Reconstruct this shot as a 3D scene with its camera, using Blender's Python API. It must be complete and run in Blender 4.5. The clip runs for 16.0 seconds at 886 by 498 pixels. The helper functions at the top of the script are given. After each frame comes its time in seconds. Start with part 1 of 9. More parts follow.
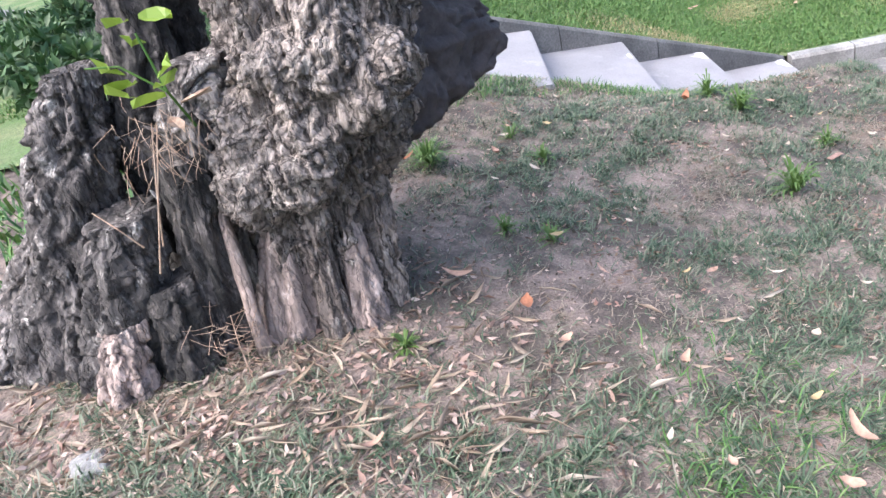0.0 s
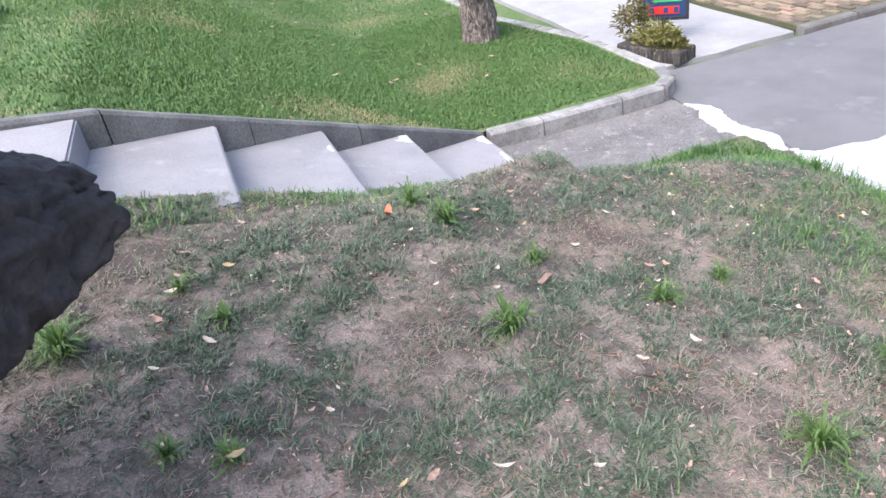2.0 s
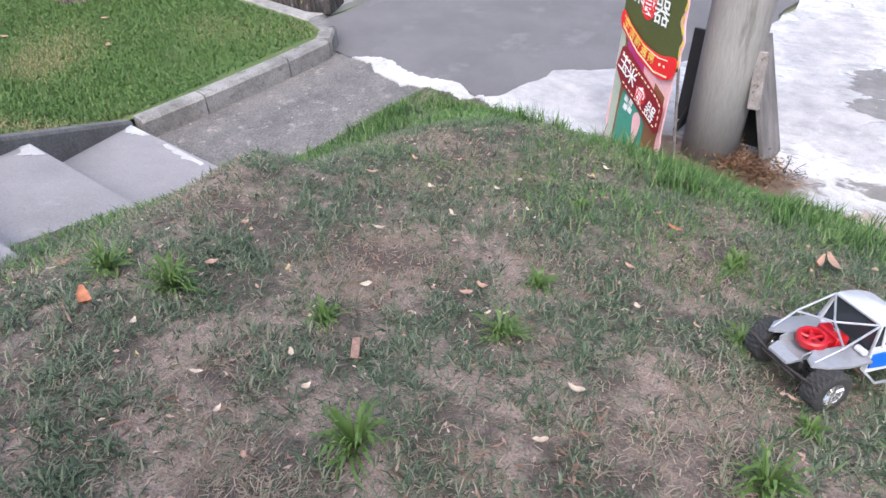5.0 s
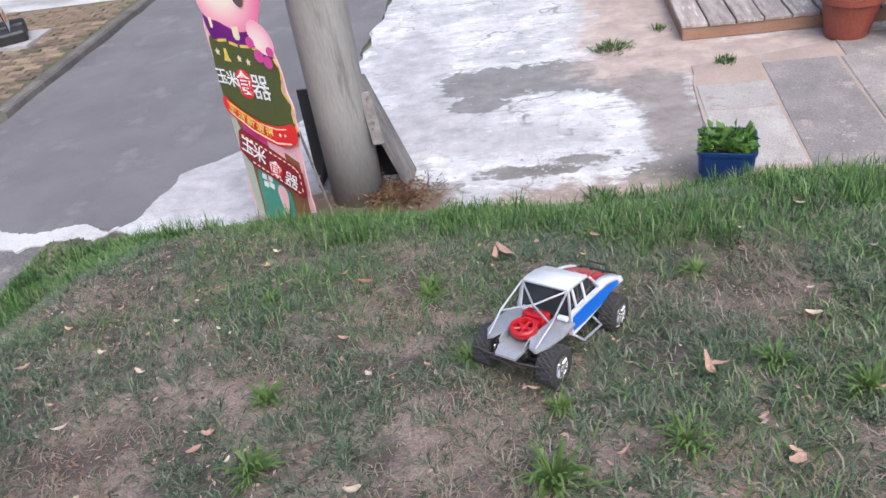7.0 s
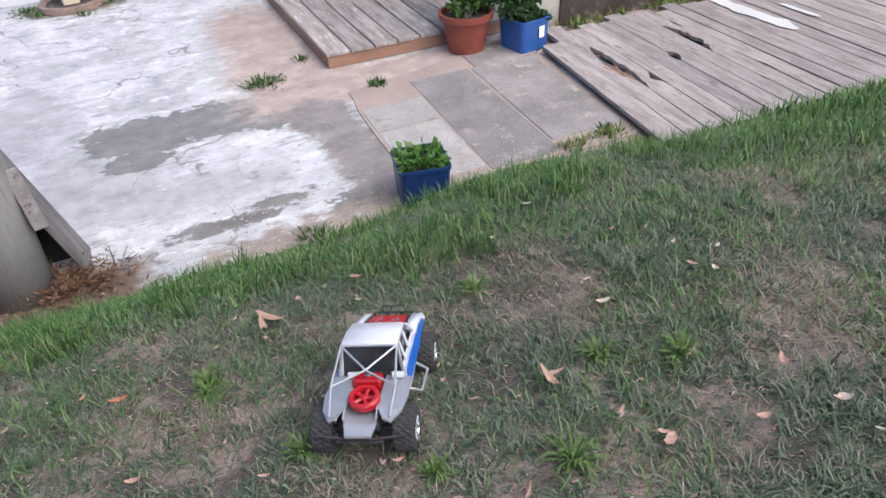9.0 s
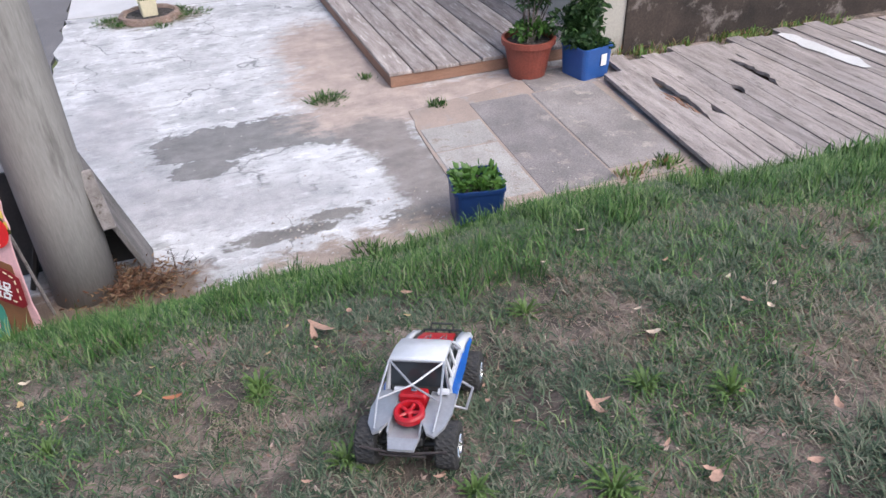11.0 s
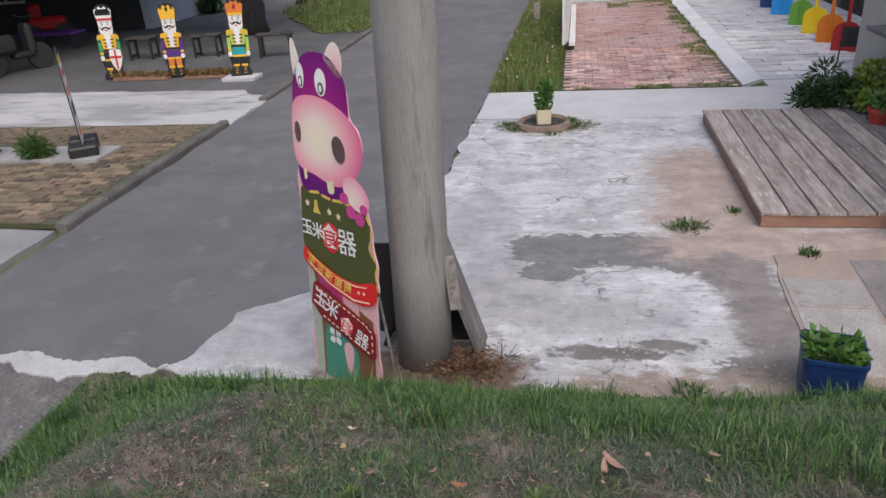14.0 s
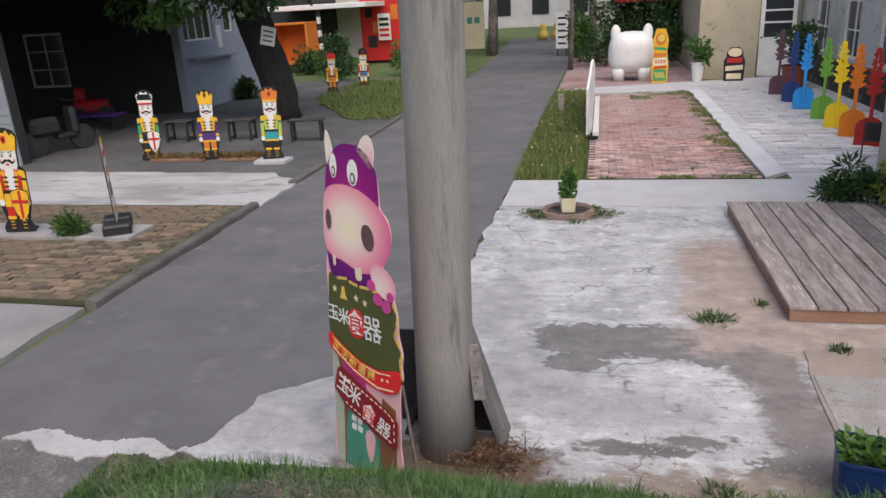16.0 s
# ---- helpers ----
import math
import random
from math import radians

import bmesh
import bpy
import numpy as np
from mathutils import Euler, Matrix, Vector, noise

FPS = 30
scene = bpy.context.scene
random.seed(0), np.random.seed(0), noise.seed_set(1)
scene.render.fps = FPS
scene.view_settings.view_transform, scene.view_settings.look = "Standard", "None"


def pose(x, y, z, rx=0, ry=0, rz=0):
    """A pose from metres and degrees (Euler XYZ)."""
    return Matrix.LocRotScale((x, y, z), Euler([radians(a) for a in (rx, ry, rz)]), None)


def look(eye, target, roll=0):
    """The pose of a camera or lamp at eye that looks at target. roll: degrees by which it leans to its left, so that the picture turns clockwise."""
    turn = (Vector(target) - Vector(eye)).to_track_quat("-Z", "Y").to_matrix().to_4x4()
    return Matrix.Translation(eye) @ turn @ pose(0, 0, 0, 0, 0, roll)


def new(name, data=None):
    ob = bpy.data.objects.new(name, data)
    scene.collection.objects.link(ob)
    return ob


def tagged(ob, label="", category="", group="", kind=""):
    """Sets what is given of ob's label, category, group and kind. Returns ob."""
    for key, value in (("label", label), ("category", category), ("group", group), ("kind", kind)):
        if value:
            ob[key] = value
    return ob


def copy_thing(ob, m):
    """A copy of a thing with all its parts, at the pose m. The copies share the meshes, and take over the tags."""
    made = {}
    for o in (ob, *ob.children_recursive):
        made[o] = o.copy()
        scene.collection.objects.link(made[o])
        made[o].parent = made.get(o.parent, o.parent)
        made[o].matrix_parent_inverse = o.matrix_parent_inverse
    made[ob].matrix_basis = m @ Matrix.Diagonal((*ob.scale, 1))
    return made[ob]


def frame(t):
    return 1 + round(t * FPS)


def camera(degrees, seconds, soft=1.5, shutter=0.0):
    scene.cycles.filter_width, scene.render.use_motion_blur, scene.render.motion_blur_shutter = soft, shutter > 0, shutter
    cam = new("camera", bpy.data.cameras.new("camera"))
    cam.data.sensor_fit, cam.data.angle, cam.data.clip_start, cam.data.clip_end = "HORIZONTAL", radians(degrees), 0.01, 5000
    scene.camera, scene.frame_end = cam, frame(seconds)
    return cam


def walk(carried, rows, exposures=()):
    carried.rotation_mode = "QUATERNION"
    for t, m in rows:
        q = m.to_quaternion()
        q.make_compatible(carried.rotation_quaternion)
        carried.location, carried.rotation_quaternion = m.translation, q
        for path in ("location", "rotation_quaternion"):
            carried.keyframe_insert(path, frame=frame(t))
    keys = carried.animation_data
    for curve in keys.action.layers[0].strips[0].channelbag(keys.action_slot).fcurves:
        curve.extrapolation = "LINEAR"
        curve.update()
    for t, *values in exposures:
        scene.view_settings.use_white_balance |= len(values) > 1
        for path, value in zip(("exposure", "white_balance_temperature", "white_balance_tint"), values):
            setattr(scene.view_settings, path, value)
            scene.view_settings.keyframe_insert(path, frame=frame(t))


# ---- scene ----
cam = camera(63.1, 16.0)
EXPOSURE = [(0.0, 1.84, 6000, 10), (1.0, 1.96, 6000, 10), (2.0, 1.62, 6050, 10), (3.0, 1.02, 6100, 10), (5.3, 1.14, 6100, 10), (6.2, 1.02, 6100, 10), (7.0, 0.85, 6100, 10), (8.5, 0.73, 6100, 10), (11.0, 0.69, 6100, 10), (12.5, 0.31, 6350, 10), (14.0, 0.12, 6400, 10), (16.0, 0.12, 6550, 10)]
PATH = [
    (0, (2.031, -0.773, 2.233), (0.313, -1.045, 1.246), -15.1),
    (0.5, (1.885, -0.75, 2.258), (0.216, -1.028, 1.192), -14.2),
    (1, (1.815, -0.776, 2.27), (0.111, -1.029, 1.256), -11.4),
    (1.5, (1.699, -0.69, 2.282), (-0.061, -0.641, 1.333), -12.6),
    (2, (1.44, -0.511, 2.282), (-0.226, -0.068, 1.267), -9.7),
    (2.5, (1.065, -0.378, 2.25), (-0.41, 0.51, 1.232), -8.8),
    (3, (0.796, -0.378, 2.243), (-0.554, 0.622, 1.16), -7.4),
    (5.5, (0.56, -0.483, 2.213), (-0.412, 0.74, 0.964), -5.5),
    (6, (0.59, -0.438, 2.215), (-0.233, 0.947, 1.03), -10.7),
    (6.5, (0.583, -0.42, 2.215), (0.084, 1.148, 1.077), -10.4),
    (7, (0.515, -0.363, 2.219), (0.194, 1.223, 1.044), -10.1),
    (7.5, (0.44, -0.144, 2.184), (0.358, 1.397, 0.912), -12.8),
    (8, (0.314, -0.086, 2.193), (0.739, 1.444, 0.978), -5.8),
    (8.5, (0.118, -0.083, 2.197), (0.77, 1.375, 0.993), -2.4),
    (11, (0.083, -0.102, 2.214), (0.624, 1.444, 1.066), -1.9),
    (11.5, (0.09, -0.097, 2.212), (0.401, 1.489, 1.035), -4.2),
    (12, (0.072, -0.1, 2.227), (0.33, 1.507, 1.064), -4.5),
    (12.5, (0.071, -0.093, 2.301), (0.065, 1.689, 1.393), -5.0),
    (13, (0.128, -0.132, 2.309), (-0.081, 1.677, 1.482), -4.8),
    (13.5, (0.157, -0.125, 2.298), (-0.088, 1.663, 1.436), -4.3),
    (14, (0.163, -0.108, 2.302), (-0.196, 1.663, 1.445), -4.1),
    (14.5, (0.152, -0.107, 2.327), (-0.277, 1.687, 1.553), -3.3),
    (15, (0.192, -0.12, 2.339), (-0.274, 1.695, 1.638), -2.9),
    (15.5, (0.164, -0.125, 2.334), (-0.281, 1.713, 1.683), -2.8),
    (16, (0.145, -0.116, 2.342), (-0.276, 1.73, 1.697), -3.3),
]
walk(cam, [(t, look(eye, target, roll)) for t, eye, target, roll in PATH], EXPOSURE)

# ---- light ----
SUN_EL, SUN_ROT = 55.0, 152.0
world = bpy.data.worlds.new("sky")
scene.world = world
world.use_nodes = True
wn = world.node_tree.nodes
sky = wn.new("ShaderNodeTexSky")
sky.sky_type, sky.sun_disc = "NISHITA", False
sky.sun_elevation, sky.sun_rotation = radians(SUN_EL), radians(SUN_ROT)
sky.air_density, sky.dust_density, sky.ozone_density = 1.0, 4.0, 1.0
wn["Background"].inputs[1].default_value = 0.15
world.node_tree.links.new(sky.outputs[0], wn["Background"].inputs[0])
sun = new("sun", bpy.data.lights.new("sun", "SUN"))
sun.data.energy, sun.data.angle, sun.data.color = 1.5, radians(75), (1.0, 0.95, 0.9)
az = radians(SUN_ROT)
sun.matrix_world = look((0, 0, 30), (-30 * math.sin(az) / math.tan(radians(SUN_EL)), -30 * math.cos(az) / math.tan(radians(SUN_EL)), 0))


# ---- materials ----
def mat(name, a, b=None, scale=6.0, fine=90.0, rough=0.8, bump=0.4, depth=0.004, metal=0.0, grain=0.25, random=0.0, island=False, spot=None, stretch=None, lo=0.35, hi=0.65):
    """A surface of two mixed tones, with fine grain and relief; spot is a third tone in scattered stains."""
    m = bpy.data.materials.new(name)
    m.use_nodes = True
    n, link = m.node_tree.nodes, m.node_tree.links.new
    shader = n["Principled BSDF"]
    shader.inputs["Roughness"].default_value, shader.inputs["Metallic"].default_value = rough, metal
    geo = n.new("ShaderNodeNewGeometry")
    src = geo.outputs["Position"]
    if stretch:
        mp = n.new("ShaderNodeMapping")
        mp.inputs["Scale"].default_value = stretch
        link(src, mp.inputs[0])
        src = mp.outputs[0]

    def noisy(s, detail=5.0):
        t = n.new("ShaderNodeTexNoise")
        t.inputs["Scale"].default_value, t.inputs["Detail"].default_value, t.inputs["Roughness"].default_value = s, detail, 0.65
        link(src, t.inputs["Vector"])
        return t.outputs["Fac"]

    def ramp(fac, p0, c0, p1, c1):
        r = n.new("ShaderNodeValToRGB")
        r.color_ramp.elements[0].position, r.color_ramp.elements[0].color = p0, (*c0, 1)
        r.color_ramp.elements[1].position, r.color_ramp.elements[1].color = p1, (*c1, 1)
        link(fac, r.inputs[0])
        return r.outputs[0]

    def mix(kind, fac, x, y):
        k = n.new("ShaderNodeMix")
        k.data_type, k.blend_type = "RGBA", kind
        for val, slot in ((fac, k.inputs[0]), (x, k.inputs[6]), (y, k.inputs[7])):
            if hasattr(val, "links"):
                link(val, slot)
            else:
                slot.default_value = val
        return k.outputs[2]

    b = b or tuple(c * 0.75 for c in a)
    col = ramp(noisy(scale), lo, a, hi, b)
    if spot:
        col = mix("MIX", ramp(noisy(scale * 2.7, 8.0), 0.56, (0, 0, 0), 0.66, (1, 1, 1)), col, (*spot, 1))
    g = noisy(fine, 3.0)
    col = mix("MULTIPLY", 1.0, col, ramp(g, 0.3, (1 - grain,) * 3, 0.7, (1 + grain,) * 3))
    if random:
        info = geo.outputs["Random Per Island"] if island else n.new("ShaderNodeObjectInfo").outputs["Random"]
        col = mix("MULTIPLY", 1.0, col, ramp(info, 0.0, (1 - random, 1 - random, 1 - random * 0.9), 1.0, (1 + random, 1 + random * 0.9, 1 + random * 0.8)))
    link(col, shader.inputs["Base Color"])
    if bump:
        height = n.new("ShaderNodeMath")
        height.operation = "ADD"
        link(g, height.inputs[0])
        link(noisy(scale * 3, 6.0), height.inputs[1])
        bp = n.new("ShaderNodeBump")
        bp.inputs["Strength"].default_value, bp.inputs["Distance"].default_value = bump, depth
        link(height.outputs[0], bp.inputs["Height"])
        link(bp.outputs[0], shader.inputs["Normal"])
    return m


def blades(name, tones, rough=0.6, thin_share=0.3):
    """Leaf stuff: each blade has a tone of its own, and lets some light through."""
    m = bpy.data.materials.new(name)
    m.use_nodes = True
    n, link = m.node_tree.nodes, m.node_tree.links.new
    shader = n["Principled BSDF"]
    shader.inputs["Roughness"].default_value = rough
    geo = n.new("ShaderNodeNewGeometry")
    r = n.new("ShaderNodeValToRGB")
    while len(r.color_ramp.elements) < len(tones):
        r.color_ramp.elements.new(0.5)
    for k, (e, c) in enumerate(zip(r.color_ramp.elements, tones)):
        e.position, e.color = k / (len(tones) - 1), (*c, 1)
    link(geo.outputs["Random Per Island"], r.inputs[0])
    link(r.outputs[0], shader.inputs["Base Color"])
    thin = n.new("ShaderNodeBsdfTranslucent")
    link(r.outputs[0], thin.inputs[0])
    both = n.new("ShaderNodeMixShader")
    both.inputs[0].default_value = thin_share
    link(shader.outputs[0], both.inputs[1])
    link(thin.outputs[0], both.inputs[2])
    link(both.outputs[0], n["Material Output"].inputs[0])
    return m


def paint(name, c, rough=0.45, grain=0.08):
    return mat(name, c, tuple(v * 0.88 for v in c), scale=5, fine=60, rough=rough, bump=0.1, depth=0.001, grain=grain)


SOIL = mat("dry_soil", (0.25, 0.19, 0.16), (0.084, 0.066, 0.055), scale=4.5, fine=150, rough=0.95, bump=0.8, depth=0.008, spot=(0.09, 0.078, 0.056), grain=0.45, lo=0.42, hi=0.57)
LAWN = mat("lawn_soil", (0.075, 0.125, 0.034), (0.165, 0.165, 0.08), scale=1.4, fine=70, rough=0.95, bump=0.8, depth=0.015, grain=0.4, lo=0.45, hi=0.7)
ASPHALT = mat("asphalt", (0.114, 0.109, 0.114), (0.162, 0.155, 0.16), scale=0.9, fine=130, rough=0.85, bump=0.5, depth=0.004, grain=0.28, spot=(0.18, 0.173, 0.175))
ROUGH_ASPHALT = mat("worn_asphalt", (0.115, 0.108, 0.108), (0.185, 0.172, 0.166), scale=3.4, fine=90, rough=0.9, bump=0.9, depth=0.009, grain=0.4, spot=(0.26, 0.24, 0.22))


def blotched(name, layers, base=(0.56, 0.557, 0.568), worn=(0.4, 0.398, 0.406), scuff=(0.26, 0.256, 0.256)):
    """Whitish concrete with worn stains; layers: (colour, softness, raggedness, [(x, y, rx, ry), ...])."""
    m = bpy.data.materials.new(name)
    m.use_nodes = True
    n, link = m.node_tree.nodes, m.node_tree.links.new
    shader = n["Principled BSDF"]
    shader.inputs["Roughness"].default_value = 0.88
    pos = n.new("ShaderNodeNewGeometry").outputs["Position"]

    def wire(val, slot):
        if hasattr(val, "links"):
            link(val, slot)
        else:
            slot.default_value = val

    def calc(kind, x, y=0.0):
        k = n.new("ShaderNodeMath")
        k.operation = kind
        wire(x, k.inputs[0])
        wire(y, k.inputs[1])
        return k.outputs[0]

    def noisy(scale, detail, stretch=(1, 1, 1), rough=0.65):
        mp = n.new("ShaderNodeMapping")
        mp.inputs["Scale"].default_value = stretch
        link(pos, mp.inputs[0])
        t = n.new("ShaderNodeTexNoise")
        t.inputs["Scale"].default_value, t.inputs["Detail"].default_value, t.inputs["Roughness"].default_value = scale, detail, rough
        link(mp.outputs[0], t.inputs["Vector"])
        return t.outputs["Fac"]

    def span(val, lo, hi):
        k = n.new("ShaderNodeMapRange")
        k.inputs["From Min"].default_value, k.inputs["From Max"].default_value = lo, hi
        link(val, k.inputs["Value"])
        return k.outputs[0]

    def mix(fac, x, y, kind="MIX"):
        k = n.new("ShaderNodeMix")
        k.data_type, k.blend_type = "RGBA", kind
        wire(fac, k.inputs[0])
        wire(x if hasattr(x, "links") else (*x, 1), k.inputs[6])
        wire(y if hasattr(y, "links") else (*y, 1), k.inputs[7])
        return k.outputs[2]

    broad, ragged, fine = noisy(1.5, 7), noisy(7.0, 8, (1, 1.6, 1), 0.7), noisy(120, 3)
    flake = noisy(3.4, 9, (0.7, 1.9, 1), 0.72)
    col = mix(span(broad, 0.44, 0.6), base, worn)
    col = mix(calc("MULTIPLY", span(flake, 0.57, 0.61), 0.7), col, scuff)
    col = mix(calc("MULTIPLY", span(noisy(9.0, 8, (0.6, 1.7, 1), 0.75), 0.6, 0.64), 0.8), col, tuple(c * 0.8 for c in scuff))
    # hairline cracks and crumbled pits
    crack = n.new("ShaderNodeTexVoronoi")
    crack.feature = "DISTANCE_TO_EDGE"
    crack.inputs["Scale"].default_value = 1.1
    bent = n.new("ShaderNodeVectorMath")
    bent.operation = "MULTIPLY_ADD"
    wob = n.new("ShaderNodeTexNoise")
    wob.inputs["Scale"].default_value, wob.inputs["Detail"].default_value = 2.6, 6.0
    link(pos, wob.inputs["Vector"])
    link(wob.outputs["Color"], bent.inputs[0])
    bent.inputs[1].default_value = (0.7, 0.7, 0)
    link(pos, bent.inputs[2])
    link(bent.outputs[0], crack.inputs["Vector"])
    line = calc("MULTIPLY", span(crack.outputs["Distance"], 0.012, 0.003), span(noisy(1.9, 4), 0.46, 0.56))
    col = mix(calc("MULTIPLY", line, 0.75), col, tuple(c * 0.5 for c in scuff))
    col = mix(calc("MULTIPLY", span(noisy(26, 5, (0.8, 1.3, 1), 0.6), 0.6, 0.66), 0.55), col, tuple(c * 0.85 for c in scuff))
    col = mix(calc("MULTIPLY", span(noisy(0.55, 3), 0.42, 0.62), 0.2), col, worn)
    col = mix(calc("MULTIPLY", span(noisy(4.2, 8, (0.8, 1.5, 1), 0.72), 0.57, 0.6), 0.85), col, tuple(min(0.8, c * 1.15) for c in base))
    for colour, soft, rag, spots, *lip in layers:
        near = None
        for x, y, rx, ry in spots:
            mp = n.new("ShaderNodeMapping")
            mp.inputs["Location"].default_value = (-x / rx, -y / ry, 0)
            mp.inputs["Scale"].default_value = (1 / rx, 1 / ry, 0)
            link(pos, mp.inputs[0])
            d = n.new("ShaderNodeVectorMath")
            d.operation = "LENGTH"
            link(mp.outputs[0], d.inputs[0])
            near = d.outputs["Value"] if near is None else calc("SMOOTH_MIN", near, d.outputs["Value"])
        ragd = calc("ADD", calc("MULTIPLY", calc("SUBTRACT", ragged, 0.5), rag * 2.0), calc("MULTIPLY", calc("SUBTRACT", broad, 0.5), rag))
        edge = calc("ADD", near, ragd)
        tone = mix(span(noisy(5.0, 6), 0.3, 0.7), tuple(c * 0.8 for c in colour), tuple(c * 1.12 for c in colour))
        col = mix(span(edge, 1 + soft, 1 - soft), col, tone)
        if lip:
            ring = calc("MULTIPLY", span(calc("ABSOLUTE", calc("SUBTRACT", edge, 1.0)), 0.1, 0.02), lip[0])
            col = mix(ring, col, tuple(c * 0.45 for c in colour))
    cloud = n.new("ShaderNodeValToRGB")
    cloud.color_ramp.elements[0].position, cloud.color_ramp.elements[0].color = 0.36, (0.86, 0.86, 0.87, 1)
    cloud.color_ramp.elements[1].position, cloud.color_ramp.elements[1].color = 0.58, (1.1, 1.1, 1.1, 1)
    link(noisy(5.5, 7, (1, 1.4, 1), 0.7), cloud.inputs[0])
    col = mix(1.0, col, cloud.outputs[0], "MULTIPLY")
    grain = n.new("ShaderNodeValToRGB")
    grain.color_ramp.elements[0].position, grain.color_ramp.elements[0].color = 0.3, (0.84, 0.84, 0.84, 1)
    grain.color_ramp.elements[1].position, grain.color_ramp.elements[1].color = 0.7, (1.14, 1.14, 1.14, 1)
    link(fine, grain.inputs[0])
    link(mix(1.0, col, grain.outputs[0], "MULTIPLY"), shader.inputs["Base Color"])
    bp = n.new("ShaderNodeBump")
    bp.inputs["Strength"].default_value, bp.inputs["Distance"].default_value = 0.8, 0.008
    link(calc("SUBTRACT", calc("ADD", calc("MULTIPLY", flake, 2.0), fine), line), bp.inputs["Height"])
    link(bp.outputs[0], shader.inputs["Normal"])
    return m


PALE_SCUFF = [(-1.65, 3.5, 0.55, 0.45), (-1.2, 3.3, 0.4, 0.3), (-0.35, 4.1, 0.5, 0.35), (0.2, 3.75, 0.5, 0.18), (-0.6, 5.2, 0.3, 0.6)]
GREY_MEND = [(0.1, 4.64, 0.42, 0.27), (0.6, 4.66, 0.42, 0.25), (0.93, 4.5, 0.2, 0.17), (0.0, 4.3, 0.2, 0.14)]
SANDY = [(1.25, 6.2, 0.45, 0.75), (1.3, 5.35, 0.55, 0.6), (1.35, 4.75, 0.6, 0.35), (2.2, 4.75, 1.3, 0.32), (3.1, 4.6, 0.7, 0.3)]
GREY_DIRT = [(1.28, 3.7, 0.2, 0.75), (1.2, 4.35, 0.25, 0.25)]
DARK_SCUFF = [(0.35, 3.34, 0.32, 0.07), (0.7, 3.44, 0.22, 0.06), (1.1, 3.2, 0.2, 0.12)]
GRASS_DIRT = [(0.7, 2.95, 0.6, 0.22), (1.3, 2.98, 0.5, 0.24), (2.3, 3.0, 1.1, 0.32), (-0.2, 2.8, 0.5, 0.16)]
POLE_DIRT = [(-0.75, 3.02, 0.42, 0.26), (-0.35, 3.08, 0.3, 0.2)]
RING_DIRT = [(-0.18, 7.84, 0.46, 0.3)]
YARD = blotched("whitish_concrete", [
    ((0.41, 0.4, 0.41), 0.3, 1.2, PALE_SCUFF),
    ((0.205, 0.198, 0.196), 0.05, 0.8, GREY_MEND, 0.45),
    ((0.405, 0.328, 0.29), 0.22, 0.8, SANDY),
    ((0.25, 0.222, 0.21), 0.2, 0.9, GREY_DIRT),
    ((0.2, 0.188, 0.178), 0.15, 1.7, DARK_SCUFF),
    ((0.31, 0.25, 0.212), 0.25, 1.3, GRASS_DIRT),
    ((0.165, 0.12, 0.09), 0.3, 1.0, POLE_DIRT),
    ((0.15, 0.128, 0.085), 0.3, 1.2, RING_DIRT),
])
SMOOTH = mat("smooth_concrete", (0.54, 0.532, 0.545), (0.44, 0.432, 0.44), scale=1.2, fine=90, rough=0.85, bump=0.3, depth=0.003, grain=0.12)
WHITEWASH = mat("white_cement", (0.527, 0.518, 0.518), (0.374, 0.365, 0.365), scale=1.3, spot=(0.306, 0.297, 0.297), fine=90, rough=0.85, bump=0.3, depth=0.003, grain=0.12)
DRIVE = mat("dusty_white_cement", (0.46, 0.452, 0.45), (0.28, 0.274, 0.272), scale=1.0, spot=(0.2, 0.196, 0.195), fine=90, rough=0.88, bump=0.4, depth=0.004, grain=0.18, lo=0.42, hi=0.62, stretch=(0.6, 1.5, 1))
DARK_KERB = mat("weathered_kerb", (0.15, 0.139, 0.129), (0.098, 0.09, 0.083), scale=5, fine=80, rough=0.95, bump=0.6, depth=0.006, grain=0.3, random=0.15)
GREY = mat("grey_concrete", (0.27, 0.26, 0.26), (0.36, 0.345, 0.34), scale=2.2, fine=100, rough=0.9, bump=0.5, depth=0.004, grain=0.2)
FORECOURT = mat("dark_grey_concrete", (0.075, 0.073, 0.074), (0.128, 0.124, 0.126), scale=0.8, fine=60, rough=0.9, bump=0.5, depth=0.005, grain=0.25, spot=(0.085, 0.083, 0.083))
WALK = mat("footpath_concrete", (0.31, 0.3, 0.3), (0.235, 0.226, 0.226), scale=1.5, fine=80, rough=0.9, bump=0.4, depth=0.004, grain=0.15)
SAND = mat("sandy_dirt", (0.357, 0.277, 0.236), (0.266, 0.213, 0.186), scale=2, spot=(0.304, 0.274, 0.258), fine=150, rough=0.95, bump=0.5, depth=0.004, grain=0.2)
MOSSY = mat("mossy_dark_concrete", (0.1, 0.098, 0.095), (0.17, 0.165, 0.16), scale=4, fine=80, rough=0.95, bump=0.6, depth=0.006, grain=0.3, random=0.1)
STEP = mat("step_concrete", (0.272, 0.258, 0.268), (0.215, 0.204, 0.212), scale=2, fine=90, rough=0.85, bump=0.3, depth=0.003, grain=0.12, spot=(0.285, 0.269, 0.276), random=0.05)
KERB = mat("kerb_concrete", (0.29, 0.28, 0.27), (0.16, 0.152, 0.145), scale=5, fine=90, rough=0.9, bump=0.6, depth=0.006, grain=0.3, random=0.15, spot=(0.11, 0.105, 0.1))
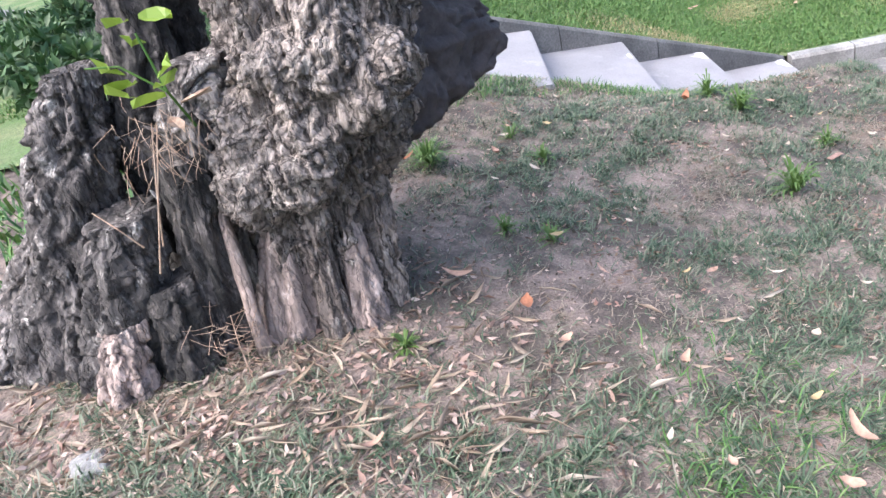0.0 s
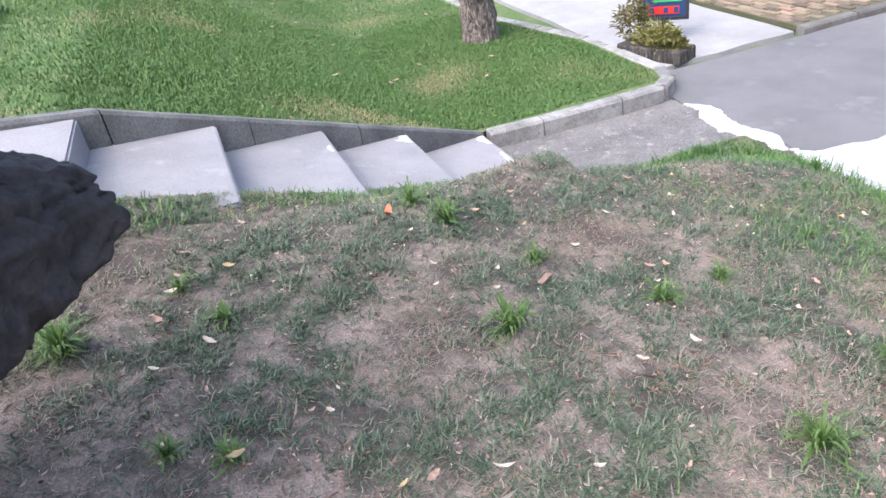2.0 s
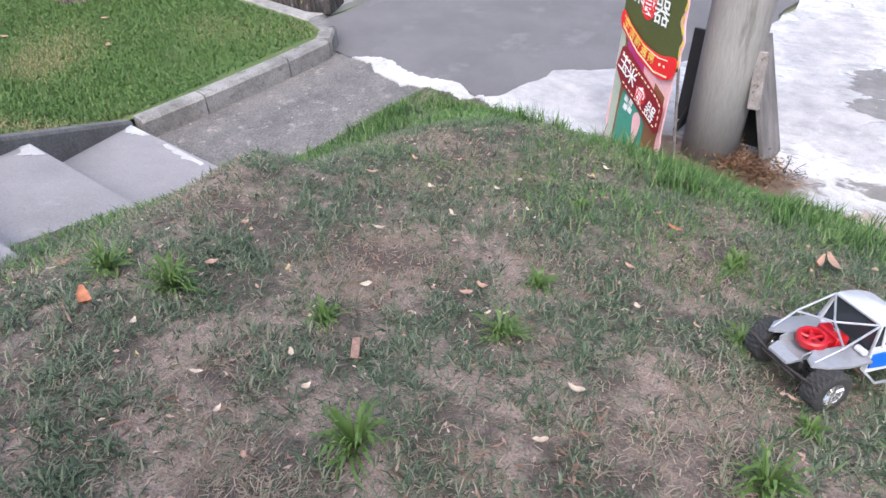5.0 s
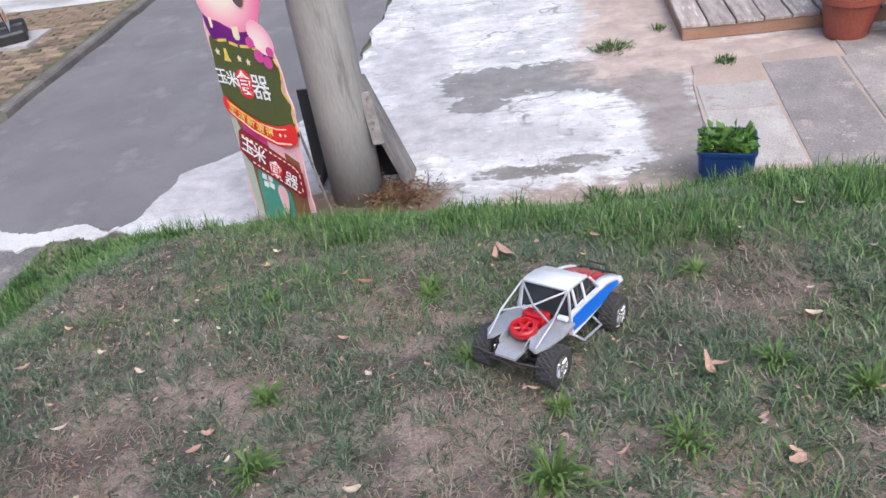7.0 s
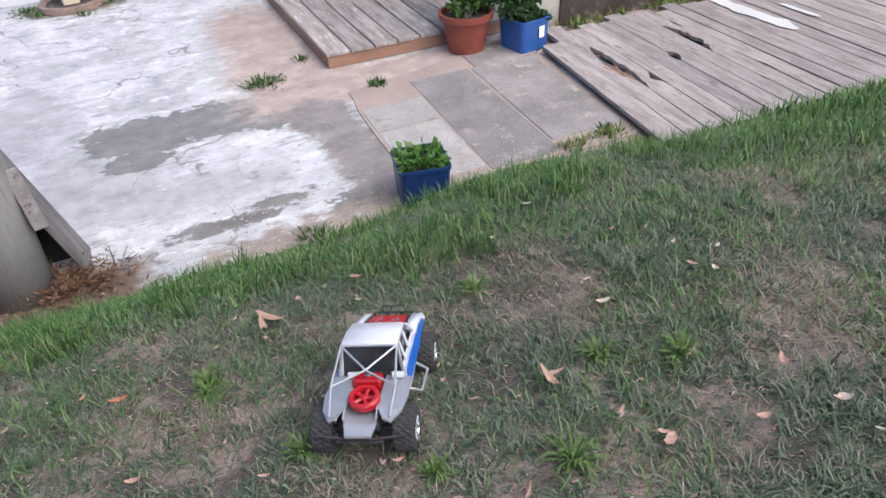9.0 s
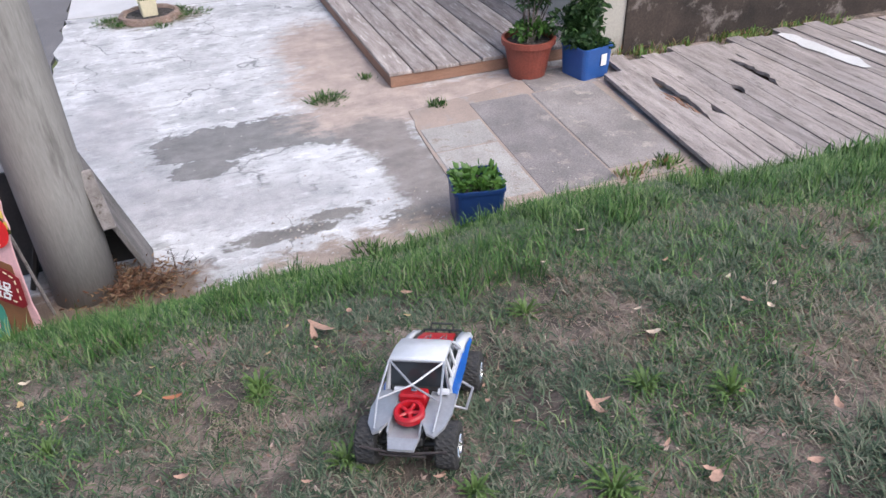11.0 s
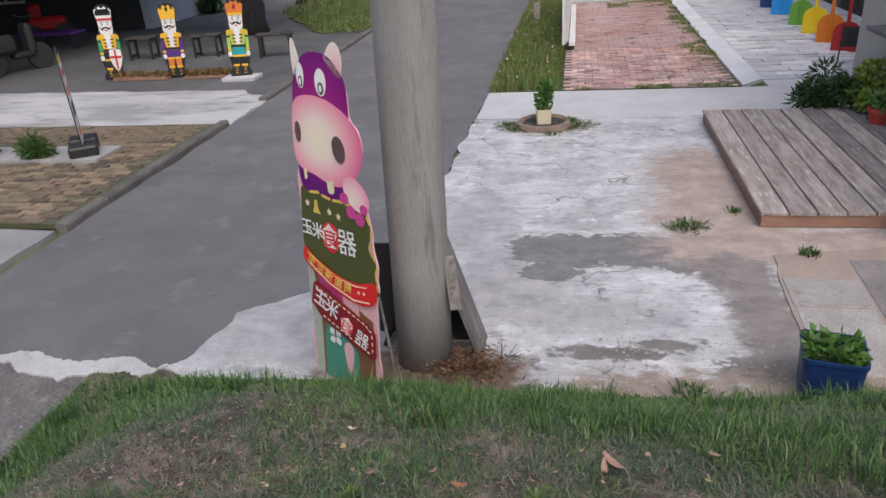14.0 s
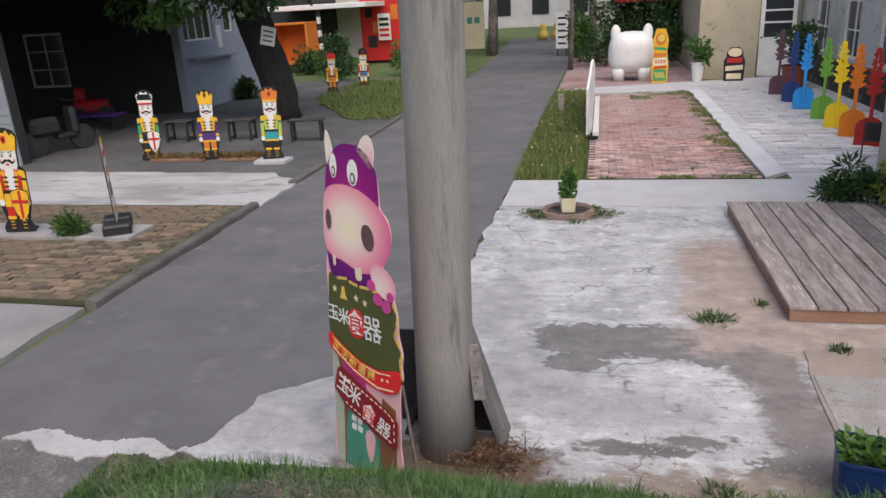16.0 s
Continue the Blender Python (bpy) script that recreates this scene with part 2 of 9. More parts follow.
FLAG = mat("flagstone", (0.285, 0.256, 0.247), (0.185, 0.168, 0.163), scale=2.6, fine=90, rough=0.9, bump=0.6, depth=0.006, grain=0.3, random=0.2, spot=(0.352, 0.308, 0.276))
PALE_FLAG = mat("pale_flagstone", (0.381, 0.362, 0.345), (0.295, 0.274, 0.258), scale=4.6, fine=90, rough=0.9, bump=0.6, depth=0.006, grain=0.25, random=0.15, spot=(0.268, 0.221, 0.188))
BRICK = mat("red_paver", (0.4, 0.225, 0.2), (0.52, 0.4, 0.375), scale=0.9, fine=60, rough=0.9, bump=0.6, depth=0.005, grain=0.4, random=0.35, spot=(0.17, 0.12, 0.1))
OLD_BRICK = mat("old_paver", (0.215, 0.15, 0.11), (0.135, 0.118, 0.075), scale=1.6, fine=70, rough=0.9, bump=0.5, depth=0.004, grain=0.35, random=0.5, spot=(0.076, 0.076, 0.038))
WOOD = mat("weathered_deck_wood", (0.36, 0.322, 0.308), (0.185, 0.155, 0.143), spot=(0.48, 0.445, 0.43), scale=2.6, fine=60, rough=0.8, bump=0.6, depth=0.004, grain=0.35, random=0.35, stretch=(6, 0.8, 6))
RAW = mat("grey_boardwalk_wood", (0.326, 0.296, 0.285), (0.192, 0.172, 0.161), scale=2.4, fine=60, rough=0.9, bump=0.7, depth=0.004, grain=0.3, random=0.22, stretch=(6, 0.6, 6), spot=(0.111, 0.089, 0.074))
ROTTEN = mat("rotten_grey_boardwalk_wood", (0.355, 0.313, 0.302), (0.21, 0.183, 0.174), scale=2.4, fine=60, rough=0.9, bump=0.7, depth=0.004, grain=0.3, random=0.16, stretch=(6, 0.9, 6), spot=(0.13, 0.112, 0.104))
OLD_GREY = mat("old_grey_wood", (0.208, 0.192, 0.188), (0.12, 0.112, 0.108), scale=2.4, fine=60, rough=0.9, bump=0.7, depth=0.004, grain=0.3, stretch=(6, 6, 0.6))
FASCIA = mat("brown_deck_fascia", (0.33, 0.19, 0.13), (0.24, 0.13, 0.085), scale=3, fine=60, rough=0.7, bump=0.3, depth=0.002, grain=0.2, stretch=(1, 1, 5))
WALL = mat("stained_plaster", (0.46, 0.43, 0.38), (0.38, 0.355, 0.31), scale=1.2, fine=50, rough=0.9, bump=0.3, depth=0.004, grain=0.1, spot=(0.33, 0.3, 0.26))
DIRTY = mat("dirty_plaster_base", (0.072, 0.053, 0.043), (0.026, 0.02, 0.017), scale=1.6, fine=50, rough=0.95, bump=0.5, depth=0.006, grain=0.25, spot=(0.19, 0.162, 0.147))


def bark(name, plate, worn, crack, pale, cells=(34, 34, 9), depth=0.012, rough=0.95):
    """Bark: upright plates parted by cracks, with fibres and pale flakes."""
    m = bpy.data.materials.new(name)
    m.use_nodes = True
    n, link = m.node_tree.nodes, m.node_tree.links.new
    shader = n["Principled BSDF"]
    shader.inputs["Roughness"].default_value = rough
    pos = n.new("ShaderNodeNewGeometry").outputs["Position"]

    def math_node(kind, x, y):
        k = n.new("ShaderNodeMath")
        k.operation = kind
        for val, slot in ((x, k.inputs[0]), (y, k.inputs[1])):
            if hasattr(val, "links"):
                link(val, slot)
            else:
                slot.default_value = val
        return k.outputs[0]

    def noisy(stretch, scale, detail):
        mp = n.new("ShaderNodeMapping")
        mp.inputs["Scale"].default_value = stretch
        link(pos, mp.inputs[0])
        t = n.new("ShaderNodeTexNoise")
        t.inputs["Scale"].default_value, t.inputs["Detail"].default_value, t.inputs["Roughness"].default_value = scale, detail, 0.65
        link(mp.outputs[0], t.inputs["Vector"])
        return t

    def ramp(fac, p0, c0, p1, c1):
        r = n.new("ShaderNodeValToRGB")
        r.color_ramp.elements[0].position, r.color_ramp.elements[0].color = p0, (*c0, 1)
        r.color_ramp.elements[1].position, r.color_ramp.elements[1].color = p1, (*c1, 1)
        link(fac, r.inputs[0])
        return r.outputs[0]

    def mix(fac, x, y):
        k = n.new("ShaderNodeMix")
        k.data_type = "RGBA"
        for val, slot in ((fac, k.inputs[0]), (x, k.inputs[6]), (y, k.inputs[7])):
            if hasattr(val, "links"):
                link(val, slot)
            else:
                slot.default_value = val
        return k.outputs[2]

    warp = n.new("ShaderNodeVectorMath")
    warp.operation = "MULTIPLY_ADD"
    link(noisy((1, 1, 1), 14, 4).outputs["Color"], warp.inputs[0])
    warp.inputs[1].default_value = (0.05, 0.05, 0.05)
    link(pos, warp.inputs[2])
    def fissure(k):
        mp = n.new("ShaderNodeMapping")
        mp.inputs["Scale"].default_value = tuple(c * k for c in cells)
        link(warp.outputs[0], mp.inputs[0])
        t = n.new("ShaderNodeTexNoise")
        t.inputs["Scale"].default_value, t.inputs["Detail"].default_value, t.inputs["Roughness"].default_value = 1.0, 2.0, 0.5
        link(mp.outputs[0], t.inputs["Vector"])
        return math_node("ABSOLUTE", math_node("SUBTRACT", t.outputs["Fac"], 0.5), 0.0)

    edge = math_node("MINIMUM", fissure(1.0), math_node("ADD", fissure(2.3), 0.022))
    fibre = noisy((5, 5, 1), 16, 6).outputs["Fac"]
    soft = noisy((1, 1, 0.6), 4, 6).outputs["Fac"]
    col = ramp(soft, 0.42, plate, 0.56, worn)
    col = mix(ramp(noisy((1, 1, 0.6), 26, 6).outputs["Fac"], 0.56, (0, 0, 0), 0.66, (1, 1, 1)), col, (*pale, 1))
    # each flake of bark has a tone of its own
    flake = n.new("ShaderNodeTexVoronoi")
    flake.inputs["Scale"].default_value = 1.0
    fm = n.new("ShaderNodeMapping")
    fm.inputs["Scale"].default_value = tuple(c * 2.2 for c in cells[:2]) + (cells[2] * 4.5,)
    link(warp.outputs[0], fm.inputs[0])
    link(fm.outputs[0], flake.inputs["Vector"])
    tone = n.new("ShaderNodeMix")
    tone.data_type, tone.blend_type = "RGBA", "MULTIPLY"
    tone.inputs[0].default_value = 1.0
    link(col, tone.inputs[6])
    link(ramp(flake.outputs["Color"], 0.1, (0.55, 0.55, 0.55), 0.9, (1.3, 1.28, 1.26)), tone.inputs[7])
    col = tone.outputs[2]
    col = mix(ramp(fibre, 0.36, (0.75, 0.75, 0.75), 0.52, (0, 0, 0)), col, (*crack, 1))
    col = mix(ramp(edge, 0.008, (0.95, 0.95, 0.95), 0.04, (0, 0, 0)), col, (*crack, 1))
    link(col, shader.inputs["Base Color"])
    lift = n.new("ShaderNodeMapRange")
    lift.inputs["From Max"].default_value = 0.07
    link(edge, lift.inputs["Value"])
    h = math_node("ADD", lift.outputs[0], math_node("MULTIPLY", fibre, 1.2))
    bp = n.new("ShaderNodeBump")
    bp.inputs["Strength"].default_value, bp.inputs["Distance"].default_value = 1.0, depth
    link(h, bp.inputs["Height"])
    link(bp.outputs[0], shader.inputs["Normal"])
    return m


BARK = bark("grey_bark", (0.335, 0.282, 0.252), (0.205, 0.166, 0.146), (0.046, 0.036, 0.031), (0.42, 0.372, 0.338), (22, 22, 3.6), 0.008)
ROOT = bark("smooth_root_bark", (0.44, 0.335, 0.295), (0.31, 0.24, 0.212), (0.14, 0.108, 0.096), (0.52, 0.43, 0.39), (12, 12, 1.2), 0.006)
GREY_ROT = bark("grey_weathered_wood", (0.34, 0.3, 0.28), (0.15, 0.128, 0.118), (0.05, 0.042, 0.039), (0.48, 0.44, 0.41), (13, 13, 2), 0.008)
CHARRED = bark("charcoal_wood_with_lichen", (0.17, 0.148, 0.14), (0.08, 0.07, 0.066), (0.034, 0.029, 0.028), (0.46, 0.42, 0.39), (13, 13, 3), 0.008)
ROT = bark("dark_rotten_wood", (0.1, 0.086, 0.082), (0.06, 0.052, 0.048), (0.022, 0.02, 0.018), (0.2, 0.172, 0.16), (12, 12, 1.6), 0.006)
CHAR = mat("blackened_wood", (0.03, 0.024, 0.025), (0.05, 0.04, 0.04), scale=8, fine=60, rough=0.85, bump=0.7, depth=0.006, grain=0.3)
POLE = mat("pole_concrete", (0.3, 0.286, 0.272), (0.225, 0.213, 0.202), scale=1.5, fine=70, rough=0.85, bump=0.25, depth=0.002, grain=0.14, stretch=(2.0, 2.0, 0.24), spot=(0.165, 0.155, 0.146), lo=0.36, hi=0.64)
BLACK = mat("black_plastic", (0.02, 0.02, 0.021), (0.03, 0.03, 0.03), rough=0.5, bump=0.2, depth=0.001)
RUBBER = mat("black_rubber", (0.025, 0.025, 0.027), (0.04, 0.038, 0.036), fine=200, rough=0.8, bump=0.4, depth=0.001)
WHITE = paint("white_paint", (0.8, 0.79, 0.77))
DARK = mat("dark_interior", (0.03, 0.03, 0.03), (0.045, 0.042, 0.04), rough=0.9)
NAVY_POT = paint("navy_plastic", (0.013, 0.038, 0.133), 0.35)
BLUE_POT = paint("blue_plastic", (0.03, 0.1, 0.33), 0.35)
TERRACOTTA = mat("terracotta", (0.256, 0.062, 0.04), (0.2, 0.05, 0.034), scale=6, rough=0.55, bump=0.2, depth=0.001)
LUSH = blades("lush_grass", [(0.013, 0.048, 0.008), (0.036, 0.105, 0.017), (0.085, 0.175, 0.034), (0.18, 0.24, 0.095)], 0.6, 0.16)
STRAWY = blades("dry_grass", [(0.26, 0.215, 0.16), (0.37, 0.305, 0.24), (0.17, 0.138, 0.1), (0.3, 0.22, 0.17)])
GREYGREEN = blades("grey_green_grass", [(0.016, 0.036, 0.017), (0.034, 0.066, 0.032), (0.066, 0.108, 0.056), (0.165, 0.178, 0.118), (0.04, 0.08, 0.034), (0.235, 0.212, 0.165)], 0.6, 0.12)
WILD = blades("wild_grass_blade", [(0.02, 0.05, 0.014), (0.032, 0.078, 0.02), (0.055, 0.11, 0.032), (0.09, 0.125, 0.058)], 0.6, 0.12)
LAWN_BLADE = blades("lawn_grass", [(0.045, 0.115, 0.02), (0.075, 0.15, 0.03), (0.115, 0.17, 0.046)], 0.6, 0.2)
LAWN_DRY = blades("dry_lawn_grass", [(0.234, 0.218, 0.094), (0.296, 0.25, 0.133), (0.195, 0.203, 0.078)])
DEAD = blades("dead_leaf", [(0.391, 0.272, 0.23), (0.51, 0.391, 0.34), (0.306, 0.17, 0.128), (0.544, 0.442, 0.383), (0.391, 0.246, 0.196), (0.238, 0.162, 0.128)], 0.7)
LEAF = blades("green_leaf", [(0.051, 0.119, 0.025), (0.085, 0.187, 0.034), (0.128, 0.238, 0.051)], 0.45)
DARK_LEAF = blades("dark_leaf", [(0.025, 0.06, 0.02), (0.045, 0.1, 0.03), (0.07, 0.13, 0.04)], 0.45)
YELLOW_LEAF = blades("yellow_green_leaf", [(0.16, 0.26, 0.03), (0.24, 0.33, 0.05), (0.3, 0.36, 0.08)], 0.45)


# ---- mesh helpers ----
from mathutils import geometry, noise


def mesh_of(name, verts, faces, material, smooth=False):
    me = bpy.data.meshes.new(name)
    me.from_pydata([tuple(v) for v in verts], [], faces)
    me.materials.append(material)
    if smooth:
        me.polygons.foreach_set("use_smooth", [True] * len(me.polygons))
    me.update()
    return me


def put(name, me, parent=None, label="", kind=""):
    ob = new(name, me)
    if parent:
        ob.parent = parent
    return tagged(ob, label, "", "", kind)


def part(name, bm, material, parent=None, label="", smooth=False, kind=""):
    me = bpy.data.meshes.new(name)
    bm.to_mesh(me)
    bm.free()
    me.materials.append(material)
    if smooth:
        me.polygons.foreach_set("use_smooth", [True] * len(me.polygons))
    return put(name, me, parent, label, kind)


def thing(name, label, category, m=None, group="", kind=""):
    ob = new(name)
    ob.empty_display_size = 0.1
    if m is not None:
        ob.matrix_basis = m
    return tagged(ob, label, category, group, kind)


def box(bm, x0, x1, y0, y1, z0, z1, bevel=0.0, m=None):
    vs = [bm.verts.new(((x0, x1)[i & 1], (y0, y1)[i >> 1 & 1], (z0, z1)[i >> 2])) for i in range(8)]
    fs = [bm.faces.new([vs[k] for k in f]) for f in ((0, 2, 3, 1), (4, 5, 7, 6), (0, 1, 5, 4), (2, 6, 7, 3), (0, 4, 6, 2), (1, 3, 7, 5))]
    if bevel:
        got = bmesh.ops.bevel(bm, geom=list({e for f in fs for e in f.edges}), offset=bevel, segments=1, affect="EDGES")
        vs = list({v for f in got["faces"] for v in f.verts} | {v for v in vs if v.is_valid})
    if m is not None:
        bmesh.ops.transform(bm, matrix=m, verts=[v for v in vs if v.is_valid])
    return vs


def boxed(name, dims, material, parent=None, label="", bevel=0.0, kind="", m=None):
    bm = bmesh.new()
    box(bm, *dims, bevel=bevel, m=m)
    return part(name, bm, material, parent, label, kind=kind)


def lathe(bm, profile, seg=24, m=None, cap=True):
    """Turns rows of (radius, z) round the z axis."""
    rings = [[bm.verts.new((r * math.cos(2 * math.pi * k / seg), r * math.sin(2 * math.pi * k / seg), z)) for k in range(seg)] for r, z in profile]
    for a, b in zip(rings, rings[1:]):
        for k in range(seg):
            bm.faces.new((a[k], a[(k + 1) % seg], b[(k + 1) % seg], b[k]))
    if cap:
        bm.faces.new(rings[0][::-1])
        bm.faces.new(rings[-1])
    vs = [v for r in rings for v in r]
    if m is not None:
        bmesh.ops.transform(bm, matrix=m, verts=vs)
    return vs


def tube(bm, pts, r, seg=8, r_end=None):
    """A round bar along points, tapering to r_end."""
    pts = [Vector(p) for p in pts]
    rings = []
    side = None
    for i, p in enumerate(pts):
        d = (pts[min(i + 1, len(pts) - 1)] - pts[max(i - 1, 0)]).normalized()
        if side is None:
            side = d.orthogonal().normalized()
        side = (side - d * side.dot(d)).normalized()
        up = d.cross(side)
        rr = r + ((r if r_end is None else r_end) - r) * i / (len(pts) - 1)
        rings.append([bm.verts.new(p + rr * (side * math.cos(2 * math.pi * k / seg) + up * math.sin(2 * math.pi * k / seg))) for k in range(seg)])
    for a, b in zip(rings, rings[1:]):
        for k in range(seg):
            bm.faces.new((a[k], a[(k + 1) % seg], b[(k + 1) % seg], b[k]))
    bm.faces.new(rings[0][::-1])
    bm.faces.new(rings[-1])


def plate(bm, outline, y0, y1, m=None):
    """A cut-out of an outline (x, z), as thick as from y0 to y1; its face looks along -y."""
    a = [bm.verts.new((x, y0, z)) for x, z in outline]
    b = [bm.verts.new((x, y1, z)) for x, z in outline]
    bm.faces.new(a)
    bm.faces.new(b[::-1])
    n = len(a)
    for k in range(n):
        bm.faces.new((a[k], b[k], b[(k + 1) % n], a[(k + 1) % n]))
    if m is not None:
        bmesh.ops.transform(bm, matrix=m, verts=a + b)


def slab(name, pts, z, material, parent=None, label="", thick=0.05, rough=0.0, kind="", cut=1):
    """A flat piece on the ground with an outline that may be ragged."""
    out = []
    rng = random.Random(len(pts) * 7 + int(abs(pts[0][0]) * 100))
    cut = cut * 2 if rough else cut
    for (x0, y0), (x1, y1) in zip(pts, pts[1:] + pts[:1]):
        for k in range(cut):
            s = k / cut
            p = Vector((x0 + (x1 - x0) * s, y0 + (y1 - y0) * s, z * 50))
            if rough:
                w = [4.5 * noise.noise(p * 3.1 + o) + 2.2 * noise.noise(p * 9 + o) + 1.0 * noise.noise(p * 27 + o) + rng.gauss(0, 0.12) for o in (Vector((0, 0, 0)), Vector((31, 7, 0)))]
                p.x += rough * w[0]
                p.y += rough * w[1]
            out.append((p.x, p.y))
    co, _, faces = geometry.delaunay_2d_cdt([Vector(p) for p in out], [], [list(range(len(out)))], 1, 1e-5)[:3]
    edges = {}
    for f in faces:
        for i in range(len(f)):
            e = (f[i], f[(i + 1) % len(f)])
            edges[e] = edges.get(e, 0) + 1
    n = len(co)
    rim = [e for e in edges if (e[1], e[0]) not in edges]
    verts = [(v.x, v.y, z) for v in co] + [(v.x, v.y, z - thick) for v in co]
    return put(name, mesh_of(name, verts, [list(f) for f in faces] + [(b, a, a + n, b + n) for a, b in rim], material), parent, label, kind)


def fast_mesh(name, co, loops, starts, material):
    me = bpy.data.meshes.new(name)
    me.vertices.add(len(co))
    me.loops.add(len(loops))
    me.polygons.add(len(starts))
    me.vertices.foreach_set("co", np.ascontiguousarray(co, np.float32).ravel())
    me.loops.foreach_set("vertex_index", np.ascontiguousarray(loops, np.int32))
    me.polygons.foreach_set("loop_start", np.ascontiguousarray(starts, np.int32))
    me.update(calc_edges=True)
    me.materials.append(material)
    return me


# ---- the lie of the land ----
def smooth(t):
    t = np.clip(t, 0, 1)
    return t * t * (3 - 2 * t)


def wave(x, y, seed=0.0):
    """A soft irregular swell between about -1 and 1."""
    return (np.sin(2.1 * x + 1.3 * y + seed) + np.sin(-1.7 * x + 2.9 * y + 2 * seed) + np.sin(4.3 * x - 3.1 * y + 3 * seed) * 0.6 + np.sin(6.1 * x + 5.3 * y + seed * 5) * 0.4) / 2.4


D0 = np.linspace(-1, 14, 1501)
PLAIN = np.interp(D0, [-1, -0.3, 0, 0.25, 0.6, 1.16, 1.5, 2, 2.6, 3.35, 3.8, 4.3, 5, 7, 14], [-0.35, -0.12, 0.0, 0.16, 0.36, 0.54, 0.62, 0.745, 0.845, 0.97, 1.1, 1.22, 1.28, 1.34, 1.4])
STEEP = np.interp(D0, [-1, -0.3, 0, 0.3, 0.8, 1.46, 2.0, 2.6, 3.35, 3.8, 4.3, 5, 7, 14], [-0.35, -0.12, 0.0, 0.24, 0.5, 0.69, 0.765, 0.85, 0.97, 1.1, 1.22, 1.28, 1.34, 1.4])
WIN = np.ones(31) / 31
PLAIN, STEEP = (np.convolve(np.pad(p, 15, mode="edge"), WIN, "valid") for p in (PLAIN, STEEP))


def edge_y(x):
    return 2.95 + 0.09 * np.exp(-((x - 1.7) ** 2) / 0.3) - 0.06 * np.clip(x - 1.8, 0, 3) + 0.03 * wave(x, 0 * x, 4.0)


def step_z(y):
    return np.clip(0.12 + 0.484 * (1.216 - y), 0.0, 1.32)


def left_x(y):
    return -2.57 + 0.5 * np.clip(1.216 - y, 0, 2.8)


def land(x, y):
    """The height of the grassy mound."""
    x, y = np.asarray(x, float), np.asarray(y, float)
    d = edge_y(x) - y
    s = smooth((x - 0.6) / 0.9)
    top = np.interp(d, D0, PLAIN) * (1 - s) + np.interp(d, D0, STEEP) * s
    low = step_z(y)
    e = x - left_x(y)
    w = smooth((e + 0.05) / np.where(y > 1.0, 1.3, 0.9))
    z = low + (top - low) * w + 0.015 * wave(x * 1.7, y * 1.7) * smooth(d)
    return np.where(e < -0.02, z - 0.5 * np.clip(-e, 0, 1), z)


def land_at(x, y):
    return float(land(x, y))


def lawn_z(x, y):
    return 0.12 + 0.484 * np.clip(1.2 - np.asarray(y, float), 0, 2.55) + 0.008 * wave(np.asarray(x) * 0.6, np.asarray(y) * 0.6, 2.0)


def tilted(x, y, turn=0.0, lift=0.0):
    """A pose on the mound, along its slope."""
    e = 0.08
    normal = Vector((land_at(x - e, y) - land_at(x + e, y), land_at(x, y - e) - land_at(x, y + e), 2 * e)).normalized()
    return Matrix.Translation((x, y, land_at(x, y) + lift)) @ Vector((0, 0, 1)).rotation_difference(normal).to_matrix().to_4x4() @ pose(0, 0, 0, 0, 0, turn)


def sheet(name, xs, ys, height, material, keep=None, kind="structure", label=""):
    X, Y = np.meshgrid(xs, ys)
    Z = height(X, Y)
    co = np.stack([X, Y, Z], -1).reshape(-1, 3)
    nx, ny = len(xs), len(ys)
    i, j = np.meshgrid(np.arange(nx - 1), np.arange(ny - 1))
    a = (j * nx + i).ravel()
    quads = np.stack([a, a + 1, a + nx + 1, a + nx], 1)
    if keep is not None:
        mid = co[quads].mean(1)
        quads = quads[keep(mid[:, 0], mid[:, 1])]
    me = fast_mesh(name, co, quads.ravel(), np.arange(len(quads)) * 4, material)
    me.polygons.foreach_set("use_smooth", [True] * len(quads))
    return put(name, me, None, label, kind)


# ---- ground, road, yard ----
slab("ground", [(-600, -600), (600, -600), (600, 600), (-600, 600)], -0.03, LAWN, None, "wide flat ground of earth and grass", kind="structure")
sheet("mound", np.r_[np.arange(-3.2, 4.5, 0.045), np.arange(4.5, 14, 0.3)], np.r_[np.arange(-12, -2.6, 0.3), np.arange(-2.6, 3.2, 0.045)], land, SOIL, keep=lambda x, y: (x - left_x(y) > -0.12) & (y < edge_y(x) + 0.14), label="low grassy mound of bare dry soil")
road = slab("road", [(-4.1, 3.05), (-3.3, 3.03), (-2.5, 3.05), (-1.9, 3.05), (-1.5, 3.9), (-1.1, 4.6), (-1.05, 6), (-1.0, 9.4), (-1.05, 15), (-1.0, 28), (-2.2, 46), (-5.2, 46), (-4.1, 26), (-4.1, 9.4)], 0.0, ASPHALT, None, "smooth grey asphalt lane", kind="structure", rough=0.012, cut=12)
path = slab("path", [(-3.62, 1.2), (-1.7, 1.2), (-1.0, 3.0), (-1.9, 3.06), (-3.2, 3.02), (-3.62, 3.0)], -0.006, ROUGH_ASPHALT, None, "worn rough asphalt path at the foot of the steps", kind="structure", rough=0.01, cut=8)
slab("yard", [(-2.15, 2.98), (-2.05, 3.25), (-1.95, 3.66), (-1.62, 3.92), (-1.3, 4.3), (-1.03, 4.8), (-1.06, 6.13), (-1.0, 8.15), (3.5, 8.15), (3.5, 2.5), (-1.0, 2.5)], 0.008, YARD, None, "blotchy whitish concrete yard", kind="structure", rough=0.015, cut=9)
slab("pavement", [(-1.0, 8.155), (-0.99, 9.43), (2.52, 9.43), (2.52, 9.78), (5.2, 9.78), (5.2, 8.155)], 0.012, SMOOTH, None, "smooth pale concrete strip", kind="structure")
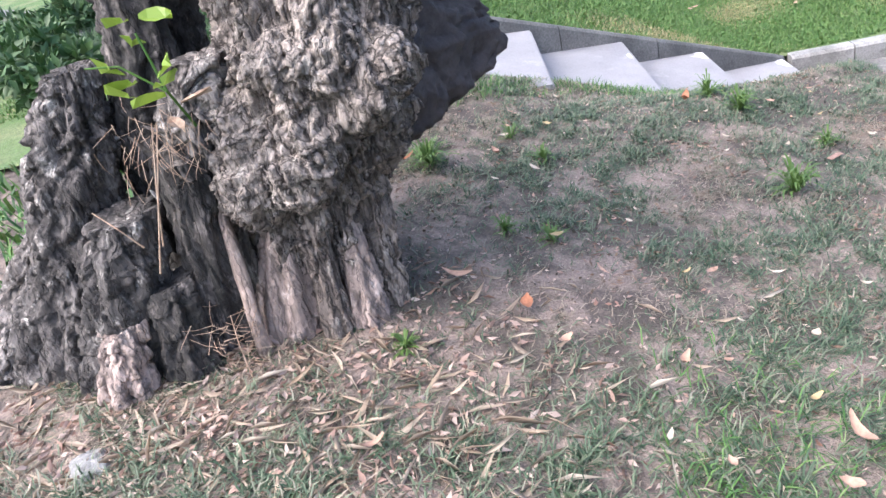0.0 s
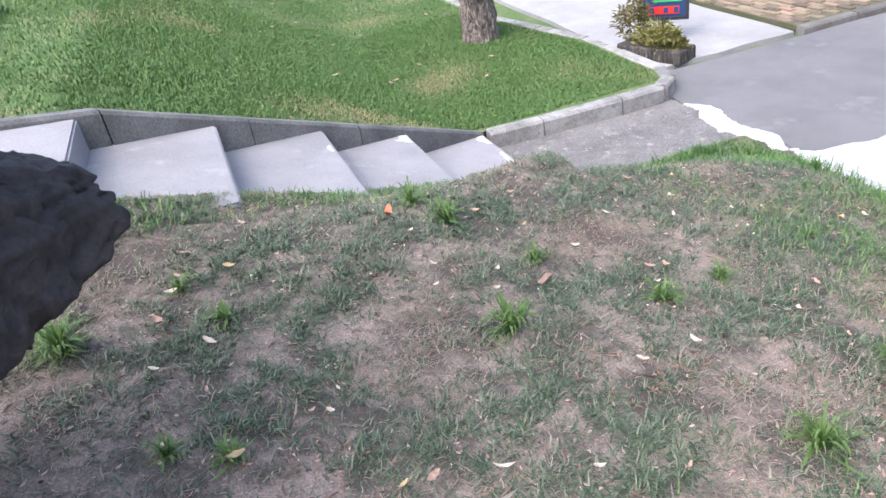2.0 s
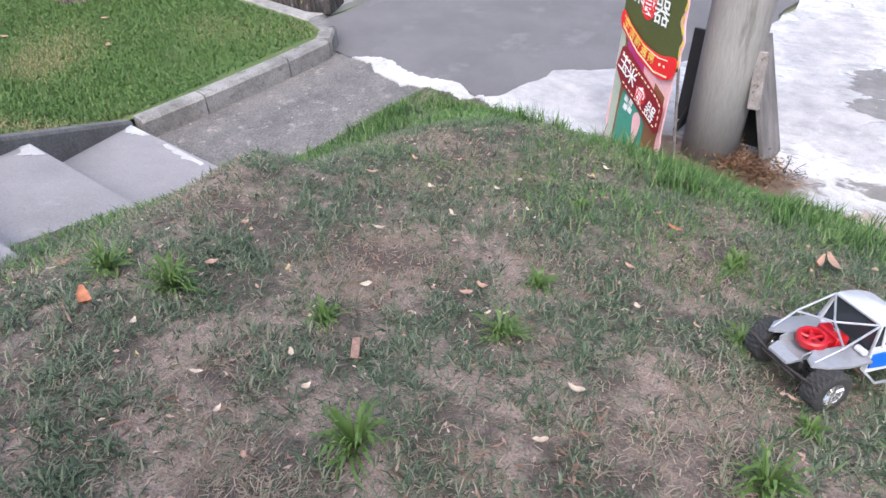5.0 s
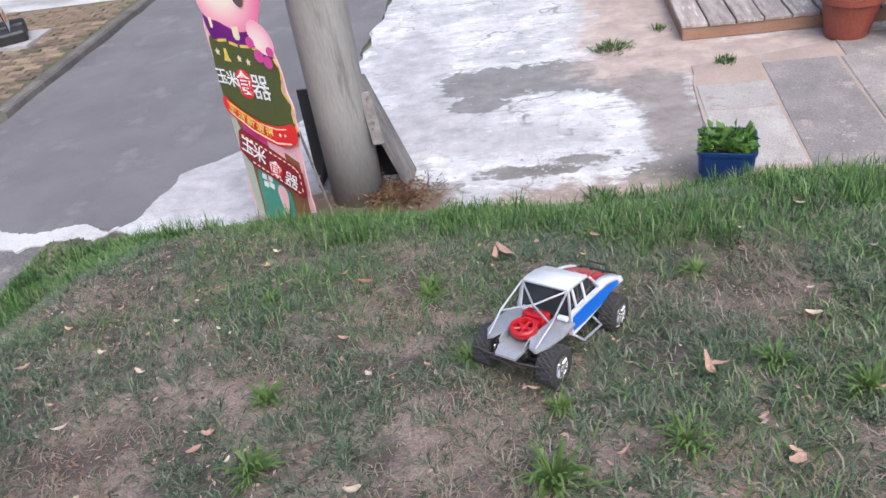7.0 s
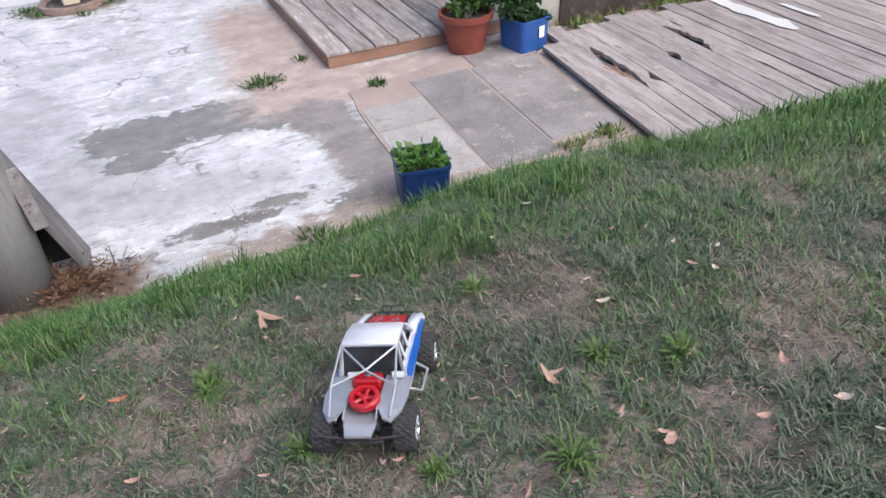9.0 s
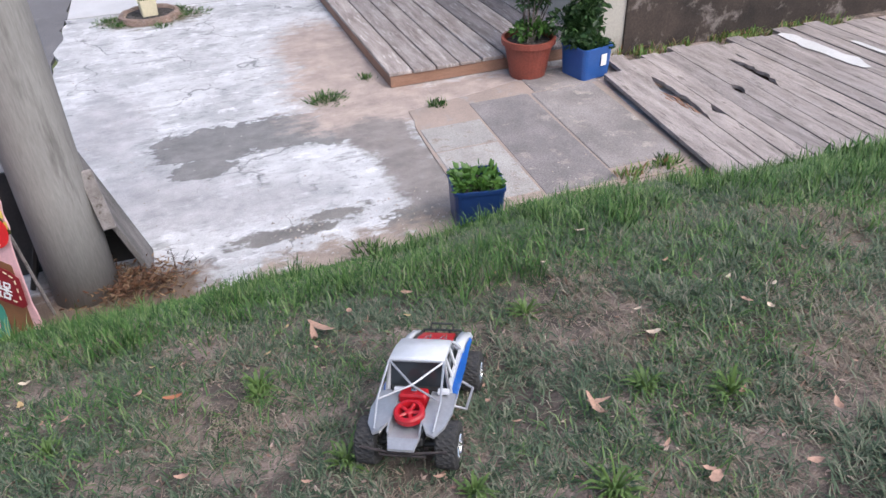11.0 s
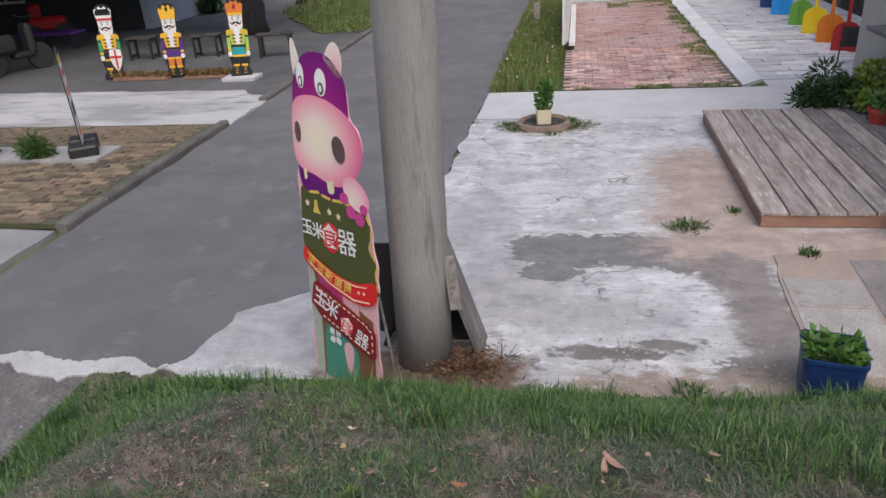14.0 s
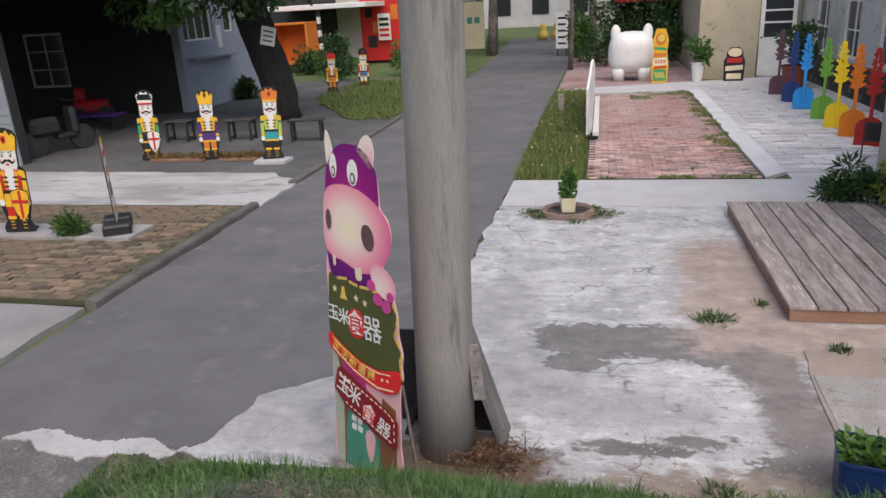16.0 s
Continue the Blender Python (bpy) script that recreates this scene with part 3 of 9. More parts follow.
for name, pts, material, z, label in (
    ("paint_spill", [(-3.33, 3.02), (-3.2, 3.1), (-2.9, 3.06), (-2.6, 3.1), (-2.3, 3.02), (-2.1, 3.02), (-2.3, 2.92), (-2.7, 2.95), (-3.0, 2.88), (-3.15, 2.93)], WHITEWASH, 0.006, "splash of dried white cement"),
):
    slab(name, pts, z, material, None, label, kind="structure", rough=0.02, cut=18)
drive = slab("pavement", [(-4.12, 8.15), (-4.09, 9.45), (-4.8, 10.0), (-9.5, 10.2), (-14, 10.6), (-14, 8.4), (-6.8, 8.15)], 0.01, DRIVE, None, "white cement driveway apron", kind="structure", rough=0.02, cut=8)
forecourt = slab("pavement", [(-4.13, 9.5), (-4.13, 24), (-10.2, 24), (-19, 24), (-19, 9.5)], -0.002, FORECOURT, None, "grey concrete forecourt", kind="structure")
slab("pavement", [(-4.2, 3.35), (-4.2, 4.85), (-9, 5.0), (-12, 3.6), (-5.3, 3.35)], 0.02, WALK, None, "grey concrete footpath", kind="structure", rough=0.01, cut=5)

# ---- lawn, kerbs, steps ----
def lawn_edge_x(y):
    return np.where(y < -1.75, -1.05, np.where(y < 1.25, -3.64 + 0.5 * (1.216 - y), -3.64))


def lawn_top_y(x):
    return np.interp(-x, [3.5, 3.95, 5.3, 7.0, 10.0, 30], [2.96, 3.12, 3.12, 2.78, 2.75, 2.75])


sheet("lawn", np.arange(-16, 4.0, 0.12), np.arange(-10, 3.2, 0.06), lawn_z, LAWN, keep=lambda x, y: (x < lawn_edge_x(y) + 0.03) & (y < lawn_top_y(x) + 0.02), label="sloping mown lawn with worn yellow patches")


def kerb_run(name, pts, label, width=0.13, top=lambda x, y: 0.13, low=-0.1, length=0.6, material=KERB):
    """Kerbstones end to end along a line."""
    base = thing(name, label, "kerb", kind="structure")
    pts = [Vector((*p, 0)) for p in pts]
    dense = []
    for a, b in zip(pts, pts[1:]):
        n = max(1, round((b - a).length / length))
        dense += [a + (b - a) * k / n for k in range(n)]
    dense.append(pts[-1])
    rng = random.Random(5)
    for a, b in zip(dense, dense[1:]):
        d = (b - a).normalized()
        s = Vector((-d.y, d.x, 0)) * width / 2
        a2, b2 = a + d * 0.004, b - d * 0.004
        jit = rng.uniform(-0.006, 0.006)
        bm = bmesh.new()
        vs = []
        for p in (a2, b2):
            z = float(top(p.x, p.y)) + jit
            vs.append([bm.verts.new((p.x + s.x * k, p.y + s.y * k, h)) for k, h in ((-1, low), (-1, z - 0.02), (-0.75, z), (0.75, z), (1, z - 0.02), (1, low))])
        for k in range(6):
            bm.faces.new((vs[0][k], vs[0][(k + 1) % 6], vs[1][(k + 1) % 6], vs[1][k]))
        bm.faces.new(vs[0][::-1])
        bm.faces.new(vs[1])
        bmesh.ops.recalc_face_normals(bm, faces=bm.faces[:])
        part("kerbstone", bm, material, base)
    return base


kerb_run("kerb", [(-3.6, 1.35), (-3.57, 1.8), (-3.55, 2.5), (-3.56, 2.9), (-3.7, 3.08), (-3.95, 3.16), (-5.3, 3.17), (-7.0, 2.82), (-10, 2.8)], "worn grey concrete kerb round the lawn")
kerb_run("retaining_kerb", [(-3.62, 1.29), (-3.1, 0.24), (-2.42, -1.12), (-2.18, -1.62)], "dark concrete edge between steps and lawn", top=lambda x, y: 0.173 + 0.484 * min(2.6, 1.216 - y), length=0.9, material=MOSSY, width=0.1)
kerb_run("kerb", [(-4.16, 4.88), (-4.16, 8.1)], "low concrete kerb along the old brick paving", top=lambda x, y: 0.07, width=0.11, material=DARK_KERB)
kerb_run("kerb", [(-4.16, 9.3), (-4.16, 15.4), (-4.16, 24)], "low concrete kerb along the forecourt", top=lambda x, y: 0.055, width=0.12, length=1.0, material=DARK_KERB)

TREAD_RISE = 0.14
steps = thing("stairs", "flight of broad pale concrete garden steps", "stairs", kind="structure")
for k in range(5):
    # the nosing runs from the retaining edge into the mound; the tread rises a little towards the next step
    x0, y, z = (-3.59, 1.3, 0.118) if k == 0 else (-3.534 + 0.303 * k, 1.216 - 0.605 * k, 0.136 + 0.293 * k)
    yb, zb = 1.216 - 0.605 * (k + 1) - 0.05, z + TREAD_RISE
    xb = -3.534 + 0.303 * (k + 1)
    xl0, xl1 = x0 - 0.02, xb - 0.02
    bm = bmesh.new()
    tops = [bm.verts.new(v) for v in ((xl0, y, z), (x0 + 1.12, y + 0.03, z), (xb + 1.12, yb + 0.03, zb), (xl1, yb, zb))]
    lows = [bm.verts.new((v.co.x, v.co.y, v.co.z - 0.4)) for v in tops]
    bm.faces.new(tops)
    bm.faces.new(lows[::-1])
    for i in range(4):
        bm.faces.new((tops[i], lows[i], lows[(i + 1) % 4], tops[(i + 1) % 4]))
    bmesh.ops.recalc_face_normals(bm, faces=bm.faces[:])
    bmesh.ops.bevel(bm, geom=bm.edges[:], offset=0.01, segments=2, affect="EDGES")
    st = part("step", bm, STEP, steps)
    if k < 3:
        # plaster left white along the worn nosing
        rw = random.Random(70 + k)
        runs = ((0.03, 0.24, 0.1), (0.42, 0.9, 0.06)) if k == 0 else ((0.03, 0.2, 0.12),) if k == 1 else ((0.3, 0.42, 0.03),)
        for near_x, far_x, deep in runs:
            bm = bmesh.new()
            cnt = 14
            o = [(x0 + near_x, y - 0.012), (x0 + far_x, y - 0.012)]
            o += [(x0 + far_x - (far_x - near_x) * (j + 1) / cnt, y - 0.014 - deep * (0.3 + 0.7 * math.sin(math.pi * (j + 1) / (cnt + 1))) * rw.uniform(0.55, 1.0)) for j in range(cnt)]
            bm.faces.new([bm.verts.new((px, py, z + 0.004 + (y - py) * TREAD_RISE / (y - yb))) for px, py in o][::-1])
            bmesh.ops.recalc_face_normals(bm, faces=bm.faces[:])
            part("worn_edge", bm, WHITEWASH, st, "white worn nosing")

# ---- pole, sign, walls as blocks ----
utility_pole = thing("utility_pole", "grey concrete utility pole with weather streaks", "pole", pose(-0.655, 3.22, 0.0))
bm = bmesh.new()
lathe(bm, [(0.155, -0.1), (0.153, 0.6), (0.15, 1.6), (0.146, 3.0), (0.135, 7.5)], 40)
bmesh.ops.transform(bm, matrix=pose(0, 0, 0, 0, 1.2, 0), verts=bm.verts[:])
part("shaft", bm, POLE, utility_pole, smooth=True)

# ---- the house on the yard ----
def wall_with_holes(name, along, at, thick, lo, hi, z0, z1, holes, material, parent):
    """A wall along x or y with openings (from, to, sill, head) right through it, built of panels butted together."""
    bm = bmesh.new()

    def piece(a, b, c, d):
        if b - a > 0.001 and d - c > 0.001:
            box(bm, *((a, b, at, at + thick) if along == "x" else (at, at + thick, a, b)), c, d)

    cur = lo
    for a, b, s, h in sorted(holes):
        piece(cur, a, z0, z1)
        piece(a, b, z0, s)
        piece(a, b, h, z1)
        cur = b
    piece(cur, hi, z0, z1)
    return part(name, bm, material, parent)


def glass_material():
    m = bpy.data.materials.new("window_glass")
    m.use_nodes = True
    sh = m.node_tree.nodes["Principled BSDF"]
    sh.inputs["Base Color"].default_value = (0.03, 0.035, 0.04, 1)
    sh.inputs["Roughness"].default_value = 0.08
    return m


GLASS = glass_material()


def window(m, w, h, bars_x=1, bars_z=2, label="white-framed window with dark panes", frame_w=0.06, material=None):
    """A window whose outer face lies in y = 0, looking along -y; x from 0 to w."""
    material = material or WHITE
    base = thing("window", label, "window", m, kind="structure")
    for x0, x1, z0, z1 in ((0, frame_w, 0, h), (w - frame_w, w, 0, h), (frame_w, w - frame_w, 0, frame_w), (frame_w, w - frame_w, h - frame_w, h)):
        boxed("window_frame", (x0, x1, -0.02, 0.06, z0, z1), material, base, bevel=0.004)
    for k in range(1, bars_x + 1):
        x = w * k / (bars_x + 1)
        boxed("glazing_bar", (x - 0.02, x + 0.02, 0.0, 0.05, frame_w, h - frame_w), material, base)
    for k in range(1, bars_z + 1):
        z = h * k / (bars_z + 1)
        boxed("glazing_bar", (frame_w, w - frame_w, 0.004, 0.046, z - 0.015, z + 0.015), material, base)
    boxed("pane", (frame_w, w - frame_w, 0.02, 0.03, frame_w, h - frame_w), GLASS, base)
    return base


wall = thing("wall_near", "stained beige plaster wall of the house", "wall", kind="structure")
wall_with_holes("wall_panel", "y", 3.3, 0.25, 5.0, 9.0, -0.1, 3.4, [(6.1, 8.0, 0.95, 2.4)], WALL, wall)
wall_with_holes("wall_panel", "x", 5.0, 0.25, 3.55, 9.0, 0.55, 3.4, [], WALL, wall)
boxed("plinth", (3.53, 9.0, 4.98, 5.25, -0.1, 0.55), DIRTY, wall, "dark stained plinth with peeled patches")
boxed("window_sill", (3.05, 3.38, 5.95, 8.1, 0.885, 0.93), OLD_GREY, wall, "wide weathered wooden window sill", bevel=0.006)
window(pose(3.42, 6.1, 0.95, 0, 0, 90) @ pose(0, 0, 0, 0, 0, 0), 1.9, 1.45, 2, 1)
far_wall = thing("wall_long", "grey plaster house wall with tall white windows", "wall", kind="structure")
HOLES = [(9.8 + 2.2 * k, 11.0 + 2.2 * k, 0.75, 2.5) for k in range(5)]
PALE = mat("grey_plaster", (0.513, 0.508, 0.484), (0.418, 0.413, 0.389), scale=1.2, fine=50, rough=0.9, bump=0.3, depth=0.004, grain=0.1, spot=(0.314, 0.304, 0.285))
wall_with_holes("wall_panel", "y", 5.2, 0.25, 9.0, 21.1, -0.1, 3.6, HOLES, PALE, far_wall)
boxed("plinth", (5.165, 5.199, 9.0, 21.0, -0.1, 0.7), DIRTY, far_wall, "dark stained foot of the wall")
boxed("wall_panel", (3.55, 5.2, 8.75, 9.0, -0.1, 3.4), WALL, far_wall)
for a, b, s, h in HOLES:
    window(pose(5.3, b, s, 0, 0, -90), b - a, h - s, 1, 2, "tall white sash window with dark panes")
end_wall = thing("wall_end", "beige plaster end wall with a doorway", "wall", kind="structure")
OCHRE = mat("ochre_plaster", (0.52, 0.455, 0.345), (0.44, 0.385, 0.29), scale=1.5, fine=50, rough=0.9, bump=0.3, depth=0.004, grain=0.1, spot=(0.3, 0.27, 0.21))
wall_with_holes("wall_panel", "x", 21.1, 0.25, 2.8, 5.45, -0.1, 3.6, [(4.2, 5.1, -0.1, 2.1)], OCHRE, end_wall)
boxed("pilaster", (2.68, 2.8, 20.9, 21.35, -0.1, 3.6), OCHRE, end_wall)
boxed("wall_panel", (2.8, 3.05, 21.35, 30, -0.1, 3.6), OCHRE, end_wall)
boxed("roof", (3.34, 10, 5.1, 9.1, 3.4, 3.6), GREY, tagged(thing("roof_near", "flat concrete roof slab", "roof", kind="structure")))
roof_far = thing("roof_far", "flat concrete roof slab", "roof", kind="structure")
boxed("roof", (5.3, 10, 9.2, 21.1, 3.6, 3.8), GREY, roof_far)
boxed("roof", (2.9, 10, 21.12, 30, 3.6, 3.8), GREY, roof_far)
# Near-black backing stands in for the unlit depth of the rooms.
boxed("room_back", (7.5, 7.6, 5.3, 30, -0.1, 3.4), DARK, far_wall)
door = thing("door_1", "white wooden door with a glazed upper half, standing open", "door", pose(4.22, 21.04, 0.02, 0, 0, -14), kind="structure")
for dims in ((0, 0.1, 0, 0.045, 0, 2.05), (0.76, 0.86, 0, 0.045, 0, 2.05), (0.1, 0.76, 0, 0.045, 0, 0.2), (0.1, 0.76, 0, 0.045, 0.85, 1.0), (0.1, 0.76, 0, 0.045, 1.95, 2.05), (0.1, 0.76, 0, 0.045, 1.35, 1.4), (0.1, 0.76, 0, 0.045, 1.65, 1.7)):
    boxed("rail", dims, WHITE, door, bevel=0.003)
boxed("panel", (0.1, 0.76, 0.012, 0.033, 0.2, 0.85), WHITE, door)
boxed("pane", (0.1, 0.76, 0.018, 0.026, 1.0, 1.95), GLASS, door)
bm = bmesh.new()
lathe(bm, [(0.012, 0), (0.012, 0.04), (0.025, 0.05), (0.028, 0.07), (0.015, 0.085)], 12, pose(0.06, 0, 1.0, 90, 0, 0))
part("door_knob", bm, BLACK, door)

# ---- deck, boardwalk, paving ----
rng = random.Random(3)
deck = thing("deck", "low weathered brown timber deck", "deck", kind="structure")
n = 13
for k in range(n):
    x0 = 1.5 + k * 0.197
    if x0 + 0.19 > 3.29:
        break
    bm = bmesh.new()
    box(bm, x0, x0 + 0.197 - rng.uniform(0.008, 0.016), 5.07 + rng.uniform(-0.006, 0.006), 7.92 + rng.uniform(-0.01, 0.01), 0.105, 0.135 + rng.uniform(-0.002, 0.003), 0.005)
    part("board", bm, WOOD, deck)
boxed("fascia", (1.51, 3.28, 5.08, 5.105, 0.012, 0.104), FASCIA, deck, "brown front board", bevel=0.003)
boxed("fascia", (1.51, 1.535, 5.106, 7.9, 0.012, 0.104), FASCIA, deck, "brown side board", bevel=0.003)
boxed("joist", (1.7, 3.2, 5.3, 5.36, 0.0, 0.104), FASCIA, deck)
boxed("joist", (1.7, 3.2, 7.6, 7.66, 0.0, 0.104), FASCIA, deck)

boardwalk = thing("boardwalk", "old grey broken boardwalk of rough planks", "boardwalk", kind="structure")


def rotten_plank(x0, x1, y0, y1, z, lean, bites=()):
    """A plank with uneven edges; bites: (side, from, to, depth) where wood has rotted away."""
    bm = bmesh.new()
    rows = max(3, int((y1 - y0) / (0.045 if bites else 0.5)))
    cup = rng.uniform(-0.002, 0.002)
    ring = []
    for i in range(rows + 1):
        y = y0 + (y1 - y0) * i / rows
        edge = [x0 + rng.uniform(0, 0.003), x1 - rng.uniform(0, 0.004)]
        for side, lo, hi, deep in bites:
            if lo < y < hi:
                bow = math.sin(math.pi * (y - lo) / (hi - lo)) ** 0.6 * deep * rng.uniform(0.7, 1.15)
                edge[side] += bow if side == 0 else -bow
        shift = (y - 3.0) * lean
        sag = cup * math.cos(3 * y)
        ring.append([bm.verts.new((edge[0] + shift, y, z + sag)), bm.verts.new((edge[1] + shift, y, z - sag)), bm.verts.new((edge[1] + shift, y, z - 0.028)), bm.verts.new((edge[0] + shift, y, z - 0.028))])
    for p, q in zip(ring, ring[1:]):
        for j in range(4):
            bm.faces.new((p[j], p[(j + 1) % 4], q[(j + 1) % 4], q[j]))
    bm.faces.new(ring[0][::-1])
    bm.faces.new(ring[-1])
    bmesh.ops.recalc_face_normals(bm, faces=bm.faces[:])
    part("plank", bm, ROTTEN, boardwalk)


ROTTED_EDGES = {1: [(1, 3.62, 4.3, 0.075)], 2: [(0, 3.5, 4.34, 0.05), (1, 3.56, 3.7, 0.05)], 4: [(1, 3.8, 3.92, 0.03)], 5: [(0, 3.8, 3.96, 0.05)], 6: [(1, 3.2, 3.3, 0.012)], 7: [(0, 3.8, 4.42, 0.09), (1, 4.3, 4.5, 0.03)], 8: [(0, 3.3, 3.5, 0.015)]}
x = 2.9
k = 0
while x < 8.0:
    w = rng.uniform(0.145, 0.185)
    y0, y1 = 2.8 - 0.012 * k + rng.uniform(-0.03, 0.03), (4.58 if k == 0 else 4.76) + rng.uniform(-0.09, 0.09)
    rotten_plank(x, x + w - rng.uniform(0.006, 0.013), y0, y1, 0.075 + rng.uniform(-0.003, 0.004), max(0.006, 0.07 * (4.5 - x)), ROTTED_EDGES.get(k, ()))
    x += w
    k += 1
for y in (2.9, 3.75, 4.5):
    boxed("bearer", (3.02 + (y - 3) * 0.06, 8.1, y, y + 0.07, 0.0, 0.044), RAW, boardwalk)
boxed("edge_stone", (2.95, 9, 2.5, 2.68, -0.05, 0.05), STEP, boardwalk, bevel=0.01)
bm = bmesh.new()
for _ in range(46):
    cx, cy = 3.27 + rng.gauss(0, 0.028), 3.9 + rng.gauss(0, 0.17)
    half = rng.uniform(0.03, 0.11)
    box(bm, -rng.uniform(0.002, 0.006), rng.uniform(0.002, 0.006), -half, half, 0, 0.006, 0, pose(cx, cy, 0.05 + rng.uniform(0, 0.022), rng.uniform(-7, 7), rng.uniform(-20, 20), rng.uniform(-14, 10)))
part("splinters", bm, FASCIA, boardwalk, "splintered rotten wood")


# films of white plaster spilt over the planks
def plaster(x, y, rx, ry, phase):
    bm = bmesh.new()
    film = []
    for j in range(60):
        a = 2 * math.pi * j / 60
        c, d = math.cos(a), math.sin(a)
        wide = rx * math.copysign(abs(c) ** 0.6, c) * (1 + 0.7 * noise.noise(Vector((d * 3, phase, c))))
        film.append(bm.verts.new((x + wide - 0.07 * d * ry, y + ry * math.copysign(abs(d) ** 0.8, d), 0.0845)))
    bm.faces.new(film)
    part("plaster_film", bm, SMOOTH, boardwalk, "patch of spilt white plaster")


plaster(4.94, 4.24, 0.075, 0.45, 3.0)
plaster(5.32, 4.1, 0.03, 0.2, 8.0)

slab("soil_bed", [(1.4, 3.12), (2.95, 3.1), (3.08, 4.92), (1.5, 4.6), (1.46, 4.28)], 0.0165, SAND, None, "sandy dirt between the flagstones", kind="structure", rough=0.004, cut=4)
flags = thing("paving", "worn concrete flagstones set in dirt", "paving", kind="structure")
for x0, x1, y0, y1, dz, mt in ((1.42, 1.875, 3.905, 4.26, 0.002, PALE_FLAG), (1.42, 1.875, 3.2, 3.9, 0.001, PALE_FLAG), (1.88, 2.375, 3.14, 4.55, 0.0, FLAG), (2.38, 2.92, 3.28, 4.53, 0.004, FLAG), (2.42, 2.98, 4.535, 4.9, 0.003, FLAG)):
    bm = bmesh.new()
    box(bm, x0, x1, y0, y1, -0.04, 0.02 + dz, 0.01)
    for v in bm.verts:
        v.co.x += (v.co.y - 3.3) * 0.05 + rng.uniform(-0.006, 0.006)
        v.co.y += rng.uniform(-0.008, 0.008)
    part("flagstone", bm, mt, flags)
slab("soil_bed", [(2.9, 2.55), (9, 2.4), (9, 4.98), (3.0, 4.98), (2.96, 4.4)], 0.002, SOIL, None, "bare dirt under the boardwalk", kind="structure", rough=0.02, cut=8)
slab("trim", [(2.21, 9.46), (2.52, 9.79), (2.52, 18.43), (2.21, 18.43)], 0.03, mat("chalky_cement", (0.66, 0.66, 0.68), (0.54, 0.54, 0.555), scale=1.3, fine=90, rough=0.85, bump=0.3, depth=0.003, grain=0.1), None, "pale cement edging strip", kind="structure")
slab("pavement", [(-0.95, 18.45), (2.5, 18.45), (5.2, 19.6), (5.2, 21.1), (-0.95, 19.4)], 0.014, SMOOTH, None, "smooth pale concrete crossing", kind="structure")
slab("pavement", [(-0.95, 19.42), (2.75, 20.3), (2.75, 30), (-0.95, 30)], 0.012, BRICK, None, "reddish brick paving by the statue", kind="structure")

# ---- pole and what leans on it ----
ab = thing("sandwich_board", "old grey wooden folding board with dark inner faces", "sign board", pose(-0.62, 3.3, 0.02, 0, 0, 0))
bm = bmesh.new()
box(bm, -0.014, 0.014, -0.1, 0.14, 0.0, 0.68, 0.004, pose(0.28, 0.0, 0.0, 0, -17, 0))
part("panel", bm, OLD_GREY, ab, "weathered grey panel")
bm = bmesh.new()
box(bm, -0.014, 0.012, -0.16, 0.34, 0.0, 0.62, 0.004, pose(-0.29, 0.16, 0.0, 0, 20, 0))
part("panel", bm, BLACK, ab, "black panel")
bm = bmesh.new()
box(bm, -0.03, 0.03, -0.014, 0.014, 0.0, 0.3, 0.004, pose(0.17, -0.15, 0.35, -8, -6, 0))
part("batten", bm, RAW, ab, "pale splintered batten")
# Black triangle stands in for the dark gap between pole and panel.
bm = bmesh.new()
plate(bm, [(0.02, 0.0), (0.25, 0.0), (0.055, 0.58), (0.02, 0.58)], 0.1, 0.115)
part("side_panel", bm, BLACK, ab, "black sheet filling in the dark gap")
boxed("top_rail", (-0.05, 0.06, 0.0, 0.05, 0.55, 0.6), BLACK, ab)
bm = bmesh.new()
box(bm, -0.36, -0.02, 0.0, 0.02, 0.0, 0.56, 0.003, pose(0, 0.16, 0, -6, 0, 0))
part("back_panel", bm, BLACK, ab, "black back board")

def printed(name, centre, reach, stops):
    """A printed round blend of colours: stops (distance, colour) from the centre (x, z), reach in x and z."""
    m = bpy.data.materials.new(name)
    m.use_nodes = True
    n, link = m.node_tree.nodes, m.node_tree.links.new
    shader = n["Principled BSDF"]
    shader.inputs["Roughness"].default_value = 0.4
    mp = n.new("ShaderNodeMapping")
    mp.inputs["Location"].default_value = (-centre[0] / reach[0], 0, -centre[1] / reach[1])
    mp.inputs["Scale"].default_value = (1 / reach[0], 0, 1 / reach[1])
    link(n.new("ShaderNodeTexCoord").outputs["Object"], mp.inputs[0])
    ln = n.new("ShaderNodeVectorMath")
    ln.operation = "LENGTH"
    link(mp.outputs[0], ln.inputs[0])
    r = n.new("ShaderNodeValToRGB")
    while len(r.color_ramp.elements) < len(stops):
        r.color_ramp.elements.new(0.5)
    for e, (p, c) in zip(r.color_ramp.elements, stops):
        e.position, e.color = p, (*c, 1)
    link(ln.outputs["Value"], r.inputs[0])
    link(r.outputs[0], shader.inputs["Base Color"])
    return m


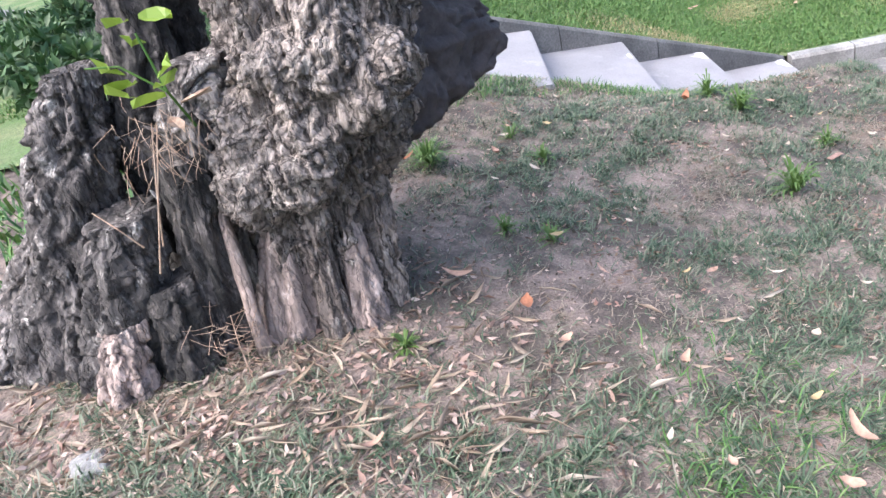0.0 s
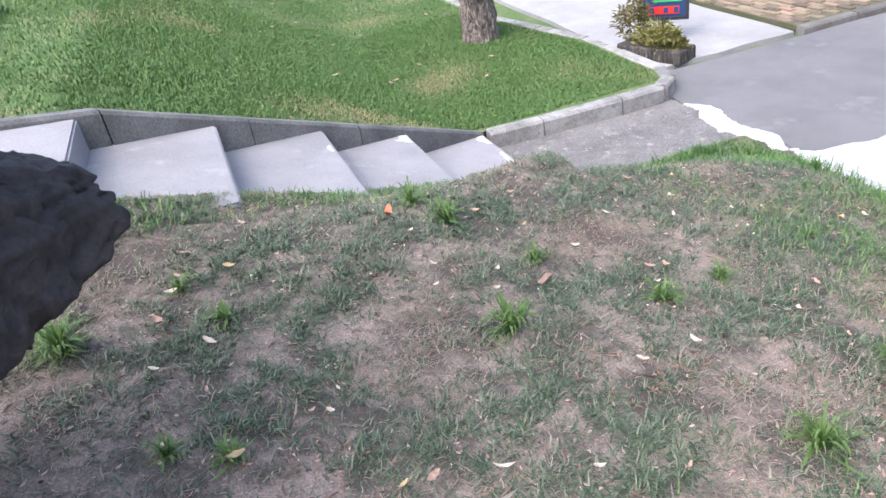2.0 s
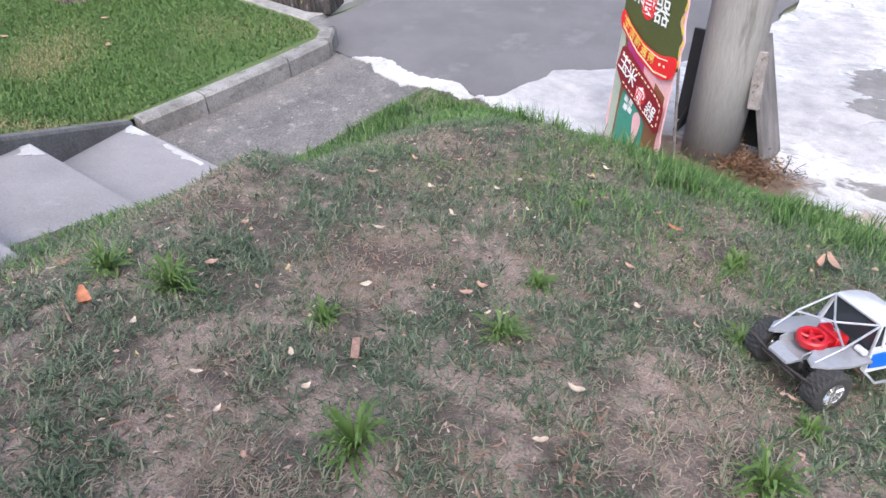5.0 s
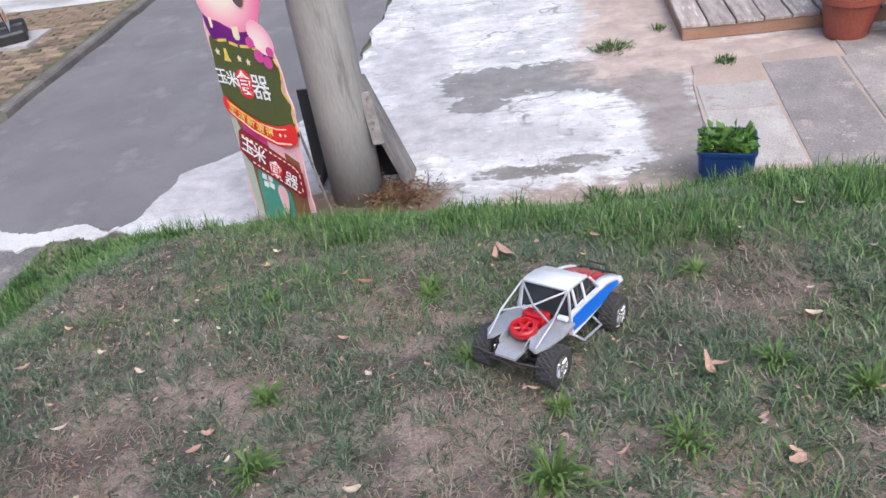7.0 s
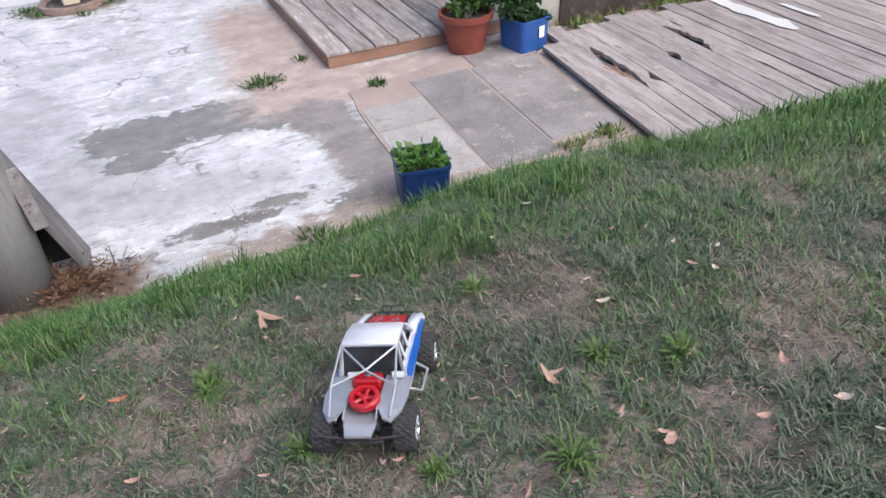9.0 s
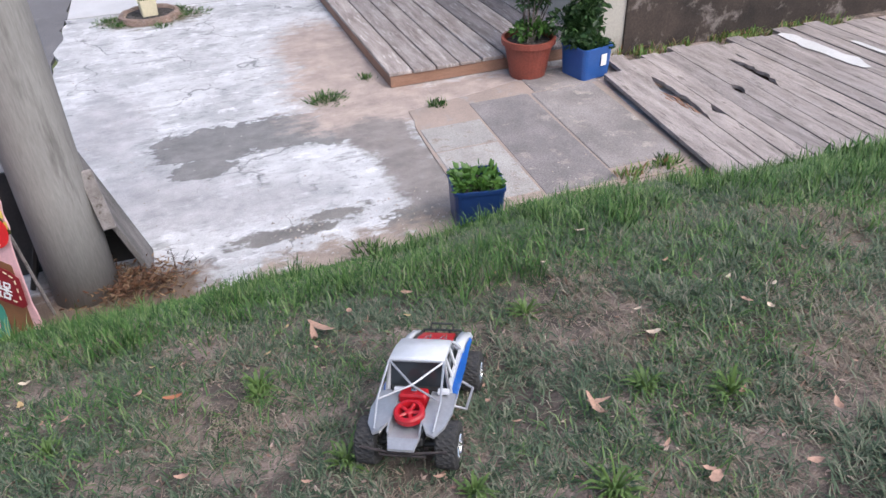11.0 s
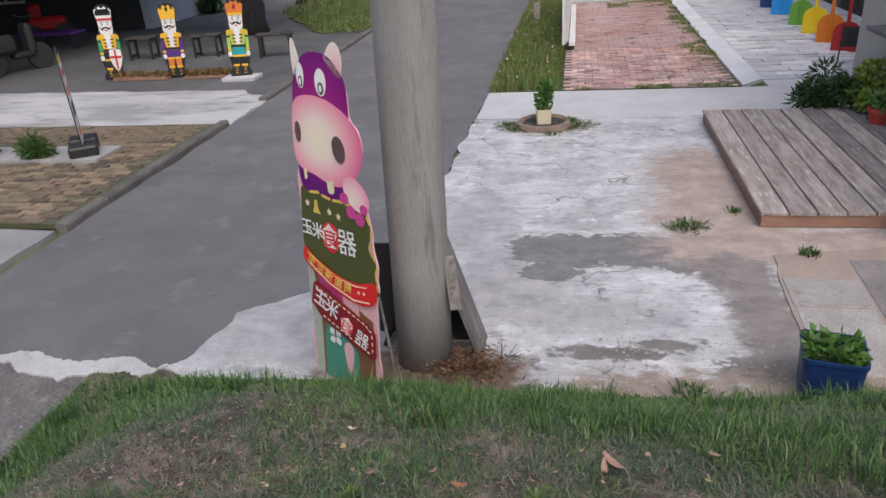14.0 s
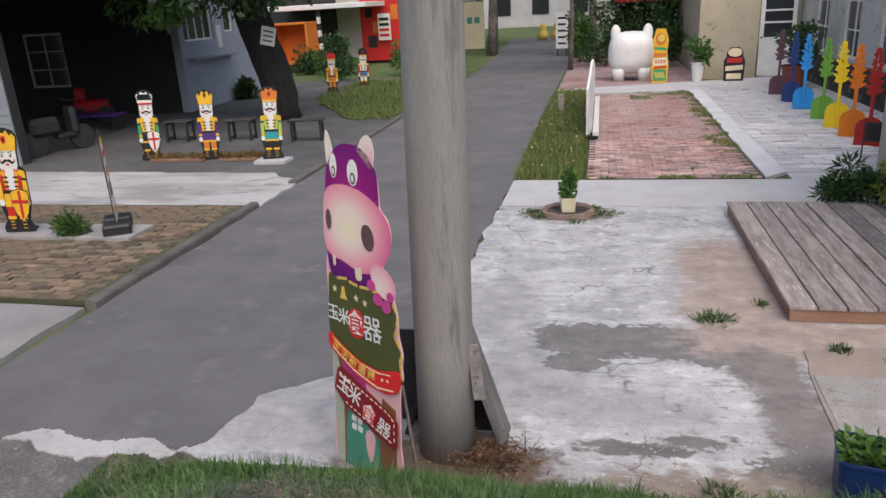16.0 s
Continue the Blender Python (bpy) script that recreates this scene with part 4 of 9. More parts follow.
PURPLE = printed("sign_purple", (0.22, 1.42), (0.3, 0.34), [(0.0, (0.5, 0.03, 0.25)), (0.5, (0.3, 0.012, 0.2)), (1.0, (0.13, 0.008, 0.17))])
MUZZLE = printed("sign_muzzle", (0.19, 1.33), (0.32, 0.27), [(0.0, (0.88, 0.8, 0.58)), (0.35, (0.88, 0.7, 0.62)), (0.65, (0.86, 0.38, 0.45)), (1.0, (0.72, 0.1, 0.28))])
BLUSH = printed("sign_blush", (0.36, 1.66), (0.1, 0.1), [(0.0, (0.85, 0.45, 0.5)), (1.0, (0.85, 0.74, 0.68))])
PAW = printed("sign_paw", (0.41, 1.08), (0.14, 0.14), [(0.0, (0.88, 0.74, 0.66)), (0.5, (0.86, 0.55, 0.56)), (1.0, (0.78, 0.2, 0.38))])
PINK = paint("sign_pink", (0.62, 0.07, 0.3))
PALE_PINK = paint("sign_pale_pink", (0.82, 0.48, 0.5))
CREAM = paint("sign_cream", (0.85, 0.72, 0.5))
OLIVE = paint("sign_olive", (0.085, 0.095, 0.03))
RED = paint("sign_red", (0.75, 0.025, 0.03))
MAROON = paint("sign_maroon", (0.25, 0.015, 0.025))
YELLOW = paint("sign_yellow", (0.8, 0.58, 0.12))
BROWN = paint("sign_brown", (0.25, 0.12, 0.06))
TEAL = paint("sign_teal", (0.07, 0.3, 0.22))
CELADON = paint("sign_celadon", (0.45, 0.5, 0.4))
SIGN_WHITE = paint("sign_white", (0.86, 0.85, 0.83))
SLATE = paint("sign_slate", (0.13, 0.08, 0.09))


def oval(cx, cz, rx, rz, n=28, turn=0.0):
    c, s = math.cos(radians(turn)), math.sin(radians(turn))
    return [(cx + rx * math.cos(a) * c - rz * math.sin(a) * s, cz + rx * math.cos(a) * s + rz * math.sin(a) * c) for a in (2 * math.pi * k / n for k in range(n))]


def quad(cx, cz, w, h, turn=0.0):
    c, s = math.cos(radians(turn)), math.sin(radians(turn))
    return [(cx + u * c - v * s, cz + u * s + v * c) for u, v in ((-w / 2, -h / 2), (w / 2, -h / 2), (w / 2, h / 2), (-w / 2, h / 2))]


def rounded(pts, n=5):
    """A closed smooth line through the points."""
    out = []
    m = len(pts)
    for i in range(m):
        p0, p1, p2, p3 = (Vector(pts[(i + k) % m]) for k in (-1, 0, 1, 2))
        for j in range(n):
            t = j / n
            v = 0.5 * (2 * p1 + (p2 - p0) * t + (2 * p0 - 5 * p1 + 4 * p2 - p3) * t * t + (3 * p1 - p0 - 3 * p2 + p3) * t ** 3)
            out.append((v.x, v.y))
    return out


def flat(name, outline, layer, material, parent, label="", thick=0.0016):
    bm = bmesh.new()
    plate(bm, outline, -0.006 - 0.002 * layer, -0.006 - 0.002 * layer + thick)
    bmesh.ops.recalc_face_normals(bm, faces=bm.faces[:])
    return part(name, bm, material, parent, label)


def words(name, text, x, z, size, layer, material, parent, turn=0.0):
    """Lettering in Blender's own font, as a thin mesh."""
    cu = bpy.data.curves.new(name, "FONT")
    cu.body, cu.size, cu.align_x, cu.align_y, cu.offset, cu.extrude = text, size, "CENTER", "CENTER", size * (0.003 if text == "器" else 0.012), 0.0006
    ob = bpy.data.objects.new(name, cu)
    scene.collection.objects.link(ob)
    bpy.context.view_layer.update()
    me = bpy.data.meshes.new_from_object(ob.evaluated_get(bpy.context.evaluated_depsgraph_get()))
    bpy.data.objects.remove(ob)
    me.transform(pose(x, -0.007 - 0.002 * layer, z, 90, 0, 0) @ pose(0, 0, 0, 0, 0, turn))
    me.materials.clear()
    me.materials.append(material)
    return put(name, me, parent)


# sign: s runs 0 to 0.56 across, z up to 1.75
standee = thing("advertising_sign", "tall cut-out shop sign in purple, pink and olive", "sign", pose(-1.235, 3.06, 0.02, 0, 4.2, -25))
standee.scale = (0.86, 1.0, 1.03)
outline = rounded([(0.005, 0.0), (0.27, 0.0), (0.525, 0.0), (0.53, 0.1), (0.53, 0.3), (0.535, 0.42), (0.555, 0.5), (0.548, 0.6), (0.556, 0.7), (0.53, 0.79), (0.525, 0.88), (0.5, 0.97), (0.47, 1.03), (0.42, 1.09), (0.455, 1.17), (0.486, 1.26), (0.468, 1.34), (0.415, 1.395), (0.403, 1.5), (0.36, 1.59), (0.3, 1.638), (0.2, 1.648), (0.12, 1.623), (0.063, 1.56), (0.032, 1.45), (0.014, 1.36), (0.01, 1.22), (0.025, 1.13), (0.0, 1.05), (0.005, 0.85), (0.012, 0.6), (0.005, 0.4), (0.005, 0.15)])
bm = bmesh.new()
plate(bm, outline, -0.006, 0.004)
bmesh.ops.recalc_face_normals(bm, faces=bm.faces[:])
part("backing_board", bm, PALE_PINK, standee, "pale pink board edge")
flat("upper_shape", rounded([(0.06, 1.0), (0.38, 1.0), (0.41, 1.15), (0.41, 1.5), (0.37, 1.59), (0.3, 1.645), (0.2, 1.655), (0.12, 1.63), (0.06, 1.56), (0.028, 1.45), (0.02, 1.2)]), 1, PURPLE, standee, "purple rounded top")
flat("ear_shape", rounded([(0.055, 1.54), (0.042, 1.62), (0.044, 1.675), (0.055, 1.7), (0.072, 1.685), (0.09, 1.64), (0.1, 1.59)]), 1, BLUSH, standee, "pale pink point")
flat("ear_shape", rounded([(0.275, 1.63), (0.29, 1.665), (0.315, 1.695), (0.345, 1.708), (0.375, 1.69), (0.392, 1.645), (0.388, 1.6), (0.37, 1.56)]), 1, BLUSH, standee, "pale pink point")
flat("oval_shape", rounded([(0.0, 1.2), (0.02, 1.13), (0.07, 1.1), (0.13, 1.095), (0.2, 1.075), (0.28, 1.06), (0.36, 1.075), (0.43, 1.12), (0.48, 1.19), (0.495, 1.26), (0.48, 1.33), (0.43, 1.385), (0.36, 1.425), (0.27, 1.455), (0.18, 1.465), (0.09, 1.455), (0.035, 1.425), (0.01, 1.36)]), 2, MUZZLE, standee, "pink shaded oval")
flat("spot", oval(0.335, 1.245, 0.043, 0.062, 28, 14), 5, SLATE, standee, "dark oval")
flat("spot", oval(0.048, 1.285, 0.02, 0.05, 24), 5, SLATE, standee, "dark oval")
for x, z, rx, rz in ((0.24, 1.53, 0.038, 0.06), (0.1, 1.545, 0.026, 0.056)):
    flat("spot", oval(x, z, rx, rz, 24), 3, SIGN_WHITE, standee, "white oval")
    flat("spot", oval(x + 0.002, z - 0.025, rx * 0.5, rz * 0.45, 20), 4, SLATE, standee, "dark oval")
    flat("spot", oval(x + 0.002, z - 0.025, rx * 0.25, rz * 0.28, 16), 5, SIGN_WHITE, standee, "white oval")
flat("tooth_shape", [(0.232, 1.08), (0.28, 1.085), (0.282, 1.035), (0.27, 1.02), (0.246, 1.018), (0.234, 1.03)], 4, CREAM, standee, "cream block")
flat("tooth_shape", [(0.063, 1.11), (0.085, 1.11), (0.086, 1.07), (0.078, 1.058), (0.066, 1.062)], 4, CREAM, standee, "cream block")
flat("olive_panel", rounded([(0.02, 0.62), (0.2, 0.52), (0.54, 0.46), (0.545, 0.56), (0.535, 0.65), (0.55, 0.72), (0.5, 0.79), (0.52, 0.86), (0.515, 0.93), (0.47, 0.985), (0.38, 0.985), (0.3, 0.995), (0.22, 0.985), (0.13, 1.01), (0.08, 0.995), (0.04, 1.02), (0.02, 0.95)]), 4, OLIVE, standee, "dark olive panel")
for a, b in zip([(0.09, 1.0), (0.18, 1.0), (0.26, 0.99), (0.35, 0.99), (0.5, 0.96), (0.535, 0.9), (0.53, 0.83), (0.52, 0.79), (0.56, 0.72), (0.55, 0.64), (0.555, 0.56)], [(0.17, 1.01), (0.25, 0.99), (0.34, 0.995), (0.42, 0.99), (0.525, 0.92), (0.525, 0.85), (0.512, 0.8), (0.548, 0.74), (0.552, 0.66), (0.55, 0.58), (0.552, 0.5)]):
    d = Vector((b[0] - a[0], b[1] - a[1]))
    flat("trim_dash", quad((a[0] + b[0]) / 2, (a[1] + b[1]) / 2, d.length * 0.9, 0.014, math.degrees(math.atan2(d.y, d.x))), 5, YELLOW, standee, "yellow edge stroke")
flat("arm_shape", oval(0.44, 1.05, 0.1, 0.068, 28, -38), 6, PAW, standee, "pale pink oval")
for x, z, r in ((0.355, 1.02, 0.03), (0.4, 0.96, 0.034), (0.46, 0.935, 0.034), (0.49, 0.99, 0.026)):
    flat("dot", oval(x, z, r, r * 0.95, 18), 7, PINK, standee, "pink dot")
flat("bell_shape", [(0.11, 0.9), (0.165, 0.9), (0.15, 0.93), (0.145, 0.965), (0.128, 0.965), (0.122, 0.93)], 6, YELLOW, standee, "yellow mark")
for x, z in ((0.235, 0.925), (0.3, 0.915), (0.07, 0.94)):
    flat("star_shape", [(x + (0.02 if k % 2 == 0 else 0.009) * math.sin(k * math.pi / 5), z + (0.02 if k % 2 == 0 else 0.009) * math.cos(k * math.pi / 5)) for k in range(10)], 6, CREAM, standee, "small star")
flat("disc", oval(0.228, 0.79, 0.066, 0.078, 28), 6, RED, standee, "red disc")
for ch, x, z in (("玉", 0.056, 0.808), ("米", 0.138, 0.802), ("食", 0.228, 0.79), ("器", 0.355, 0.785)):
    words("lettering", ch, x, z, 0.09 if ch in "玉米" else 0.135 if ch == "食" else 0.145, 8, SIGN_WHITE, standee, 2)
flat("ribbon", rounded([(0.02, 0.69), (0.1, 0.62), (0.25, 0.54), (0.4, 0.52), (0.54, 0.57), (0.555, 0.46), (0.5, 0.4), (0.38, 0.385), (0.2, 0.43), (0.02, 0.555)]), 9, RED, standee, "red ribbon")
flat("ribbon_edge", [(0.04, 0.565), (0.2, 0.45), (0.38, 0.405), (0.5, 0.42), (0.5, 0.412), (0.38, 0.396), (0.2, 0.441), (0.04, 0.556)], 10, CREAM, standee)
flat("ribbon_edge", [(0.25, 0.52), (0.4, 0.5), (0.48, 0.52), (0.48, 0.512), (0.4, 0.492), (0.25, 0.512)], 10, CREAM, standee)
for x, z in ((0.42, 0.455), (0.46, 0.46)):
    flat("star_shape", oval(x, z, 0.009, 0.009, 10), 10, CREAM, standee, "small dot")
flat("ribbon_edge", [(0.04, 0.655), (0.12, 0.598), (0.25, 0.52), (0.25, 0.512), (0.12, 0.588), (0.04, 0.645)], 10, YELLOW, standee)
for ch, x, z, r in (("生", 0.075, 0.6, -30), ("活", 0.135, 0.55, -24), ("新", 0.2, 0.51, -20), ("選", 0.27, 0.475, -14), ("擇", 0.34, 0.455, -8)):
    words("lettering", ch, x, z, 0.062, 11, YELLOW, standee, r)
flat("lower_shape", [(0.02, 0.0), (0.5, 0.0), (0.5, 0.3), (0.02, 0.5)], 1, BROWN, standee, "brown lower panel")
flat("lower_shape", [(0.015, 0.0), (0.075, 0.0), (0.09, 0.3), (0.05, 0.52), (0.015, 0.52)], 2, CELADON, standee, "pale green strip")
flat("lower_shape", [(0.08, 0.5), (0.2, 0.42), (0.3, 0.4), (0.3, 0.34), (0.1, 0.42)], 2, PINK, standee, "magenta patch")
flat("lower_shape", [(0.28, 0.4), (0.4, 0.37), (0.4, 0.3), (0.28, 0.33)], 3, PALE_PINK, standee, "pink patch")
for k in range(4):
    flat("mark", quad(0.17 + 0.05 * (k % 2), 0.15 - 0.05 * (k // 2), 0.035, 0.035, -15), 4, SIGN_WHITE, standee, "white mark")
flat("oval_shape", rounded([(0.1, 0.02), (0.13, 0.19), (0.2, 0.17), (0.36, 0.09), (0.34, 0.0), (0.1, 0.0)]), 3, TEAL, standee, "green disc")
flat("oval_shape", oval(0.3, 0.07, 0.04, 0.05, 20), 4, PALE_PINK, standee, "pale disc")
flat("mark", quad(0.2, 0.12, 0.05, 0.06), 3, SIGN_WHITE, standee, "white mark")
flat("label_plate", [(0.04, 0.3), (0.07, 0.42), (0.1, 0.44), (0.5, 0.285), (0.535, 0.25), (0.53, 0.11), (0.5, 0.09), (0.12, 0.22)], 12, MAROON, standee, "maroon plate with stitched edge")
for a, b in zip([(0.08, 0.405), (0.46, 0.285), (0.508, 0.25), (0.49, 0.12)], [(0.46, 0.285), (0.508, 0.25), (0.505, 0.125), (0.12, 0.245)]):
    d = Vector((b[0] - a[0], b[1] - a[1]))
    m = max(2, round(d.length / 0.036))
    for k in range(m):
        t = (k + 0.5) / m
        flat("stitch", quad(a[0] + d.x * t, a[1] + d.y * t, 0.02, 0.007, math.degrees(math.atan2(d.y, d.x))), 13, CREAM, standee)
flat("disc", oval(0.315, 0.235, 0.05, 0.05, 24), 13, RED, standee, "red disc")
for ch, x, z in (("玉", 0.12, 0.335), ("米", 0.205, 0.3), ("食", 0.315, 0.235), ("器", 0.43, 0.185)):
    words("lettering", ch, x, z, 0.106, 14, SIGN_WHITE, standee, -18)
for x in (0.1, 0.45):
    bm = bmesh.new()
    tube(bm, [(x, 0.01, 0.9), (x, 0.2, 0.0)], 0.008, 6)
    part("stay", bm, RAW, standee, "thin wooden stay")
# the sheet stands on a blank foot strip
for ob in standee.children:
    whole = sum(v.co.z for v in ob.data.vertices) / len(ob.data.vertices)
    for v in ob.data.vertices:
        level = whole if ob.name.startswith(("lettering", "disc", "stitch")) else v.co.z
        up = min(1.0, max(0.0, v.co.z) / 0.05)
        v.co.z += 0.062 * up + 0.09 * up * min(1.0, max(0.0, (0.72 - level) / 0.26))
# ---- foliage ----
def leaf_mesh(name, pts, dirs, sizes, wide, material, rng):
    """Small folded leaves at given points; each one is its own island."""
    n = len(pts)
    dirs = dirs / (np.linalg.norm(dirs, axis=1, keepdims=True) + 1e-9)
    ref = rng.normal(size=(n, 3))
    side = np.cross(dirs, ref)
    side /= np.linalg.norm(side, axis=1, keepdims=True) + 1e-9
    up = np.cross(side, dirs)
    s = sizes[:, None]
    a = pts
    b = pts + dirs * s * 0.45 + side * s * wide + up * s * 0.08
    c = pts + dirs * s - up * s * 0.1
    d = pts + dirs * s * 0.45 - side * s * wide + up * s * 0.08
    co = np.stack([a, b, c, d], 1).reshape(-1, 3)
    k = np.arange(n)[:, None] * 4
    loops = np.concatenate([k, k + 1, k + 2, k, k + 2, k + 3], 1).ravel()
    return fast_mesh(name, co, loops, np.arange(2 * n) * 3, material)


def clumps(rng, n, centre, radii, lumps=9):
    """Points in an uneven crown: several lumps inside an ellipsoid, thinner towards the middle."""
    c = rng.normal(size=(lumps, 3))
    c *= (rng.uniform(0.3, 0.85, size=(lumps, 1)) / np.linalg.norm(c, axis=1, keepdims=True))
    which = rng.integers(0, lumps, n)
    p = rng.normal(size=(n, 3))
    p *= (rng.uniform(0.55, 1.0, size=(n, 1)) / np.linalg.norm(p, axis=1, keepdims=True))
    r = rng.uniform(0.3, 0.55, size=(lumps, 1))
    q = c[which] + p * r[which]
    return np.array(centre) + q * np.array(radii), p


def bush(name, label, at, radii, n, size, material, wide=0.25, seed=1, category="bush", stems=True):
    rng = np.random.default_rng(seed)
    base = thing(name, label, category, pose(*at))
    pts, out = clumps(rng, n, (0, 0, radii[2]), radii)
    pts[:, 2] = np.maximum(pts[:, 2], 0.02)
    put("foliage", leaf_mesh("foliage", pts, out + rng.normal(size=out.shape) * 0.6, size * rng.uniform(0.6, 1.2, n), wide, material, rng), base)
    if stems:
        bm = bmesh.new()
        for k in range(6):
            a = rng.uniform(0, 6.28)
            tube(bm, [(0.03 * math.cos(a), 0.03 * math.sin(a), 0), (radii[0] * 0.3 * math.cos(a), radii[1] * 0.3 * math.sin(a), radii[2] * 0.8), (radii[0] * 0.5 * math.cos(a), radii[1] * 0.5 * math.sin(a), radii[2] * 1.4)], 0.012, 6, 0.004)
        part("stem", bm, BARK, base)
    return base


def tree(label, at, height, trunk_r, crown, n, size, material, lean=(0, 0), seed=1, start=0.45, bark=None, taper=0.4):
    rng = np.random.default_rng(seed)
    base = thing("tree", label, "tree", pose(*at))
    bm = bmesh.new()
    top = Vector((lean[0], lean[1], height * 0.75))
    path = [Vector((0, 0, -0.05)), Vector((lean[0] * 0.25 + 0.04, lean[1] * 0.25, height * 0.2)), Vector((lean[0] * 0.6, lean[1] * 0.6 + 0.05, height * 0.45)), top]
    tube(bm, path, trunk_r, 14, trunk_r * taper)
    if taper > 0.5:
        bmesh.ops.subdivide_edges(bm, edges=bm.edges[:], cuts=3, use_grid_fill=True)
        for v in bm.verts:
            v.co += Vector((noise.noise(v.co * 3), noise.noise(v.co * 3 + Vector((9, 0, 0))), 0)) * 0.1
    part("trunk", bm, bark or BARK, base, smooth=True)
    bm = bmesh.new()
    for k in range(9):
        a, s = k * 2.4, rng.uniform(start, 0.9)
        p = path[1].lerp(top, s)
        e = Vector((math.cos(a) * crown[0] * 0.7, math.sin(a) * crown[1] * 0.7, crown[2] * rng.uniform(0.1, 0.7)))
        tube(bm, [p, p + e * 0.5 + Vector((0, 0, 0.1)), p + e], trunk_r * 0.35, 7, 0.01)
    part("limb", bm, BARK, base, smooth=True)
    pts, out = clumps(rng, n, (top.x, top.y, height * 0.8), crown, 16)
    put("crown", leaf_mesh("crown", pts, out + rng.normal(size=out.shape) * 0.8, size * rng.uniform(0.6, 1.3, n), 0.28, material, rng), base)
    return base


def turf(name, xy, height, length, width, lean, material, rng, label, rise=1.0):
    """Grass blades as one object: each bends over along a direction of its own; rise below 1 lays them down."""
    n = len(xy)
    a = rng.uniform(0, 2 * np.pi, n)
    d = np.stack([np.cos(a), np.sin(a), 0 * a], 1)
    s = np.stack([-np.sin(a), np.cos(a), 0 * a], 1) * (width / 2)[:, None]
    base = np.concatenate([xy, (height - 0.005)[:, None]], 1)
    up = np.array([0, 0, 1.0])
    L, k, h = length[:, None], lean[:, None], np.broadcast_to(rise, n)[:, None]
    turn = a + rng.normal(0, 0.55, n)
    e = np.stack([np.cos(turn), np.sin(turn), 0 * a], 1)
    mid = base + d * L * 0.5 * (1 - 0.7 * h * (1 - 0.6 * k)) + up * L * h * 0.55 * np.sqrt(np.maximum(1 - (0.6 * k) ** 2, 0.05))
    tip = mid + e * L * (0.5 * k + 0.2 * (1 - h)) + up * L * h * (np.sqrt(np.maximum(1 - k**2, 0.02)) * 0.85 - 0.5)
    co = np.stack([base - s, base + s, mid - s * 0.8, mid + s * 0.8, tip], 1).reshape(-1, 3)
    o = np.arange(n)[:, None] * 5
    loops = np.concatenate([o, o + 1, o + 3, o + 2, o + 2, o + 3, o + 4], 1).ravel()
    starts = (np.arange(n)[:, None] * 7 + np.array([0, 4])).ravel()
    me = fast_mesh(name, co, loops, starts, material)
    return tagged(put(name, me), label, "grass", "", "stuff")


def speckle(x, y, f, seed):
    """Patchiness from 0 to 1 at a size of about 1 / f metres."""
    v = 0
    for k, (fx, fy, ph) in enumerate(((1.0, 0.7, 0.3), (-0.6, 1.2, 1.9), (1.7, -0.9, 4.1), (0.4, 2.3, 2.2), (-2.2, -1.1, 0.9))):
        v = v + np.sin(f * (fx * x + fy * y) * 2.2 + ph * (seed + 1) + 1.3 * np.sin(f * (fy * x - fx * y) + seed)) / (1 + 0.3 * k)
    return np.clip(0.5 + v / 5.2, 0, 1)


G = np.random.default_rng(11)


def scatter(n, x0, x1, y0, y1, keep):
    p = np.stack([G.uniform(x0, x1, n), G.uniform(y0, y1, n)], 1)
    return p[G.uniform(size=n) < keep(p[:, 0], p[:, 1])]


def on_mound(x, y):
    return (x - left_x(y) > 0.02) & (y < edge_y(x) - 0.0)


def rim(x, y):
    """1 in the long grass along the mound's foot, 0 on its worn top."""
    d = edge_y(x) - y
    e = x - left_x(y)
    wob = 0.25 * (speckle(x, y, 1.6, 3.0) - 0.5)
    wide = 0.48 + 0.16 * smooth((x + 0.75) / 0.5) + 0.3 * smooth((x - 0.2) / 1.4)
    return np.maximum(smooth(1.7 - (d + wob) / wide), 0.75 * smooth(1.5 - (e + wob) / 0.3) * (y > -1.5))


def bare(x, y):
    """Trodden soil: on the nose of the mound, round the tree and in blotches."""
    b = smooth((speckle(x, y, 1.3, 1.0) - 0.56) * 4.5) * (1 - 0.6 * smooth((x - 0.7) / 0.5))
    nose = np.exp(-(((x + 1.35) / 0.42) ** 2 + ((y - 1.7) / 0.28) ** 2))
    root = np.exp(-(((x - 0.35) / 0.6) ** 2 + ((y + 1.2) / 0.55) ** 2))
    return np.clip(b * 0.55 + nose * 0.6 + root * 1.3, 0, 1) * (1 - rim(x, y))


def dwindle(p):
    """Grass gets shorter towards the very foot of the mound."""
    return 0.4 + 0.6 * smooth((edge_y(p[:, 0]) - p[:, 1]) / 0.34)


def lot(xy, lo, hi):
    return G.uniform(lo, hi, len(xy))


